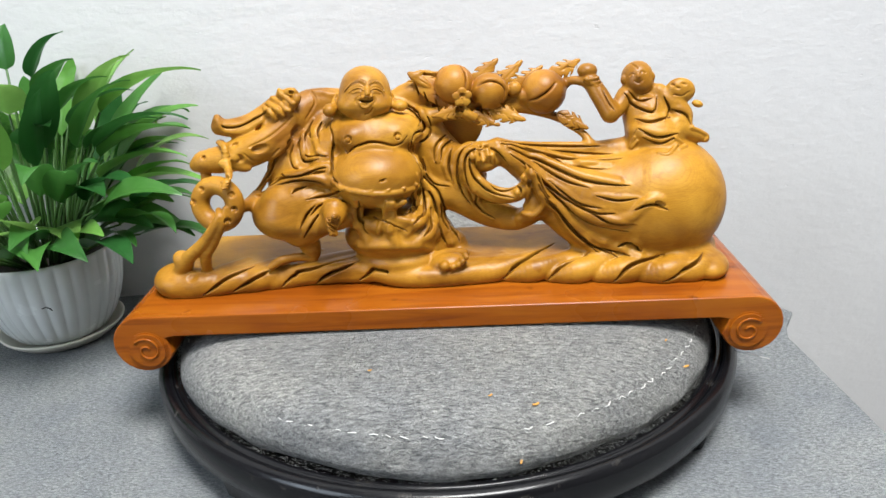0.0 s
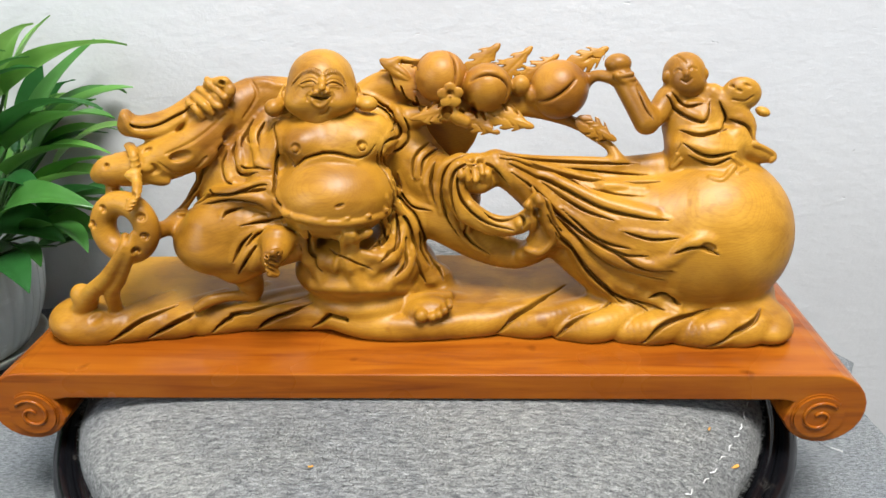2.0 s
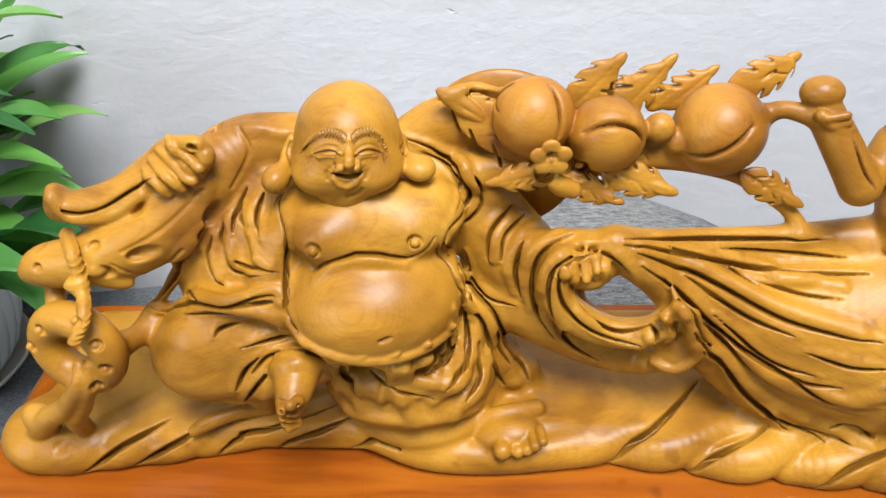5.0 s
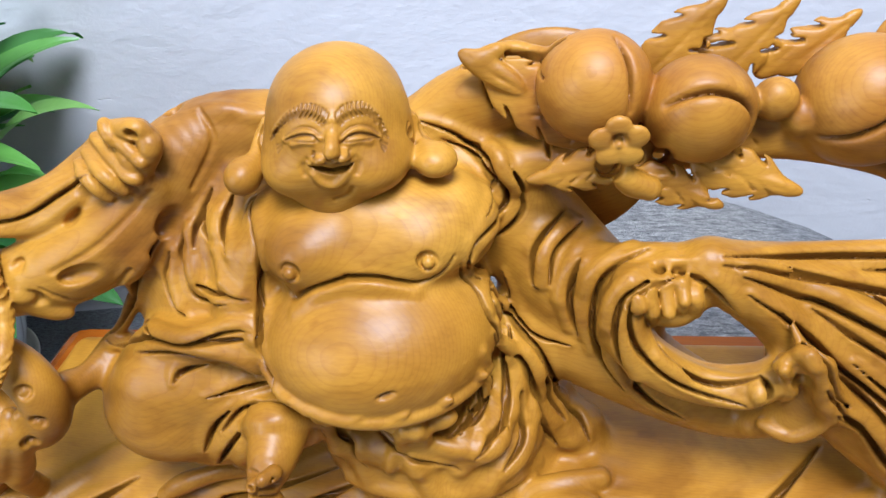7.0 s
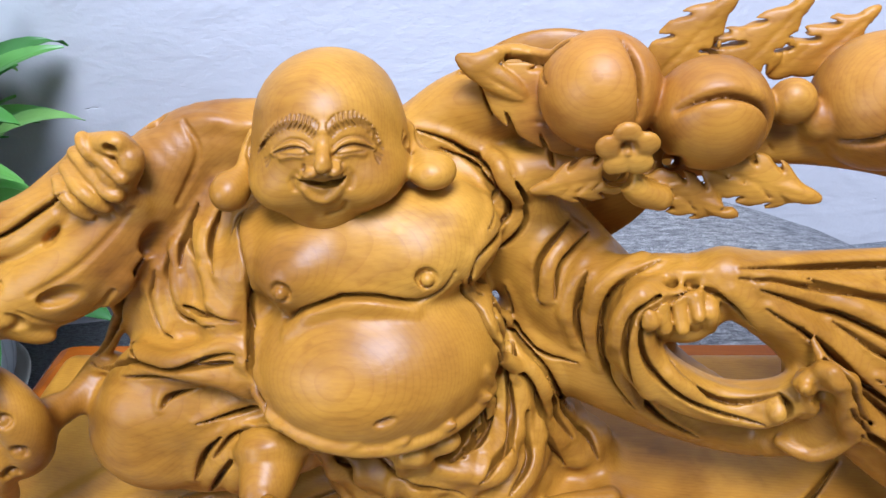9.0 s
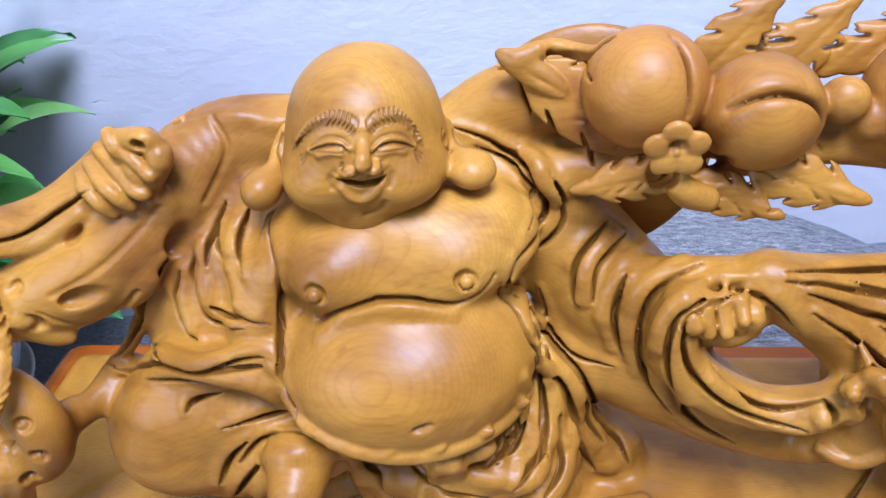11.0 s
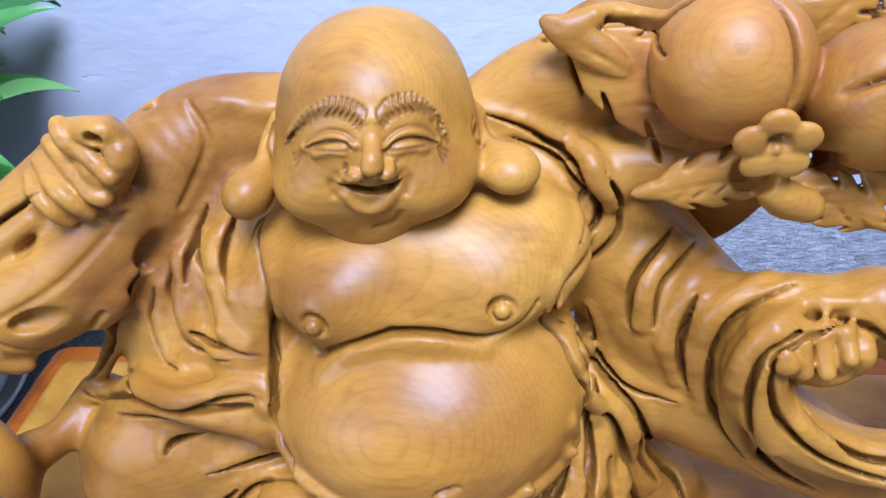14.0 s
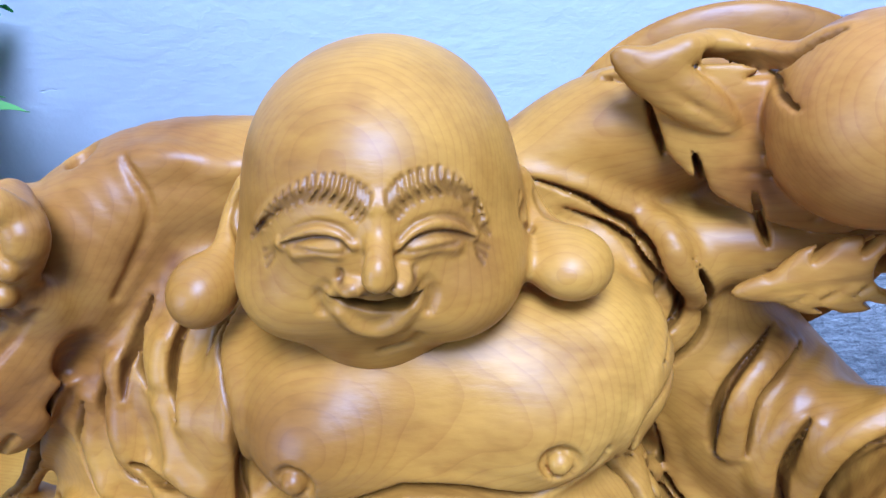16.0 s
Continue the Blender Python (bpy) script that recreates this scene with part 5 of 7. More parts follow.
# folds of the robe
statue.slit(0.6, 0.15, (-127.3, 45.9, 205.9, 0.9), (-124.3, 48.8, 208.9, 1.2), (-113.7, 50.8, 211.4, 0.9))
statue.slit(0.59, 0.15, (-142.4, 55, 211.7, 0.91), (-119.9, 49.1, 216.9, 1.19), (-101, 47, 213.8, 1.18), (-94.6, 52.2, 204, 0.91))
statue.slit(0.6, 0.15, (-115.7, 44.2, 201.3, 0.9), (-100.7, 49.2, 202.3, 1.21), (-79.6, 34.9, 211.8, 1.16))
statue.slit(0.61, 0.15, (-113, 41.5, 187.9, 1.22), (-104.1, 44.8, 196, 1.21), (-86.6, 42.9, 200.4, 1.2), (-78.4, 43.9, 193.6, 1.21))
statue.slit(0.62, 0.15, (-122.4, 40, 177.7, 1.23), (-116.3, 42.1, 188.7, 1.22), (-107.6, 44.5, 197.1, 0.91))
statue.slit(0.63, 0.15, (-120.7, 41.9, 168.6, 1.26), (-109.4, 39.3, 184.8, 1.22), (-101, 39.1, 195.3, 0.9))
statue.line(3.36, -0.35, (-109.7, 39.3, 174.1, 2.28), (-103.1, 40.4, 190.2, 2.55), (-91.5, 36.7, 200.2, 2.8), (-80.8, 42.6, 193, 2.54))
statue.line(2.25, -0.35, (-116.7, 74.8, 249.4, 1.67), (-118.4, 70.1, 242.5, 1.86), (-117.3, 65.5, 234.2, 1.87), (-107.4, 58.3, 233.2, 1.64))
statue.line(2.28, -0.35, (-124.6, 72.6, 242.9, 1.69), (-126.6, 68.3, 234.3, 1.9), (-124.6, 63.4, 225.9, 1.72))
statue.line(2.07, -0.35, (-134.1, 71.6, 236.6, 1.73), (-163.5, 76.1, 201.1, 1.72))
statue.line(2.4, -0.35, (-104.9, 76.3, 253.8, 1.83), (-107.2, 68.4, 246.1, 2), (-104.2, 59.8, 239, 1.8), (-96, 57.1, 234.3, 1.61))
statue.line(2.4, -0.35, (-136.9, 58.9, 219, 1.54), (-118.8, 51.5, 222.9, 1.84), (-105.4, 52.7, 226.5, 2), (-95.9, 53.6, 227.2, 1.81), (-92.8, 50.8, 223, 1.44))
statue.slit(0.76, 0.15, (-90, 79.5, 257.5, 0.95), (-91.3, 73.4, 253.4, 1.32), (-89.3, 64.7, 248.8, 1.3), (-91.8, 60.4, 238.6, 1.5), (-92.6, 55.6, 228.4, 1.52), (-91.2, 48.4, 220.4, 1.51), (-85.9, 39.4, 213.4, 1.3))
statue.slit(0.57, 0.15, (-95.8, 73.8, 252.1, 0.76), (-93.7, 76.7, 254.4, 1.14), (-90.6, 78.5, 256.8, 0.76))
statue.slit(0.68, 0.15, (-112.2, 79, 255.4, 1.16), (-112.8, 74.6, 250.6, 1.35), (-110.8, 71.1, 246.8, 0.77))
statue.slit(0.69, 0.15, (-118.7, 75.5, 250.1, 0.98), (-122, 71.8, 243.6, 1.38), (-120.6, 66.3, 236, 1.38), (-116.8, 63.4, 229, 1.19), (-103.5, 55.7, 233.1, 0.76))
statue.slit(0.71, 0.15, (-126.2, 71.5, 242.7, 0.99), (-130.2, 69.3, 233.5, 1.41), (-128.5, 64.9, 225.9, 1.41), (-122.1, 60.3, 223.1, 1))
statue.slit(0.7, 0.15, (-125.8, 72.2, 250.4, 0.97), (-136.5, 68.5, 239.1, 1.39), (-166.7, 74, 201.6, 1.12))
statue.slit(0.64, 0.15, (-148.4, 65.7, 209.5, 0.85), (-144, 67.8, 213.1, 1.27), (-129.7, 53.2, 219.5, 0.79))
statue.slit(0.61, 0.15, (-167.2, 70.9, 201, 1.11), (-139.3, 57.4, 216.4, 1.22), (-119.7, 49.5, 220.8, 1.16), (-104.8, 50.5, 225.6, 1.14), (-95.5, 51.8, 226.3, 0.94), (-91.9, 48.6, 220.7, 0.95))
statue.slit(0.57, 0.15, (-117.4, 49, 221.3, 0.77), (-105.1, 49.3, 223.3, 1.14), (-95.8, 50.4, 223.4, 0.95))
statue.slit(0.5, 0.15, (-117, 66.5, 238.2, 0.78), (-115, 63.5, 233.9, 0.98), (-105, 57.7, 235.7, 0.95), (-94.8, 56.4, 234.4, 0.75))
statue.slit(0.57, 0.15, (-101.9, 80.6, 259.6, 0.96), (-105, 72.8, 251.9, 1.14), (-102.5, 64.3, 245.8, 0.75))
statue.slit(0.58, 0.15, (-109.5, 82.5, 260.7, 0.77), (-115.3, 75.5, 251.2, 1.16), (-116.8, 70.1, 244.8, 0.97))

# folds of the stretched sleeve
statue.line(2.4, -0.4, (-34, 99.8, 268.5, 1.45), (-20.1, 96.4, 261.1, 1.8), (-13.3, 92.9, 251.3, 2), (-15.4, 90.1, 243.4, 1.84), (-22.7, 74.6, 245.9, 1.57), (-27.3, 69.3, 243.4, 1.39))
statue.line(2.45, -0.4, (5, 95.3, 237, 1.88), (-3.3, 85.4, 231.7, 2.04), (-4.8, 80.3, 221.5, 1.69))
statue.line(2.24, -0.4, (15.3, 97.6, 229.2, 1.72), (4.9, 83.3, 229.8, 1.84), (1.1, 77.8, 218.6, 1.86), (3.7, 74.7, 206.2, 1.52))
statue.line(2.23, -0.4, (24.3, 83.7, 235, 1.61), (11.9, 77.1, 229, 1.8), (8.4, 74.9, 213.8, 1.86), (11.2, 71.9, 198.5, 1.72))
statue.line(2.29, -0.4, (35.6, 76.6, 236, 1.39), (19.9, 66.5, 233.3, 1.7), (14.7, 63.5, 219.6, 1.76), (17.8, 70.5, 194.6, 1.91), (27.6, 68.5, 178.7, 1.76), (40.6, 68.1, 169.2, 1.59))
statue.line(2.15, -0.4, (29.1, 59.4, 206.7, 1.6), (41.7, 57.5, 196.1, 1.79), (57.3, 55.4, 191.1, 1.79), (63.2, 55.2, 196.9, 1.4))
statue.line(1.66, -0.4, (33.7, 74.4, 235.1, 1.38), (41, 73.3, 236, 1.19))
statue.slit(0.67, 0.15, (-42.9, 100.5, 272.3, 0.76), (-31.3, 98.9, 267.7, 1.14), (-20.6, 94.1, 260.4, 1.32), (-15.6, 91.6, 251.2, 1.33), (-16.9, 88.3, 245.8, 1.15), (-23.3, 74.3, 248.4, 1.09), (-28.2, 68.7, 245.5, 0.9), (-27.7, 73.4, 232.2, 0.95))
statue.slit(0.57, 0.15, (-35.9, 98.6, 266.6, 0.76), (-25.7, 97.4, 261.3, 0.95), (-19.5, 92, 254.7, 1.14), (-20.7, 82.3, 252.6, 0.92), (-24.9, 74.7, 251.3, 0.73))
statue.slit(0.59, 0.15, (-20.1, 98, 262.9, 0.76), (-11.3, 92.2, 253.9, 1.13), (-10.5, 92, 243.1, 1.17), (-18.9, 86.2, 236, 1.17), (-25.4, 71.2, 240.8, 0.92))
statue.slit(0.7, 0.15, (-27.5, 67.9, 243.5, 0.91), (-23.7, 83.4, 223.8, 1.4), (-20.8, 68.6, 221.9, 1.34), (-19.7, 76.4, 198.8, 1.24))
statue.slit(0.69, 0.15, (3.1, 96.5, 239.2, 0.79), (-6.5, 85.3, 231.8, 1.36), (-7.8, 81, 220.9, 1.38), (-5.4, 79.4, 219.3, 0.79))
statue.slit(0.58, 0.15, (8.7, 96.3, 234.6, 0.79), (-0.2, 84.9, 230.9, 1.17), (-2.2, 79.2, 221.1, 0.98))
statue.slit(0.68, 0.15, (8.1, 81, 230.4, 1.34), (4.4, 76.7, 217.2, 1.37), (7.3, 73.2, 203.8, 1))
statue.slit(0.7, 0.15, (29.1, 79.2, 236.2, 0.74), (15.7, 75.5, 228.4, 1.31), (11.7, 73.9, 212.3, 1.36), (14.4, 70.8, 196.9, 1.4), (22.6, 67.5, 183.4, 1.22))
statue.slit(0.72, 0.15, (37.1, 73.8, 233.4, 0.72), (22.3, 63.9, 231, 1.25), (18.1, 61.3, 219.4, 1.28), (21, 61.1, 202.1, 1.33), (31.4, 68.1, 178.4, 1.44), (43.7, 67.6, 169.4, 1.04))
statue.slit(0.66, 0.15, (41, 71.8, 233.6, 0.72), (28.1, 65.3, 233.2, 1.06), (22.5, 62.1, 223.4, 1.08), (25.4, 59.9, 211.1, 1.29), (37.9, 56.8, 198.9, 1.31), (58.5, 54.1, 192.7, 1.11))
statue.slit(0.56, 0.15, (29.2, 65.5, 214.3, 0.75), (34.5, 61, 205.1, 1.12), (48.6, 58.8, 197.5, 1.13), (62.4, 58.8, 201.1, 0.92))
statue.slit(0.55, 0.15, (35.6, 73.8, 231.6, 0.73), (45.9, 69.4, 229.7, 1.07), (56.3, 68.9, 217.4, 1.1))
statue.slit(0.64, 0.15, (62.5, 59.2, 201.4, 1.1), (64.9, 55.7, 199, 1.28), (63.9, 54.7, 193.5, 1.11))
statue.slit(0.62, 0.15, (-26.5, 72.1, 229.7, 0.95), (-16.3, 81.6, 204.7, 1.24), (-4.7, 74.7, 192.5, 1.24), (2.3, 83.9, 161.4, 1.14))
statue.slit(0.62, 0.15, (-18, 86.4, 221.3, 1.01), (-15.6, 83.8, 208.1, 1.24), (-7.9, 77.7, 200.5, 1.03), (4.6, 73.3, 199.1, 1.01))
statue.line(2.13, -0.3, (-19.5, 65.2, 217.6, 1.46), (-14.5, 70.9, 190.6, 1.78), (-11.5, 63.8, 172, 1.61))
statue.line(2.16, -0.3, (-16.7, 77.3, 200.8, 1.57), (-7.3, 72.2, 183.5, 1.8), (-0.9, 73.7, 157.1, 1.7))
statue.line(2.12, -0.3, (-23.1, 53.6, 216.6, 1.41), (-23, 62.6, 185, 1.76), (-25.6, 48.7, 181.1, 1.52))
statue.slit(0.73, 0.15, (-20.5, 60.6, 217.1, 0.94), (-17.9, 68.6, 187.2, 1.45), (-16.4, 52.6, 179.5, 1.21))
statue.slit(0.73, 0.15, (-18.3, 79.7, 202.5, 1.04), (-10.1, 70.6, 188.2, 1.45), (-4.9, 70.6, 160.8, 1.32))
statue.slit(0.64, 0.15, (-12.8, 76.4, 198.9, 1.03), (-4, 75.1, 177.4, 1.29), (2.3, 75.1, 157.2, 1.12))
statue.slit(0.61, 0.15, (-25, 49.6, 210.6, 0.93), (-26, 57.5, 184.9, 1.22), (-31.8, 46.5, 183.5, 0.99))
statue.slit(0.5, 0.15, (-30.4, 62.3, 185.1, 0.83), (-29.4, 51.9, 184.3, 1), (-36.3, 44.8, 184, 0.79))

# folds of the sack
statue.line(4.15, -0.35, (80, 75.2, 222, 2.85), (114.3, 63.8, 208.8, 3.46), (146.9, 52.5, 203.6, 2.47))
statue.line(4.63, -0.35, (100.3, 58.8, 186.5, 2.9), (129, 48, 172.7, 3.86), (152.5, 41, 174.7, 3.47), (165.4, 39.8, 186.2, 3.09), (173.2, 39.8, 192.2, 2.75), (179.1, 38.8, 191.1, 2.44))
statue.line(3.61, -0.35, (74.2, 54.8, 215.2, 2.46), (97.6, 59.4, 181.9, 2.93), (122.1, 52.4, 157.8, 2.98), (149.5, 49.2, 145.3, 3.01), (165.9, 43.9, 139, 2.67))
statue.line(3.65, -0.35, (83.2, 53.1, 195.1, 2.53), (105.6, 56.5, 162.9, 2.99), (127.2, 52.7, 144, 3.04))
statue.line(3.06, -0.35, (57.4, 72.2, 233.3, 2.17), (96.2, 78.3, 219.9, 2.55), (142.1, 68.4, 215.2, 2.19))
statue.slit(0.61, 0.15, (49.6, 72.9, 237.6, 0.88), (80.1, 82.4, 230.1, 1.21), (112.2, 85.8, 227.1, 1.21), (140.7, 86, 226.1, 0.91))
statue.slit(0.75, 0.15, (49.6, 71.1, 235.8, 1.17), (79.7, 75.5, 226.3, 1.2), (118.1, 75.4, 218, 1.51), (153.1, 72, 218.4, 1.19))
statue.slit(0.75, 0.15, (55.8, 69.6, 232.4, 1.18), (83, 70.7, 219.3, 1.5), (114.1, 59.9, 205.8, 1.49), (138, 52.3, 201.8, 1.47), (155, 48.7, 201.1, 1.17))
statue.slit(0.77, 0.15, (57.4, 67.3, 227.3, 1.18), (76.7, 64.9, 211.9, 1.5), (100, 56.4, 186.4, 1.53), (123.5, 50, 168.8, 1.54), (154.8, 42.3, 162.9, 1.22))
statue.slit(0.76, 0.15, (73.5, 64.8, 213.9, 1.2), (99.8, 58.4, 191, 1.52), (125, 48, 179, 1.51), (142.9, 43.3, 178.9, 1.2))
statue.slit(0.8, 0.15, (79.2, 50.8, 204.7, 1.18), (101.2, 54.9, 173, 1.55), (122.9, 51.5, 149.7, 1.59), (146.4, 45.6, 139.5, 1.27))
statue.slit(0.61, 0.15, (89.6, 62.4, 203.9, 0.9), (112.3, 53.6, 186.6, 1.21), (133.7, 46.4, 182.4, 0.9))
statue.slit(0.64, 0.15, (84.9, 51.8, 192.1, 1.2), (108.8, 53.6, 161.1, 1.26), (130.4, 50.4, 141.5, 1.28))
statue.slit(0.5, 0.15, (63.8, 75.6, 232.9, 0.89), (92.7, 75.7, 221.6, 0.9), (108.3, 69.7, 214.2, 0.9))
statue.slit(0.6, 0.15, (76.7, 70.3, 219.6, 0.9), (102.2, 62.2, 204, 1.2), (123.5, 54.2, 198.3, 0.89))
statue.slit(0.74, 0.15, (158.2, 39, 182.7, 1.47), (170.4, 37.2, 187.6, 1.46), (184.8, 36.6, 183, 1.17))
statue.slit(0.94, 0.15, (147.2, 47.2, 147.1, 1.58), (157.9, 46.4, 150.3, 1.88), (167.2, 45.3, 142.3, 1.58))
statue.ball(1, (177.9, 37.2, 187.7), (4.9, 2.5, 3.1), along=20, cut=True)
statue.slit(0.5, 0.15, (92.8, 80.9, 225.8, 0.91), (125.4, 83.9, 220.7, 0.91), (146.9, 80.8, 220.1, 0.91))
statue.slit(0.5, 0.15, (108.5, 71.7, 214.8, 0.9), (126.6, 66, 212.2, 0.89), (141.5, 63, 212.1, 0.59))
statue.slit(0.59, 0.15, (126.7, 50.8, 193, 0.89), (144.6, 45.2, 189.6, 1.18), (161.9, 42.6, 191.9, 0.88))
statue.slit(0.61, 0.15, (115.5, 51.8, 184.1, 0.91), (137.7, 42.4, 171.3, 1.21), (159.3, 40.1, 170.1, 0.9))
statue.slit(0.64, 0.15, (130, 50.9, 145.7, 0.96), (146.5, 47.7, 142, 1.27), (157.6, 43.6, 139.3, 0.95))
statue.slit(0.59, 0.15, (66.9, 66.6, 222.1, 0.89), (78.8, 52.1, 211.5, 1.17), (94, 57.1, 183.7, 0.92))

# rim of the ground: diagonal twists
statue.slit(1.1, 0, (-213, 33, 121, 2.0), (-188, 42, 136, 2.3), (-170, 54, 140, 1.5))
statue.slit(1.1, 0, (-187, 36, 121, 2.0), (-165, 40, 136, 2.3), (-145, 52, 140, 1.5))
statue.slit(1.1, 0, (-146, 44, 121, 2.0), (-133, 42, 134, 2.3), (-108, 54, 139, 1.5), (-82, 66, 139, 1.0))
statue.slit(1.1, 0, (-118, 54, 122, 2.0), (-100, 50, 132, 2.3), (-74, 58, 138, 1.5))
statue.slit(1.1, 0, (-78, 52, 124, 2.0), (-62, 50, 133, 2.3), (-40, 55, 138, 1.5))
statue.slit(1.1, 0, (46, 44, 121, 2.0), (70, 53, 136, 2.3), (97, 82, 139, 1.5))
statue.slit(1.1, 0, (86, 39, 121, 2.0), (103, 43, 136, 2.3), (125, 55, 139, 1.5))
statue.slit(1.1, 0, (142, 33, 121, 2.0), (157, 36, 134, 2.3), (187, 46, 139, 1.5))
statue.slit(1.1, 0, (183, 29, 121, 2.0), (210, 34, 135, 2.3), (220, 46, 139, 1.5))

# log: hollows, knots; sleeve edge
statue.ball(1.5, (-151.4, 58.3, 243.4), (8.6, 3.5, 3.4), along=-8, cut=True)
statue.ball(1.5, (-123.6, 73.5, 253.1), (8.1, 3.5, 4), along=-40, cut=True)
statue.ball(1.5, (-153.5, 69.2, 259.2), (4.3, 3.5, 1.8), along=-45, cut=True)
statue.ball(1.5, (-170.3, 54.3, 236.2), (4.9, 3.5, 3.7), cut=True)
statue.ball(1.5, (-201.5, 65.3, 243.2), (2.2, 3.5, 1.3), cut=True)
statue.ball(1.5, (-200.2, 55.2, 238.3), (1.9, 3.5, 1.5), cut=True)
statue.ball(1.5, (-122.2, 96.6, 282.2), (2.5, 3.5, 4.3), along=30, cut=True)
statue.ball(1.5, (-173.3, 58.6, 247.2), (3.1, 3.5, 1.8), along=-20, cut=True)
statue.ball(2, (-174.2, 56.3, 236.8), (4.3, 3, 3.4))
statue.slit(0.57, 0.15, (-186.8, 66.2, 269.6, 0.86), (-181.7, 63.9, 261.7, 1.15), (-168.9, 66.2, 261, 0.86), (-155.4, 71.7, 266.4, 0.87), (-143, 70.5, 273.6, 0.85))
statue.line(2.57, -0.1, (-186.8, 64.9, 267.9, 1.8), (-181.1, 63.6, 258.4, 2.13), (-167.4, 66.7, 256.5, 2.14), (-151.6, 72, 263.8, 1.83))
statue.ball(3, (-170, 58.7, 227.7), (8.2, 3, 3.8), along=10)
statue.ball(3, (-139.4, 67.2, 238.9), (9.4, 3, 3.8), along=-35)
statue.ball(3, (-106, 94.6, 281.3), (8, 3, 3.1))
statue.ball(3, (-126.1, 75.2, 264.3), (6.1, 3, 4.3), along=-50)
statue.ball(3, (-181.4, 49, 234.3), (4.9, 3, 2.8))
statue.ball(3, (-94.1, 95.4, 279.1), (5.6, 3, 2.5))
statue.carve(0.58, 0.15, (-160.5, 56.6, 245.6, 0.87), (-143.7, 62.9, 252.3, 1.16), (-124.5, 71.7, 266.2, 0.86))
statue.carve(0.6, 0.15, (-166, 54.7, 240.3, 0.87), (-153.5, 63.8, 230, 1.2), (-137.8, 64, 240.9, 0.88))
statue.carve(0.58, 0.15, (-111.3, 93, 283.7, 0.87), (-107, 87.3, 274.8, 1.17), (-115.4, 79.5, 261.9, 0.88))

# hat rim and weave
statue.slit(0.6, 0.15, (-28.7, 111.6, 284.3, 1.19), (-13.2, 103.4, 291.6, 1.16), (5.6, 97.5, 294.5, 1.14))
statue.slit(0.5, 0.15, (15.3, 118.2, 232.4, 0.97), (34.1, 90.3, 249, 0.9))

# peach seams
for centre, r, ways in (((12, 97, 283), 16.6, ((0.35, -0.1, 0.93), (0.55, -0.45, 0.7), (0.62, -0.72, 0.3), (0.58, -0.8, -0.1))),
                        ((41.6, 93, 276.5), 15.6, ((-0.68, -0.62, 0.4), (-0.35, -0.7, 0.62), (0.1, -0.7, 0.7), (0.6, -0.62, 0.5), (0.85, -0.5, 0.1), (0.8, -0.5, -0.3))),
                        ((89, 102, 272.5), 19.1, ((-0.72, -0.65, -0.25), (-0.35, -0.93, -0.1), (0.1, -0.97, 0.2), (0.45, -0.75, 0.5)))):
    statue.slit(2.2, -0.1, *[tuple(c + r * w for c, w in zip(centre, way)) + (1.1,) for way in ways])

# child: collar, robe, face, drum
statue.slit(0.72, 0.15, (156.1, 91.2, 270.4, 1.14), (165.5, 87, 259.2, 1.44), (179.7, 81.6, 255.3, 1.14), (183.7, 89.1, 266.3, 0.85))
statue.slit(0.57, 0.15, (159.7, 91.5, 271.9, 0.85), (169.4, 88.1, 263.6, 1.14), (179.2, 87.7, 265.4, 0.85))
statue.slit(0.72, 0.15, (165.1, 83.2, 249.3, 1.16), (176.9, 76.3, 248, 1.43), (194.3, 81.8, 249.9, 1.15))
statue.slit(0.72, 0.15, (166.3, 76.7, 242.6, 1.16), (180.8, 70.1, 236, 1.44), (198.8, 72.5, 237.9, 1.15))
statue.slit(0.57, 0.15, (195.6, 86, 256.1, 1.15), (207.4, 82.2, 251.3, 1.15), (211.8, 79.6, 242.4, 0.87))
statue.slit(0.58, 0.15, (189.2, 88.1, 266.8, 1.14), (194.3, 86.5, 255.9, 1.15), (188.9, 77.7, 248.8, 0.86))
statue.slit(0.58, 0.15, (169.9, 73.6, 235.6, 1.16), (183.6, 70.3, 230.5, 1.16), (197.5, 71, 235.3, 0.86))
statue.slit(0.5, 0.15, (146, 78, 257.5, 0.85), (141.2, 81.3, 264.1, 0.85), (136.4, 87.5, 274.1, 0.85))
statue.slit(0.5, 0.15, (162.3, 78.4, 234.5, 0.88), (165, 77.3, 242.2, 0.87))
statue.carve(0.4, -0.2, (160.4, 92.9, 284.7, 0.7), (162.2, 92.3, 286.5, 0.7), (164.3, 90.8, 285.6, 0.69))
statue.carve(0.4, -0.2, (168.8, 90.2, 286.7, 0.69), (171, 90.9, 287.9, 0.69), (173.5, 90.8, 286.7, 0.69))
statue.carve(0.4, -0.2, (164.2, 89.3, 280.3, 0.7), (167.6, 88, 278.9, 0.84), (170.7, 88.5, 281.2, 0.7))
statue.ball(1.5, (167.2, 89.4, 284), (1.8, 2, 2.3))
statue.carve(0.4, -0.2, (162.8, 101.3, 293.4, 0.84), (164.6, 96.3, 292.4, 0.83), (167, 92.7, 290.3, 0.55))
statue.ball(0.6, (195.9, 89, 276), (2.7, 1.5, 1.2), along=20, cut=True)
statue.ball(0.6, (205.2, 87.4, 276.7), (2.6, 1.5, 1.2), along=20, cut=True)
statue.ball(0.6, (200, 86.7, 273.8), (2.6, 1.5, 1.2), along=20, cut=True)
statue.carve(0.4, -0.2, (197.3, 87, 267.9, 0.71), (204.6, 86.2, 266.9, 0.71), (209.7, 86.6, 269.9, 0.7))
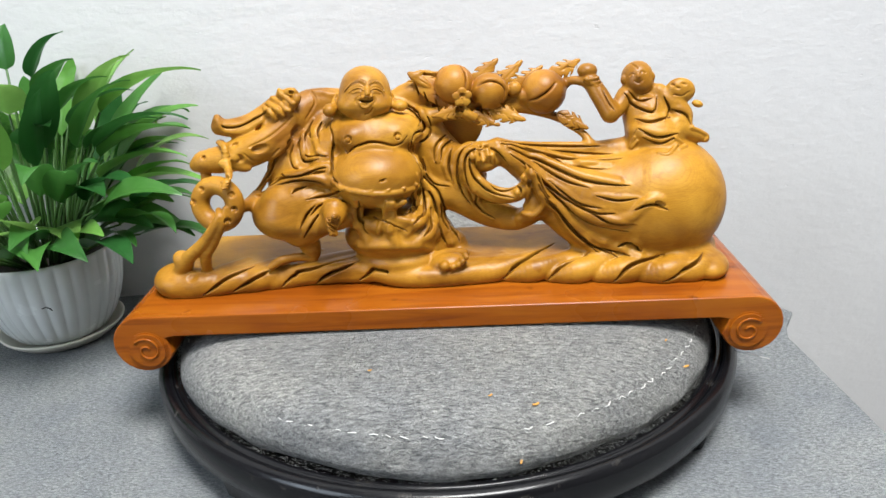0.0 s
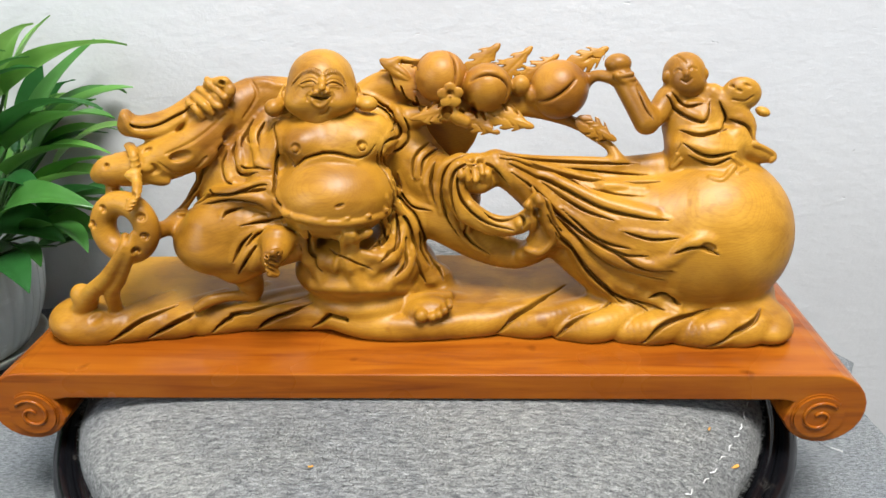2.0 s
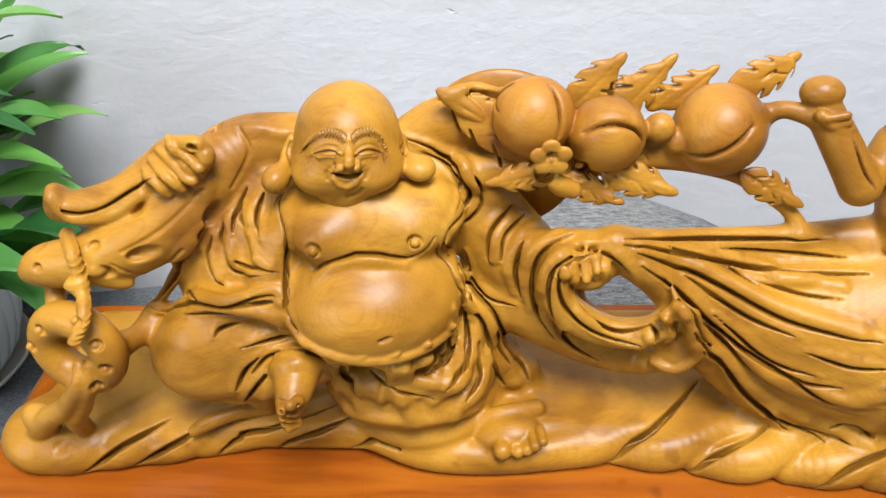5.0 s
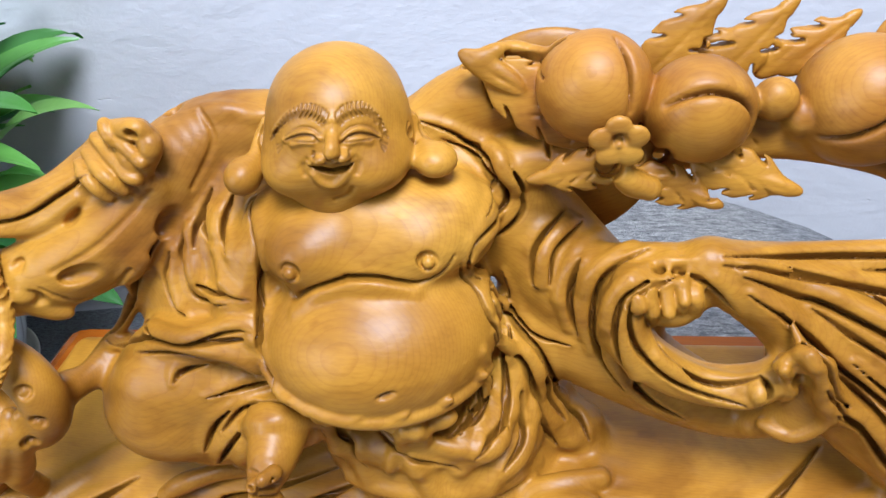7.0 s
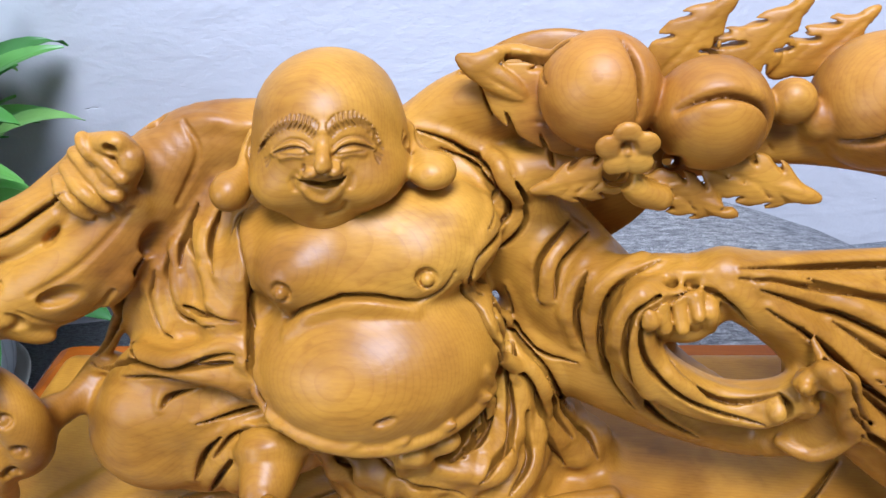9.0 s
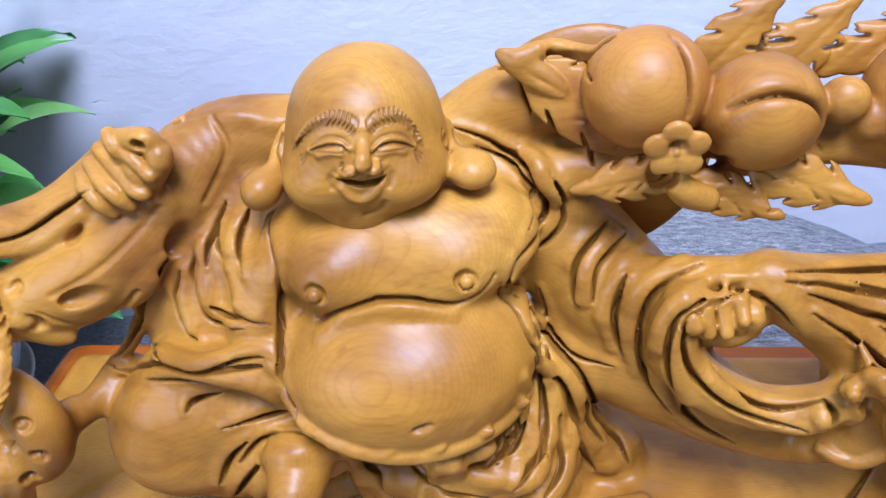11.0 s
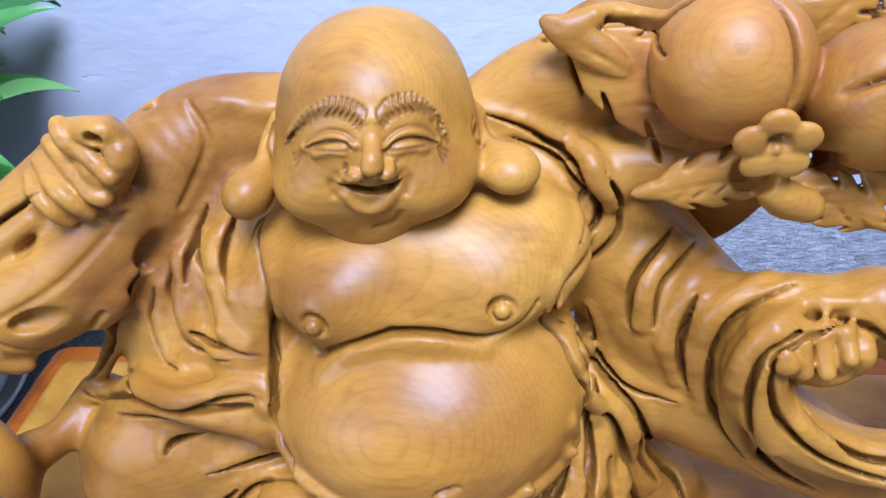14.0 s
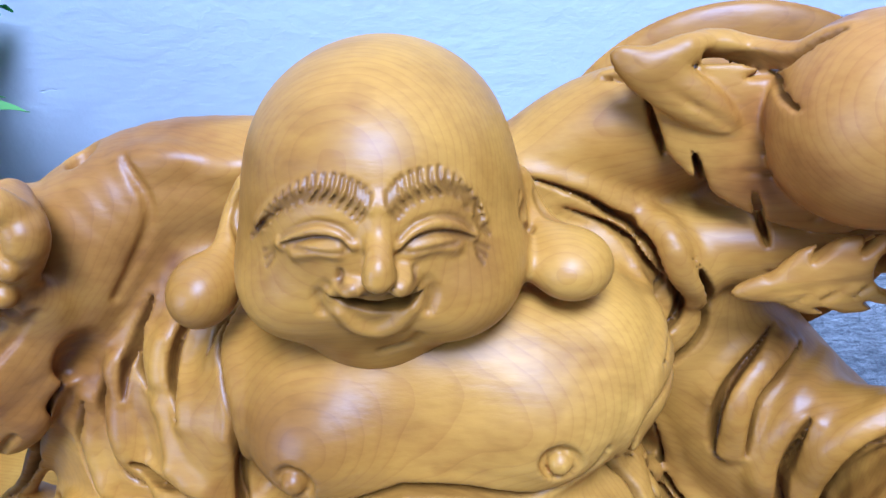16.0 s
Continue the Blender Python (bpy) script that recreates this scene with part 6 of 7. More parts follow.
statue.line(0.8, 0.1, (166.1, 76.9, 231.8, 1.55), (161.6, 78.8, 226.2, 1.88), (163.5, 77.5, 235, 1.54))
statue.line(0.8, 0.1, (181.7, 63.7, 223.9, 1.83), (188.4, 60.7, 223.4, 1.82), (197.2, 68.1, 229.3, 1.82))
statue.line(0.8, 0.1, (194.2, 70.3, 235.8, 1.51), (205.6, 71.7, 227.7, 1.84), (199.6, 65.7, 226.2, 1.52))
statue.line(0.8, 0.1, (212, 79, 241, 1.83), (225.9, 82.8, 233.4, 1.86), (225.5, 82, 228.4, 1.56))

# toes, fingers, breast crease, navel
statue.slit(1.2, -0.2, (-85.9, 52, 245, 0.67), (-84.6, 51, 239.5, 0.86), (-75.6, 49, 241.5, 0.84), (-68.4, 53, 244, 1.01), (-60.5, 56, 245.2, 1.17), (-50.9, 57, 244.6, 1.16), (-39.8, 55, 241.8, 0.99), (-33, 58, 242.4, 0.83), (-29.4, 62, 248, 0.66))
statue.line(2.5, -0.75, (-80.1, 48, 237.9, 1.93), (-69.6, 49.6, 241.7, 2.22), (-60.1, 52.4, 243.6, 2.21), (-49, 52.8, 242.8, 2.2), (-39.7, 52.8, 240.3, 1.57))
for x, y, z in statue.snap(np.array(((-77.4, 50.0, 250.6), (-36.0, 57.0, 249.4))))[0]:
    statue.ball(0.4, (x, y, z), (3.6, 2.2, 3.6), cut=True)
    statue.ball(0.3, (x - 0.3, y + 1.4, z - 1.2), (2.1, 2.4, 2.1))
statue.ball(0.7, (-48.3, 31, 219.4), (3.4, 2.6, 1.2), along=-12, cut=True)
statue.ball(0.3, (-68.6, 62, 257.4), (0.6, 0.9, 0.6), cut=True)
statue.slit(0.6, -0.1, (-31.1, 66.8, 245, 0.82), (-27.1, 68.5, 230.3, 1.03), (-21.8, 62.7, 222.3, 1.2), (-19.4, 66.4, 205.8, 1.09))

# head, at a finer grain
head.ball(4, (-64, 89, 282), (21, 19.6, 21.2))
head.ball(8, (-64.2, 85.5, 269.5), (22.8, 18.3, 18.8))
head.ball(8, (-76.4, 77, 268.5), (7.8, 8, 6.9))
head.ball(8, (-50.4, 77, 268.4), (7.6, 8, 6.7))
head.ball(8, (-65.2, 77, 256.2), (8.7, 6.5, 4.8))

# ears with long lobes
head.tube(1.5, (-88.4, 90, 276.5, 1.95), (-90.7, 88, 271.7, 2.29), (-91, 80, 267, 2.46))
head.ball(3, (-94, 77, 264.5), (5.9, 6, 6.6), along=10)
head.tube(1.5, (-42.2, 92, 274.4, 1.9), (-40.4, 90, 269.1, 2.39), (-37.3, 85, 266, 3.2))
head.ball(3, (-34, 82, 265), (6.8, 6, 5.6), along=10)
head.carve(0.5, 0.25, (-88.7, 87.6, 276.1, 0.64), (-90, 85.2, 271.6, 0.81), (-88.9, 81.5, 267.2, 0.65))
head.carve(0.5, 0.25, (-41.4, 85.2, 277.3, 0.61), (-41.1, 82.8, 274.7, 0.92), (-39.8, 85.8, 267.7, 0.63))
head.ball(0.6, (-40.8, 84.5, 274), (1.1, 2.5, 1.8), cut=True)
head.carve(0.5, 0.25, (-39.5, 90.6, 272.8, 0.47), (-37.9, 87.8, 269.5, 0.63), (-35, 86.2, 268.6, 0.47))

# nose and mouth
head.tube(2, (-59.3, 72.5, 289.2, 1.55), (-59.2, 70, 285.7, 1.55), (-58.8, 66.6, 283.5, 1.99), (-58.9, 66, 281.8, 2.39))
head.ball(1, (-63.5, 69.6, 278.1), (1.9, 3.6, 1.6))
head.ball(1, (-56.5, 69.3, 279), (1.9, 3.6, 1.6))
head.carve(0.5, 0, (-65, 67.7, 280.5, 0.4), (-65, 67.1, 278.9, 0.48), (-62.8, 66.1, 278.2, 0.4))
head.carve(0.5, 0, (-54.7, 68.8, 280, 0.4), (-54.8, 67.3, 278.9, 0.47), (-56.3, 65.6, 279, 0.39))
head.ball(0.4, (-61.9, 67, 277.3), (0.7, 1.5, 0.4), cut=True)
head.ball(0.4, (-58.3, 67.7, 276.6), (0.7, 1.5, 0.4), cut=True)
head.line(1.4, -0.3, (-67.5, 67.3, 276.7, 0.73), (-63.7, 66.4, 278.3, 0.88), (-60.1, 67.3, 276.5, 0.89), (-55.9, 66.2, 278.7, 0.86), (-54.2, 68.5, 276.3, 0.73))
head.line(1.4, -0.1, (-65.9, 66.8, 272.6, 0.75), (-64.4, 66.8, 269.8, 1.1), (-61.4, 67.1, 268.3, 1.19), (-58.4, 67, 269.8, 1.09), (-55.9, 67.4, 273, 0.74))
head.slit(0.4, -0.3, (-67.5, 66.6, 276.1, 0.41), (-65.9, 66.9, 275.3, 0.65), (-63.3, 66.8, 274.5, 0.98), (-60.5, 67, 273.6, 1.15), (-57.3, 67.3, 274.1, 0.98), (-55.2, 67.8, 274.9, 0.65), (-54, 67.8, 275.8, 0.4))
head.ball(0.3, (-63, 71.5, 270.6), (1.2, 2.5, 0.7))
head.ball(0.3, (-60.4, 71.5, 270.7), (1.2, 2.5, 0.7))
head.ball(0.6, (-63.3, 74, 264.3), (3.3, 4, 0.7))
head.carve(1.5, 0.6, (-61.8, 68.3, 261.4, 0.36), (-57.8, 68.3, 263.1, 0.44), (-55.5, 67.3, 266.9, 0.34))
head.carve(1.4, 0.1, (-67.4, 67.1, 277.8, 0.49), (-69.1, 67.2, 275.4, 0.49), (-69, 66.9, 272.8, 0.33))
head.carve(1.4, 0.1, (-53.4, 68.5, 277, 0.48), (-52.8, 68.3, 275, 0.49), (-53.6, 67.5, 272.4, 0.33))

# eyes and brows
head.line(0.9, -0.3, (-74.1, 70.5, 283, 0.81), (-71.3, 70.1, 285.4, 0.79), (-67.6, 69.6, 286.8, 0.78), (-64.5, 69.2, 286.2, 0.78), (-62.8, 68.8, 284.6, 0.78))
head.line(1.5, -0.4, (-71.4, 69.3, 282.4, 0.72), (-68.1, 68.8, 283.6, 0.71), (-65.2, 68.4, 283.5, 0.71))
head.carve(0.4, -0.2, (-73.4, 69.7, 283.4, 0.4), (-71, 69.5, 284.5, 0.4), (-67.7, 69.2, 285.5, 0.39), (-64.8, 68.6, 285.5, 0.39), (-63.5, 68.3, 284, 0.39))
head.carve(0.4, -0.1, (-71.5, 69.3, 283.7, 0.24), (-67.9, 68.2, 283.9, 0.24), (-64, 68.1, 283.7, 0.23))
head.carve(0.7, 0, (-73.7, 70.4, 284.6, 0.28), (-71, 70.2, 286.6, 0.28), (-67.4, 70, 287.9, 0.27), (-64.3, 69.5, 287.4, 0.27), (-62.6, 68.9, 285.9, 0.27))
head.carve(0.3, 0, (-74.6, 70.1, 282.6, 0.24), (-77.5, 71.5, 280.6, 0.17))
head.carve(0.3, 0, (-75.3, 70.6, 281.3, 0.25), (-77.3, 70.9, 279.5, 0.17))
head.carve(0.3, 0, (-75.6, 70.5, 280.5, 0.25), (-77, 70.3, 278.5, 0.17))
head.line(0.9, -0.3, (-56.5, 69.5, 283.7, 0.78), (-54.6, 70.8, 285, 0.78), (-51.9, 72.3, 285, 0.78), (-49.3, 73.6, 283.1, 0.8), (-47.3, 74.2, 280.5, 0.81))
head.line(1.5, -0.4, (-54.8, 69.9, 281.9, 0.71), (-52.1, 71.1, 281.8, 0.71), (-49.6, 72.2, 280.3, 0.72))
head.carve(0.4, -0.2, (-56.3, 69.2, 282.7, 0.39), (-54.6, 70.3, 283.8, 0.39), (-52, 71.6, 283.6, 0.39), (-49.5, 72.8, 282.1, 0.4), (-47.4, 73.4, 280.3, 0.4))
head.carve(0.4, -0.1, (-55.8, 69.3, 282.4, 0.24), (-52, 70.5, 281.9, 0.24), (-49.1, 72.4, 281.1, 0.24))
head.carve(0.7, 0, (-56.4, 69.7, 285, 0.27), (-54.5, 71.1, 286.2, 0.27), (-51.8, 72.6, 286.1, 0.27), (-49.2, 73.9, 284.4, 0.28), (-47.2, 74.4, 281.8, 0.28))
head.carve(0.3, 0, (-47, 73.6, 279.3, 0.24), (-45.4, 74.4, 277.6, 0.16))
head.carve(0.3, 0, (-46.9, 73.4, 278.6, 0.24), (-45.7, 73.5, 276.9, 0.16))
head.carve(0.3, 0, (-46.8, 73.1, 277.9, 0.24), (-46, 72.5, 276.3, 0.16))
head.line(0.7, -0.55, (-77.8, 73.2, 284.3, 1.36), (-74.8, 72.6, 287.8, 1.52), (-71.5, 72.4, 290.6, 1.68), (-68.2, 72.2, 292.2, 1.84), (-64.9, 71.9, 292.4, 1.64), (-62.2, 71.4, 291.3, 1.44), (-60.4, 70.6, 290, 1.25))
head.line(0.7, -0.55, (-57.3, 71.2, 289.6, 1.26), (-56.1, 72.4, 290.6, 1.45), (-53.7, 73.9, 290.9, 1.65), (-50.9, 75.4, 290, 1.86), (-48.6, 76.2, 287.6, 1.7), (-47.2, 76.2, 284.4, 1.52), (-46.2, 75.9, 281.5, 1.34))
head.carve(0.3, -0.35, (-76.2, 72.6, 287.4, 0.27), (-76.7, 72.2, 285.9, 0.4), (-77.8, 72.5, 284.1, 0.41), (-80.1, 73.7, 281.1, 0.29))
head.carve(0.3, -0.35, (-75, 72.4, 288.8, 0.27), (-75.4, 72, 287.4, 0.4), (-76.4, 72.1, 285.7, 0.41), (-78.8, 73.7, 282.5, 0.28))
head.carve(0.3, -0.35, (-73.9, 72.4, 290, 0.27), (-74.2, 71.8, 288.7, 0.4), (-75.1, 71.9, 287.1, 0.4), (-77.4, 73.3, 284.2, 0.28))
head.carve(0.3, -0.35, (-72.6, 72.5, 291.2, 0.27), (-72.9, 71.8, 289.9, 0.39), (-73.7, 71.7, 288.5, 0.4), (-75.4, 72, 286.4, 0.27))
head.carve(0.3, -0.35, (-71.3, 72.6, 292.1, 0.26), (-71.5, 71.7, 291.1, 0.39), (-72.3, 71.6, 289.7, 0.39), (-74.1, 72.2, 287.4, 0.27))
head.carve(0.3, -0.35, (-70, 72.7, 293, 0.26), (-70.2, 71.7, 292, 0.38), (-70.9, 71.4, 290.7, 0.39), (-72.4, 71.5, 288.9, 0.27))
head.carve(0.3, -0.35, (-68.7, 72.7, 293.6, 0.26), (-68.8, 71.6, 292.7, 0.38), (-69.5, 71.3, 291.4, 0.38), (-70.9, 71.4, 289.7, 0.27))
head.carve(0.3, -0.35, (-67.5, 73, 294.1, 0.26), (-67.5, 71.8, 293.2, 0.38), (-68.1, 71.2, 292.1, 0.38), (-69.5, 71.3, 290.4, 0.26))
head.carve(0.3, -0.35, (-66.1, 72.8, 294.1, 0.26), (-66.1, 71.7, 293.3, 0.38), (-66.7, 71.1, 292.2, 0.38), (-68.1, 71.2, 290.4, 0.26))
head.carve(0.3, -0.35, (-64.7, 72.8, 294.1, 0.26), (-64.8, 71.6, 293.2, 0.38), (-65.3, 71, 292.2, 0.38), (-66.7, 71.1, 290.5, 0.26))
head.carve(0.3, -0.35, (-63.5, 72.6, 293.8, 0.26), (-63.6, 71.5, 292.9, 0.38), (-64.1, 70.9, 291.9, 0.38), (-65.4, 70.8, 290.3, 0.26))
head.carve(0.3, -0.35, (-62.4, 72.4, 293.4, 0.26), (-62.5, 71.4, 292.4, 0.38), (-63, 70.8, 291.4, 0.38), (-64.2, 70.6, 289.9, 0.26))
head.carve(0.3, -0.35, (-61.4, 72.2, 292.8, 0.26), (-61.5, 71.2, 291.9, 0.38), (-62, 70.6, 290.9, 0.38), (-63.3, 70.4, 289.3, 0.26))
head.carve(0.3, -0.35, (-60.6, 72, 292.2, 0.26), (-60.7, 70.8, 291.4, 0.38), (-61.3, 70.2, 290.3, 0.38), (-62.5, 70.2, 288.6, 0.26))
head.carve(0.3, -0.35, (-59.9, 71.6, 291.6, 0.26), (-60, 70.5, 290.8, 0.38), (-60.5, 69.9, 289.8, 0.38), (-61.8, 69.9, 288, 0.26))
head.carve(0.3, -0.35, (-57.7, 72.1, 291.4, 0.26), (-57.5, 71, 290.5, 0.38), (-57.1, 70.6, 289.3, 0.38), (-56.5, 70.8, 287.4, 0.26))
head.carve(0.3, -0.35, (-57.1, 72.6, 291.8, 0.26), (-57, 71.6, 290.9, 0.38), (-56.6, 71.1, 289.8, 0.38), (-56, 71.3, 287.8, 0.26))
head.carve(0.3, -0.35, (-56.6, 73.2, 292.2, 0.26), (-56.5, 72.1, 291.3, 0.38), (-56.1, 71.6, 290.1, 0.38), (-55.4, 71.8, 288.3, 0.26))
head.carve(0.3, -0.35, (-55.8, 73.6, 292.6, 0.26), (-55.6, 72.6, 291.6, 0.38), (-55.2, 72.1, 290.4, 0.38), (-54.6, 72.3, 288.6, 0.26))
head.carve(0.3, -0.35, (-54.8, 74.3, 292.7, 0.26), (-54.5, 73.1, 291.8, 0.38), (-54.2, 72.7, 290.7, 0.38), (-53.5, 72.9, 288.7, 0.26))
head.carve(0.3, -0.35, (-53.7, 75, 292.6, 0.26), (-53.5, 73.8, 291.8, 0.38), (-53.1, 73.3, 290.7, 0.38), (-52.4, 73.6, 288.7, 0.26))
head.carve(0.3, -0.35, (-52.4, 75.5, 292.3, 0.26), (-52.2, 74.3, 291.5, 0.38), (-51.9, 73.8, 290.3, 0.38), (-51.2, 74.2, 288.3, 0.26))
head.carve(0.3, -0.35, (-51.3, 76.2, 291.9, 0.26), (-51, 74.9, 291.1, 0.38), (-50.6, 74.4, 289.9, 0.38), (-49.9, 74.7, 288, 0.27))
head.carve(0.3, -0.35, (-50.2, 76.2, 291.1, 0.26), (-50, 75, 290.3, 0.39), (-49.7, 74.9, 288.8, 0.39), (-49, 75, 287, 0.27))
head.carve(0.3, -0.35, (-49.2, 76.4, 290.2, 0.26), (-49.1, 75.4, 289.2, 0.39), (-48.7, 75.2, 287.8, 0.39), (-48, 75.3, 286, 0.27))
head.carve(0.3, -0.35, (-48.5, 76.4, 289.1, 0.27), (-48.4, 75.5, 288, 0.39), (-48, 75.4, 286.5, 0.39), (-47.2, 75.4, 284.7, 0.27))
head.carve(0.3, -0.35, (-47.8, 76.2, 287.9, 0.27), (-47.7, 75.6, 286.6, 0.39), (-47.4, 75.8, 284.9, 0.4), (-46.6, 75.4, 283.3, 0.27))
head.carve(0.3, -0.35, (-47.3, 76.1, 286.7, 0.27), (-47.2, 75.5, 285.3, 0.4), (-46.9, 75.8, 283.5, 0.4), (-46, 75.4, 281.9, 0.27))
head.carve(0.3, -0.35, (-46.9, 75.9, 285.5, 0.27), (-46.9, 76.3, 283.4, 0.4), (-46.4, 75.4, 282.5, 0.4), (-45.6, 75.7, 280.3, 0.28))
head.carve(0.3, -0.35, (-46.5, 75.9, 284.2, 0.27), (-46.5, 75.8, 282.4, 0.4), (-46, 75.3, 281.2, 0.41), (-45.2, 75.6, 279, 0.28))


def finish_statue():
    vs, fs, tones, base = [], [], [], 0
    for carving, cell in ((statue, 0.65), (head, 0.33)):
        v, f = carving.shell(cell)
        tones.append(carving.cut_tone(v))
        if carving is head:                   # a deep, low head
            v = np.stack([-63 + (v[:, 0] + 63) * 0.98, 72.5 + (v[:, 1] - 76) * 1.15, 303 + (v[:, 2] - 303) * 0.86], 1)
        vs.append(v * 0.001)
        fs.append(f + base)
        base += len(v)
    v, f = np.vstack(vs), np.vstack(fs)
    me = bpy.data.meshes.new("statue")
    me.vertices.add(len(v))
    me.vertices.foreach_set("co", v.astype(np.float32).ravel())
    me.loops.add(f.size)
    me.loops.foreach_set("vertex_index", f.astype(np.int32).ravel())
    me.polygons.add(len(f))
    me.polygons.foreach_set("loop_start", np.arange(0, f.size, 4, dtype=np.int32))
    me.polygons.foreach_set("use_smooth", np.ones(len(f), dtype=bool))
    me.update(calc_edges=True)
    me.validate()
    me.attributes.new("stain_and_shade", "FLOAT", "POINT").data.foreach_set("value", np.concatenate(tones).astype(np.float32))
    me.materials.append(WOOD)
    ob = new("statue", me)
    ob.matrix_world = AT
    tagged(ob, "carved honey-brown wooden statue of a laughing figure dragging a sack", "statue")


finish_statue()

# ---- potted plant ----
POT_AT = AT @ pose(-0.449, 0.208, 0)


def saucer():
    prof = [(0.0, 0.002), (0.04, 0.0), (0.052, 0.001), (0.06, 0.007), (0.0655, 0.0125), (0.0665, 0.0145), (0.065, 0.0155), (0.0625, 0.0135), (0.056, 0.007), (0.0, 0.006)]
    tagged(put(lathe(prof, 64), "saucer", SAUCER, None, m=POT_AT), "ivory plastic saucer under the flower pot", "saucer")


def flower_pot():
    p = thing("flower_pot", "white fluted ceramic flower pot", "flower pot", POT_AT)
    prof = [(0.046, 0.0075), (0.052, 0.012), (0.06, 0.024), (0.068, 0.042), (0.0735, 0.06), (0.0765, 0.08), (0.0775, 0.098), (0.078, 0.106), (0.077, 0.1085), (0.0745, 0.108), (0.0725, 0.1), (0.071, 0.09), (0.0, 0.088)]

    def flutes(a, i):
        return 1 + (0.022 * min(1, i / 2) * min(1, max(0, 8 - i) / 2) * (abs(math.sin(a * 16)) - 0.6) if i < 9 else 0)
    part("body", lathe(prof, 320, wave=flutes), CERAMIC, p)
    part("soil", lathe([(0.0, 0.087), (0.0712, 0.089), (0.06, 0.094), (0.0, 0.097)], 32), SOIL, p)
    bm = bmesh.new()
    sweep(bm, [(0.027, -0.0745, 0.066), (0.031, -0.0735, 0.067), (0.0345, -0.072, 0.0645), (0.035, -0.071, 0.062)], 0.0007, 5)
    part("chip", bm, MARK, p, "small dark chip in the glaze")


def leaf_mesh(bm, base, way, length, width, droop, roll, rnd):
    """A pointed blade that arches over along its length, folded at the midrib."""
    way = Vector(way).normalized()
    side = way.cross(Vector((0, 0, 1)))
    side = (side if side.length > 0.1 else Vector((1, 0, 0))).normalized()
    side = (Matrix.Rotation(roll, 3, way) @ side).normalized()
    p, d = Vector(base), way.copy()
    rows = []
    n = 14
    wob = rnd.uniform(0, 6)
    for i in range(n + 1):
        s = i / n
        w = width * (math.sin(math.pi * s ** 0.72) ** 0.85) * (1 - 0.35 * s) * 1.15 + 0.0004
        up = side.cross(d).normalized()
        row = []
        for c in (-1, -0.66, -0.33, 0, 0.33, 0.66, 1):
            ripple = 0.05 * width * math.sin(9 * s + wob + c * 2) * abs(c)
            row.append(bm.verts.new(p + side * (c * w) + up * (abs(c) * w * 0.28 - (0.02 * width if c == 0 else 0) + ripple)))
        rows.append(row)
        p = p + d * (length / n)
        d = (Matrix.Rotation(-droop / n * (0.5 + s), 3, side) @ d).normalized()
    for a, b in zip(rows[:-1], rows[1:]):
        for k in range(6):
            bm.faces.new((a[k], a[k + 1], b[k + 1], b[k]))


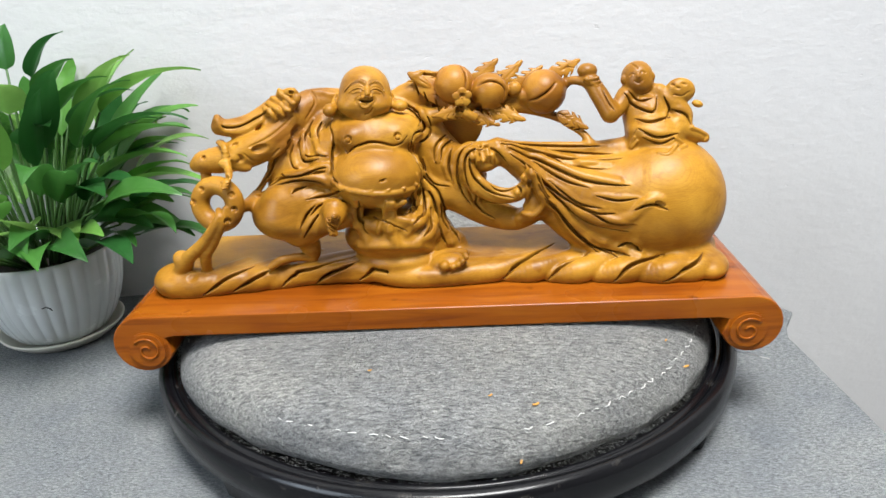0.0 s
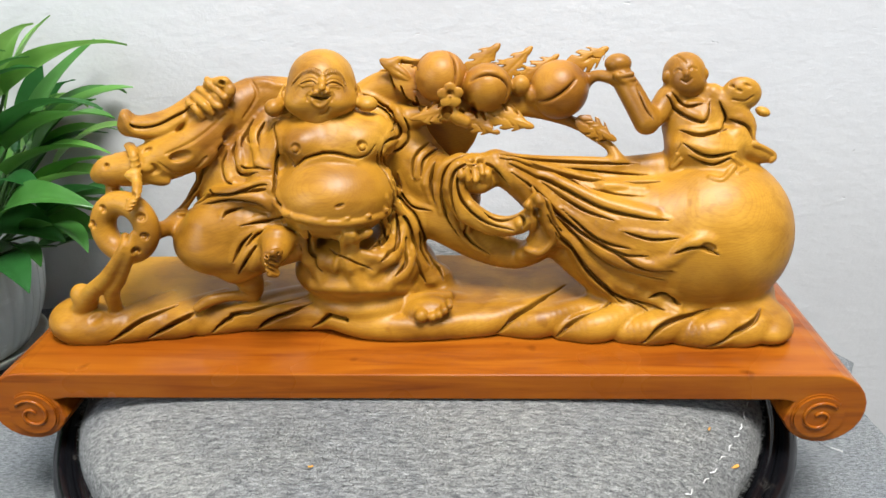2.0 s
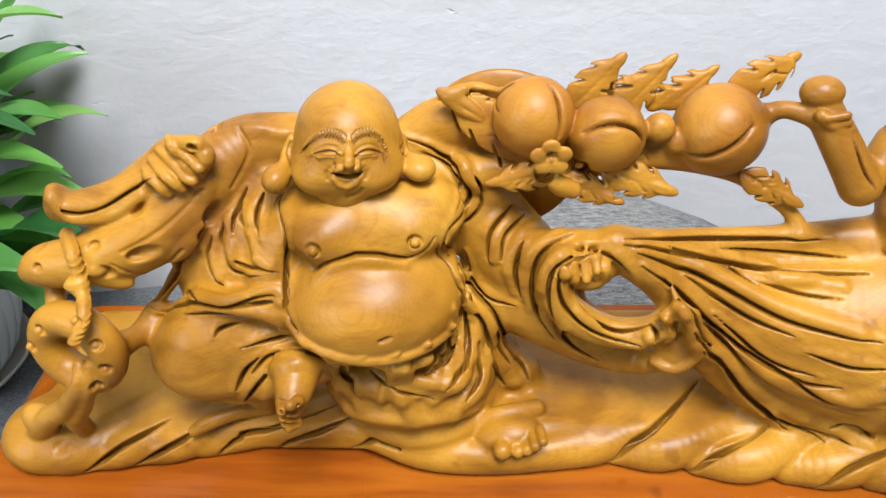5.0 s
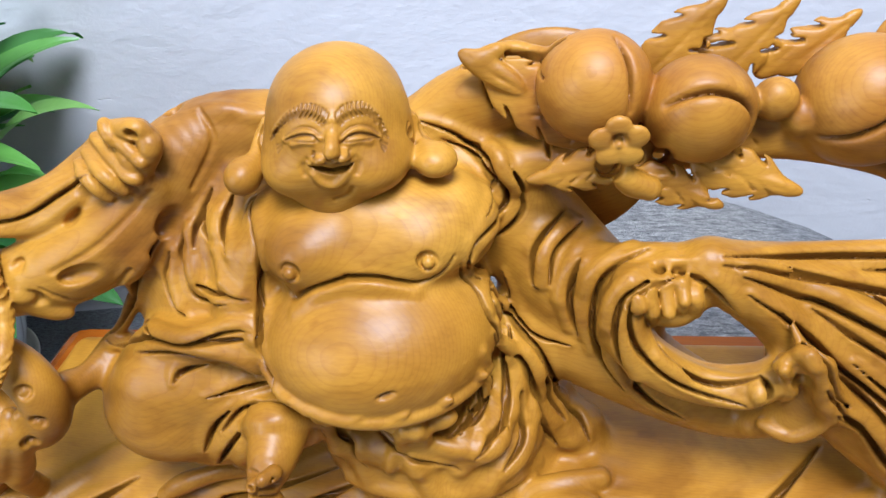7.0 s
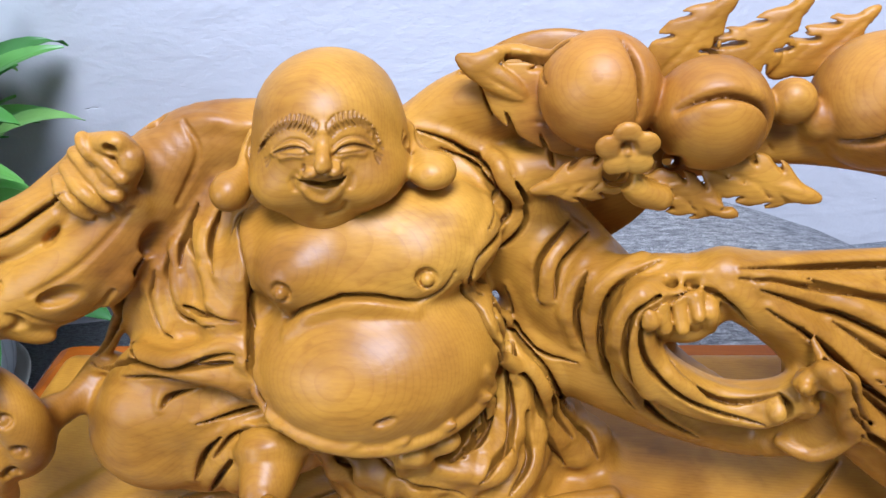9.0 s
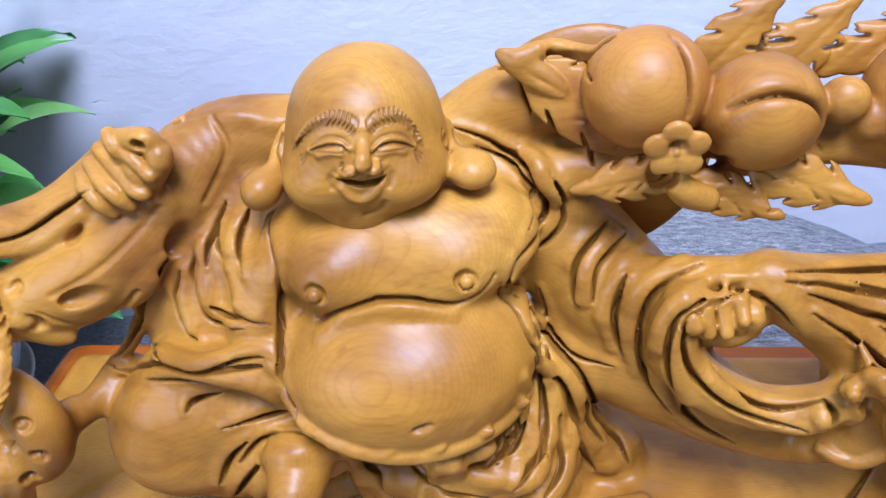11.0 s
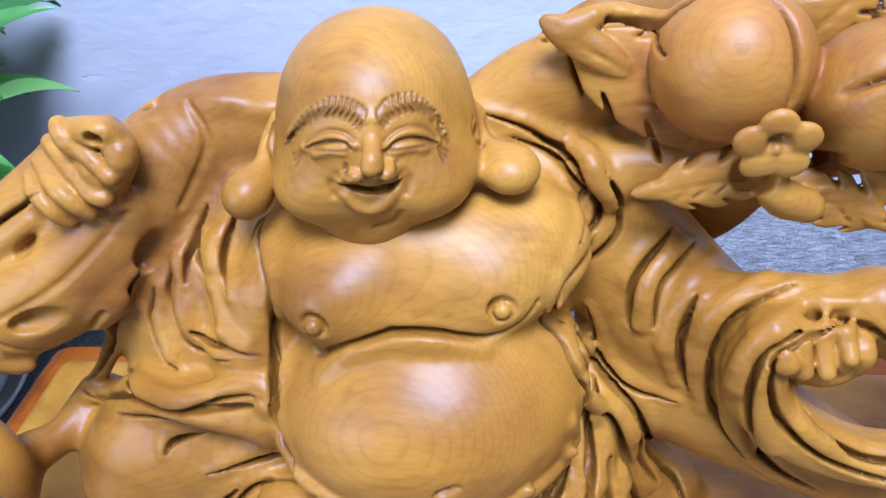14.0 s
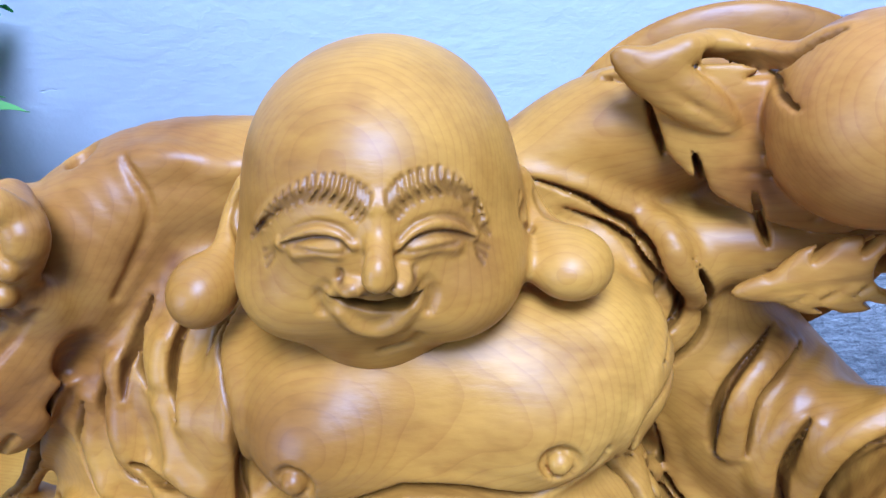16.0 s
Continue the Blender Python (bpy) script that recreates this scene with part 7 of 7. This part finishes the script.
def peace_lily():
    plant = thing("peace_lily", "lush green peace lily growing in the pot", "plant", POT_AT)
    rnd = random.Random(5)
    made = 0
    # (azimuth, rise, stalk, blade, width, droop): an inner tuft, a middle whorl, a hanging outer whorl
    for ring, count, rise, stalk, blade, width, droop in ((0, 20, (62, 84), (0.1, 0.15), (0.09, 0.12), (0.012, 0.018), (0.5, 1.3)), (1, 48, (36, 64), (0.07, 0.125), (0.085, 0.12), (0.013, 0.02), (0.9, 1.8)), (2, 44, (22, 46), (0.055, 0.1), (0.08, 0.11), (0.014, 0.02), (0.7, 1.4))):
        for i in range(count):
            az = 2 * math.pi * (i + rnd.uniform(-0.35, 0.35)) / count + ring * 0.4
            el = radians(rnd.uniform(*rise))
            # the wall stands close behind: those leaves rise
            if math.sin(az) > 0.2:
                el = max(el, radians(62))
            way = Vector((math.cos(az) * math.cos(el), math.sin(az) * math.cos(el), math.sin(el)))
            start = Vector((0.028 * math.cos(az), 0.028 * math.sin(az), 0.09))
            l = rnd.uniform(*stalk)
            end = start + way * l + Vector((math.cos(az), math.sin(az), 0)) * l * 0.12
            bm = bmesh.new()
            sweep(bm, [start, start.lerp(end, 0.35) + Vector((0, 0, 0.006)), start.lerp(end, 0.7) + Vector((0, 0, 0.007)), end], [0.0018, 0.0016, 0.0014, 0.0011], 5)
            part("stalk", bm, STEM, plant)
            out = (end - start.lerp(end, 0.7)).normalized()
            bm = bmesh.new()
            leaf_mesh(bm, end, out, rnd.uniform(*blade), rnd.uniform(*width), rnd.uniform(*droop), rnd.uniform(-0.5, 0.5), rnd)
            for v in bm.verts:                # keep clear of the wall
                v.co.y = min(v.co.y, 0.082 + 0.13 * v.co.x)
            part("leaf", bm, LEAF, plant)

    # long outer leaves that arch over towards the carving: tip and half width
    ARCHING = (((0.21, -0.055, 0.245), 0.015), ((0.175, -0.03, 0.115), 0.02), ((0.17, -0.045, 0.16), 0.021), ((0.185, -0.015, 0.2), 0.019), ((0.15, -0.07, 0.14), 0.023), ((0.135, -0.095, 0.185), 0.021), ((0.155, 0.01, 0.235), 0.018), ((0.1, -0.11, 0.14), 0.02), ((0.125, -0.02, 0.285), 0.012), ((0.05, -0.125, 0.15), 0.02), ((0.0, -0.12, 0.19), 0.018), ((-0.06, -0.11, 0.17), 0.02), ((0.03, -0.01, 0.34), 0.016), ((0.085, -0.015, 0.33), 0.014), ((0.1, -0.03, 0.305), 0.014), ((-0.03, 0.0, 0.335), 0.015), ((-0.09, -0.02, 0.325), 0.016), ((0.145, -0.02, 0.27), 0.013), ((0.04, -0.06, 0.29), 0.018), ((-0.13, -0.04, 0.28), 0.017), ((0.08, -0.075, 0.25), 0.02), ((0.205, 0.015, 0.28), 0.02), ((0.19, 0.0, 0.225), 0.023), ((0.2, -0.02, 0.175), 0.022))
    for tip, wide in ARCHING:
        tip = Vector(tip)
        start = Vector((tip.x * 0.15, tip.y * 0.15, 0.09))
        base = Vector((tip.x * 0.45, tip.y * 0.45, max(tip.z, 0.15) * 0.82 + 0.02))
        bm = bmesh.new()
        sweep(bm, [start, start.lerp(base, 0.4) + Vector((0, 0, 0.012)), start.lerp(base, 0.75) + Vector((0, 0, 0.01)), base], [0.0019, 0.0017, 0.0015, 0.0012], 5)
        part("stalk", bm, STEM, plant)
        chord = tip - base
        droop = 1.0
        level = Vector((chord.y, -chord.x, 0)).normalized()
        way = Matrix.Rotation(droop * 0.42, 3, level) @ chord.normalized()
        bm = bmesh.new()
        leaf_mesh(bm, base, way, chord.length * 1.06, wide, droop, rnd.uniform(-0.3, 0.3), rnd)
        part("leaf", bm, LEAF, plant)


saucer()
flower_pot()
peace_lily()

# ---- small things on the cushion and the table ----
PAD_AT = AT @ pose(-0.008, 0.119, 0)


def pad_height(r):
    """Top of the cushion at a radius."""
    prof = ((0.0, 0.0985), (0.126, 0.0982), (0.173, 0.097), (0.2, 0.0945), (0.218, 0.0905), (0.233, 0.0845), (0.2436, 0.076), (0.2494, 0.066))
    for (a, za), (b, zb) in zip(prof[:-1], prof[1:]):
        if r <= b:
            return za + (zb - za) * (r - a) / (b - a)
    return 0.06


def wool_fuzz(parent):
    """Short loose fibres that roughen the wool, thickest at the hem."""
    rnd = random.Random(11)
    verts, faces = [], []
    for i in range(42000):
        a = rnd.uniform(math.pi, 2 * math.pi) if i % 6 else rnd.uniform(0, math.pi)
        r = 0.249 * math.sqrt(rnd.uniform(0.12, 1.0))
        z = pad_height(r)
        if i % 7 == 0:
            r, z = 0.2505 + rnd.uniform(-0.002, 0.002), rnd.uniform(0.047, 0.068)
        steep = max(0.0, (r - 0.19) / 0.06)
        out = Vector((math.cos(a) * steep, math.sin(a) * steep, 1.2 - steep))
        d = (out + Vector((rnd.gauss(0, 0.7), rnd.gauss(0, 0.7), rnd.gauss(0, 0.3)))).normalized() * rnd.uniform(0.0015, 0.0042)
        c = Vector((r * math.cos(a), r * math.sin(a), z - 0.0006))
        w = d.orthogonal().normalized() * 0.00016
        n = len(verts)
        verts += [c - w, c + w, c + d]
        faces.append((n, n + 1, n + 2))
    me = bpy.data.meshes.new("fuzz")
    me.from_pydata(verts, [], faces)
    me.materials.append(CUSHION)
    ob = new("fuzz", me)
    ob.parent = parent
    ob.matrix_parent_inverse = parent.matrix_world.inverted() @ PAD_AT
    tagged(ob, "short loose grey wool fibres", kind="stuff")


def stitches(parent):
    rnd = random.Random(4)
    for i in range(58):
        a = radians(186 + i * 3.0 + rnd.uniform(-0.5, 0.5))
        if rnd.random() < 0.25:
            continue
        bm = bmesh.new()
        pts = []
        for s in (0, 0.5, 1):
            b = a + radians(1.5) * s
            r = 0.2405 + rnd.uniform(-0.001, 0.001)
            pts.append((r * math.cos(b), r * math.sin(b), pad_height(r) + 0.0012 - 0.0006 * abs(s - 0.5)))
        sweep(bm, pts, 0.00042, 5)
        ob = part("stitch", bm, THREAD, parent, "white thread stitch")
        ob.matrix_parent_inverse = parent.matrix_world.inverted() @ PAD_AT


wool_fuzz(pad)
stitches(pad)


def shaving(x, y, size, turn):
    """A curled chip of wood, lying on the wool."""
    bm = bmesh.new()
    rows = []
    for i in range(5):
        s = i / 4 - 0.5
        rows.append([bm.verts.new((s * size, c * size * 0.35, 0.0007 + 0.25 * size * abs(s) + t)) for c, t in ((-0.5, 0), (0.5, 0), (0.5, 0.0005), (-0.5, 0.0005))])
    for a, b in zip(rows[:-1], rows[1:]):
        for k in range(4):
            bm.faces.new((a[k], a[(k + 1) % 4], b[(k + 1) % 4], b[k]))
    bm.faces.new(rows[0][::-1])
    bm.faces.new(rows[-1])
    r = math.hypot(x + 0.008, y - 0.119)
    tagged(put(bm, "wood_shaving", FLECK, None, False, m=AT @ pose(x, y, pad_height(r) + 0.0008, 0, 0, turn)), "tiny orange wood shaving on the wool cushion", "wood shaving", "shavings on the cushion")


for x, y, size, turn in ((0.062, -0.098, 0.005, 20), (0.049, -0.128, 0.004, 80), (0.188, -0.03, 0.006, 10), (0.03, -0.092, 0.0035, 40), (0.176, -0.014, 0.003, 60), (-0.06, -0.06, 0.003, 15)):
    shaving(x, y, size, turn)


def loose_thread(points):
    bm = bmesh.new()
    sweep(bm, points, 0.0005, 5)
    tagged(put(bm, "loose_thread", THREAD, None, m=AT), "loose white thread at the turntable rim", "thread")


loose_thread([(0.25, 0.03, 0.0525), (0.258, 0.012, 0.0575), (0.2705, 0.004, 0.057)])


def ceiling_panel():
    p = thing("ceiling_light", "square white ceiling light panel", "ceiling light", pose(0.3, -0.2, 2.4))
    bm = bmesh.new()
    for lo, hi in (((-0.54, -0.54, -0.03), (-0.5, 0.54, 0)), ((0.5, -0.54, -0.03), (0.54, 0.54, 0)), ((-0.5, -0.54, -0.03), (0.5, -0.5, 0)), ((-0.5, 0.5, -0.03), (0.5, 0.54, 0))):
        box(bm, lo, hi)
    part("frame", bm, PANEL, p, "", False)


ceiling_panel()
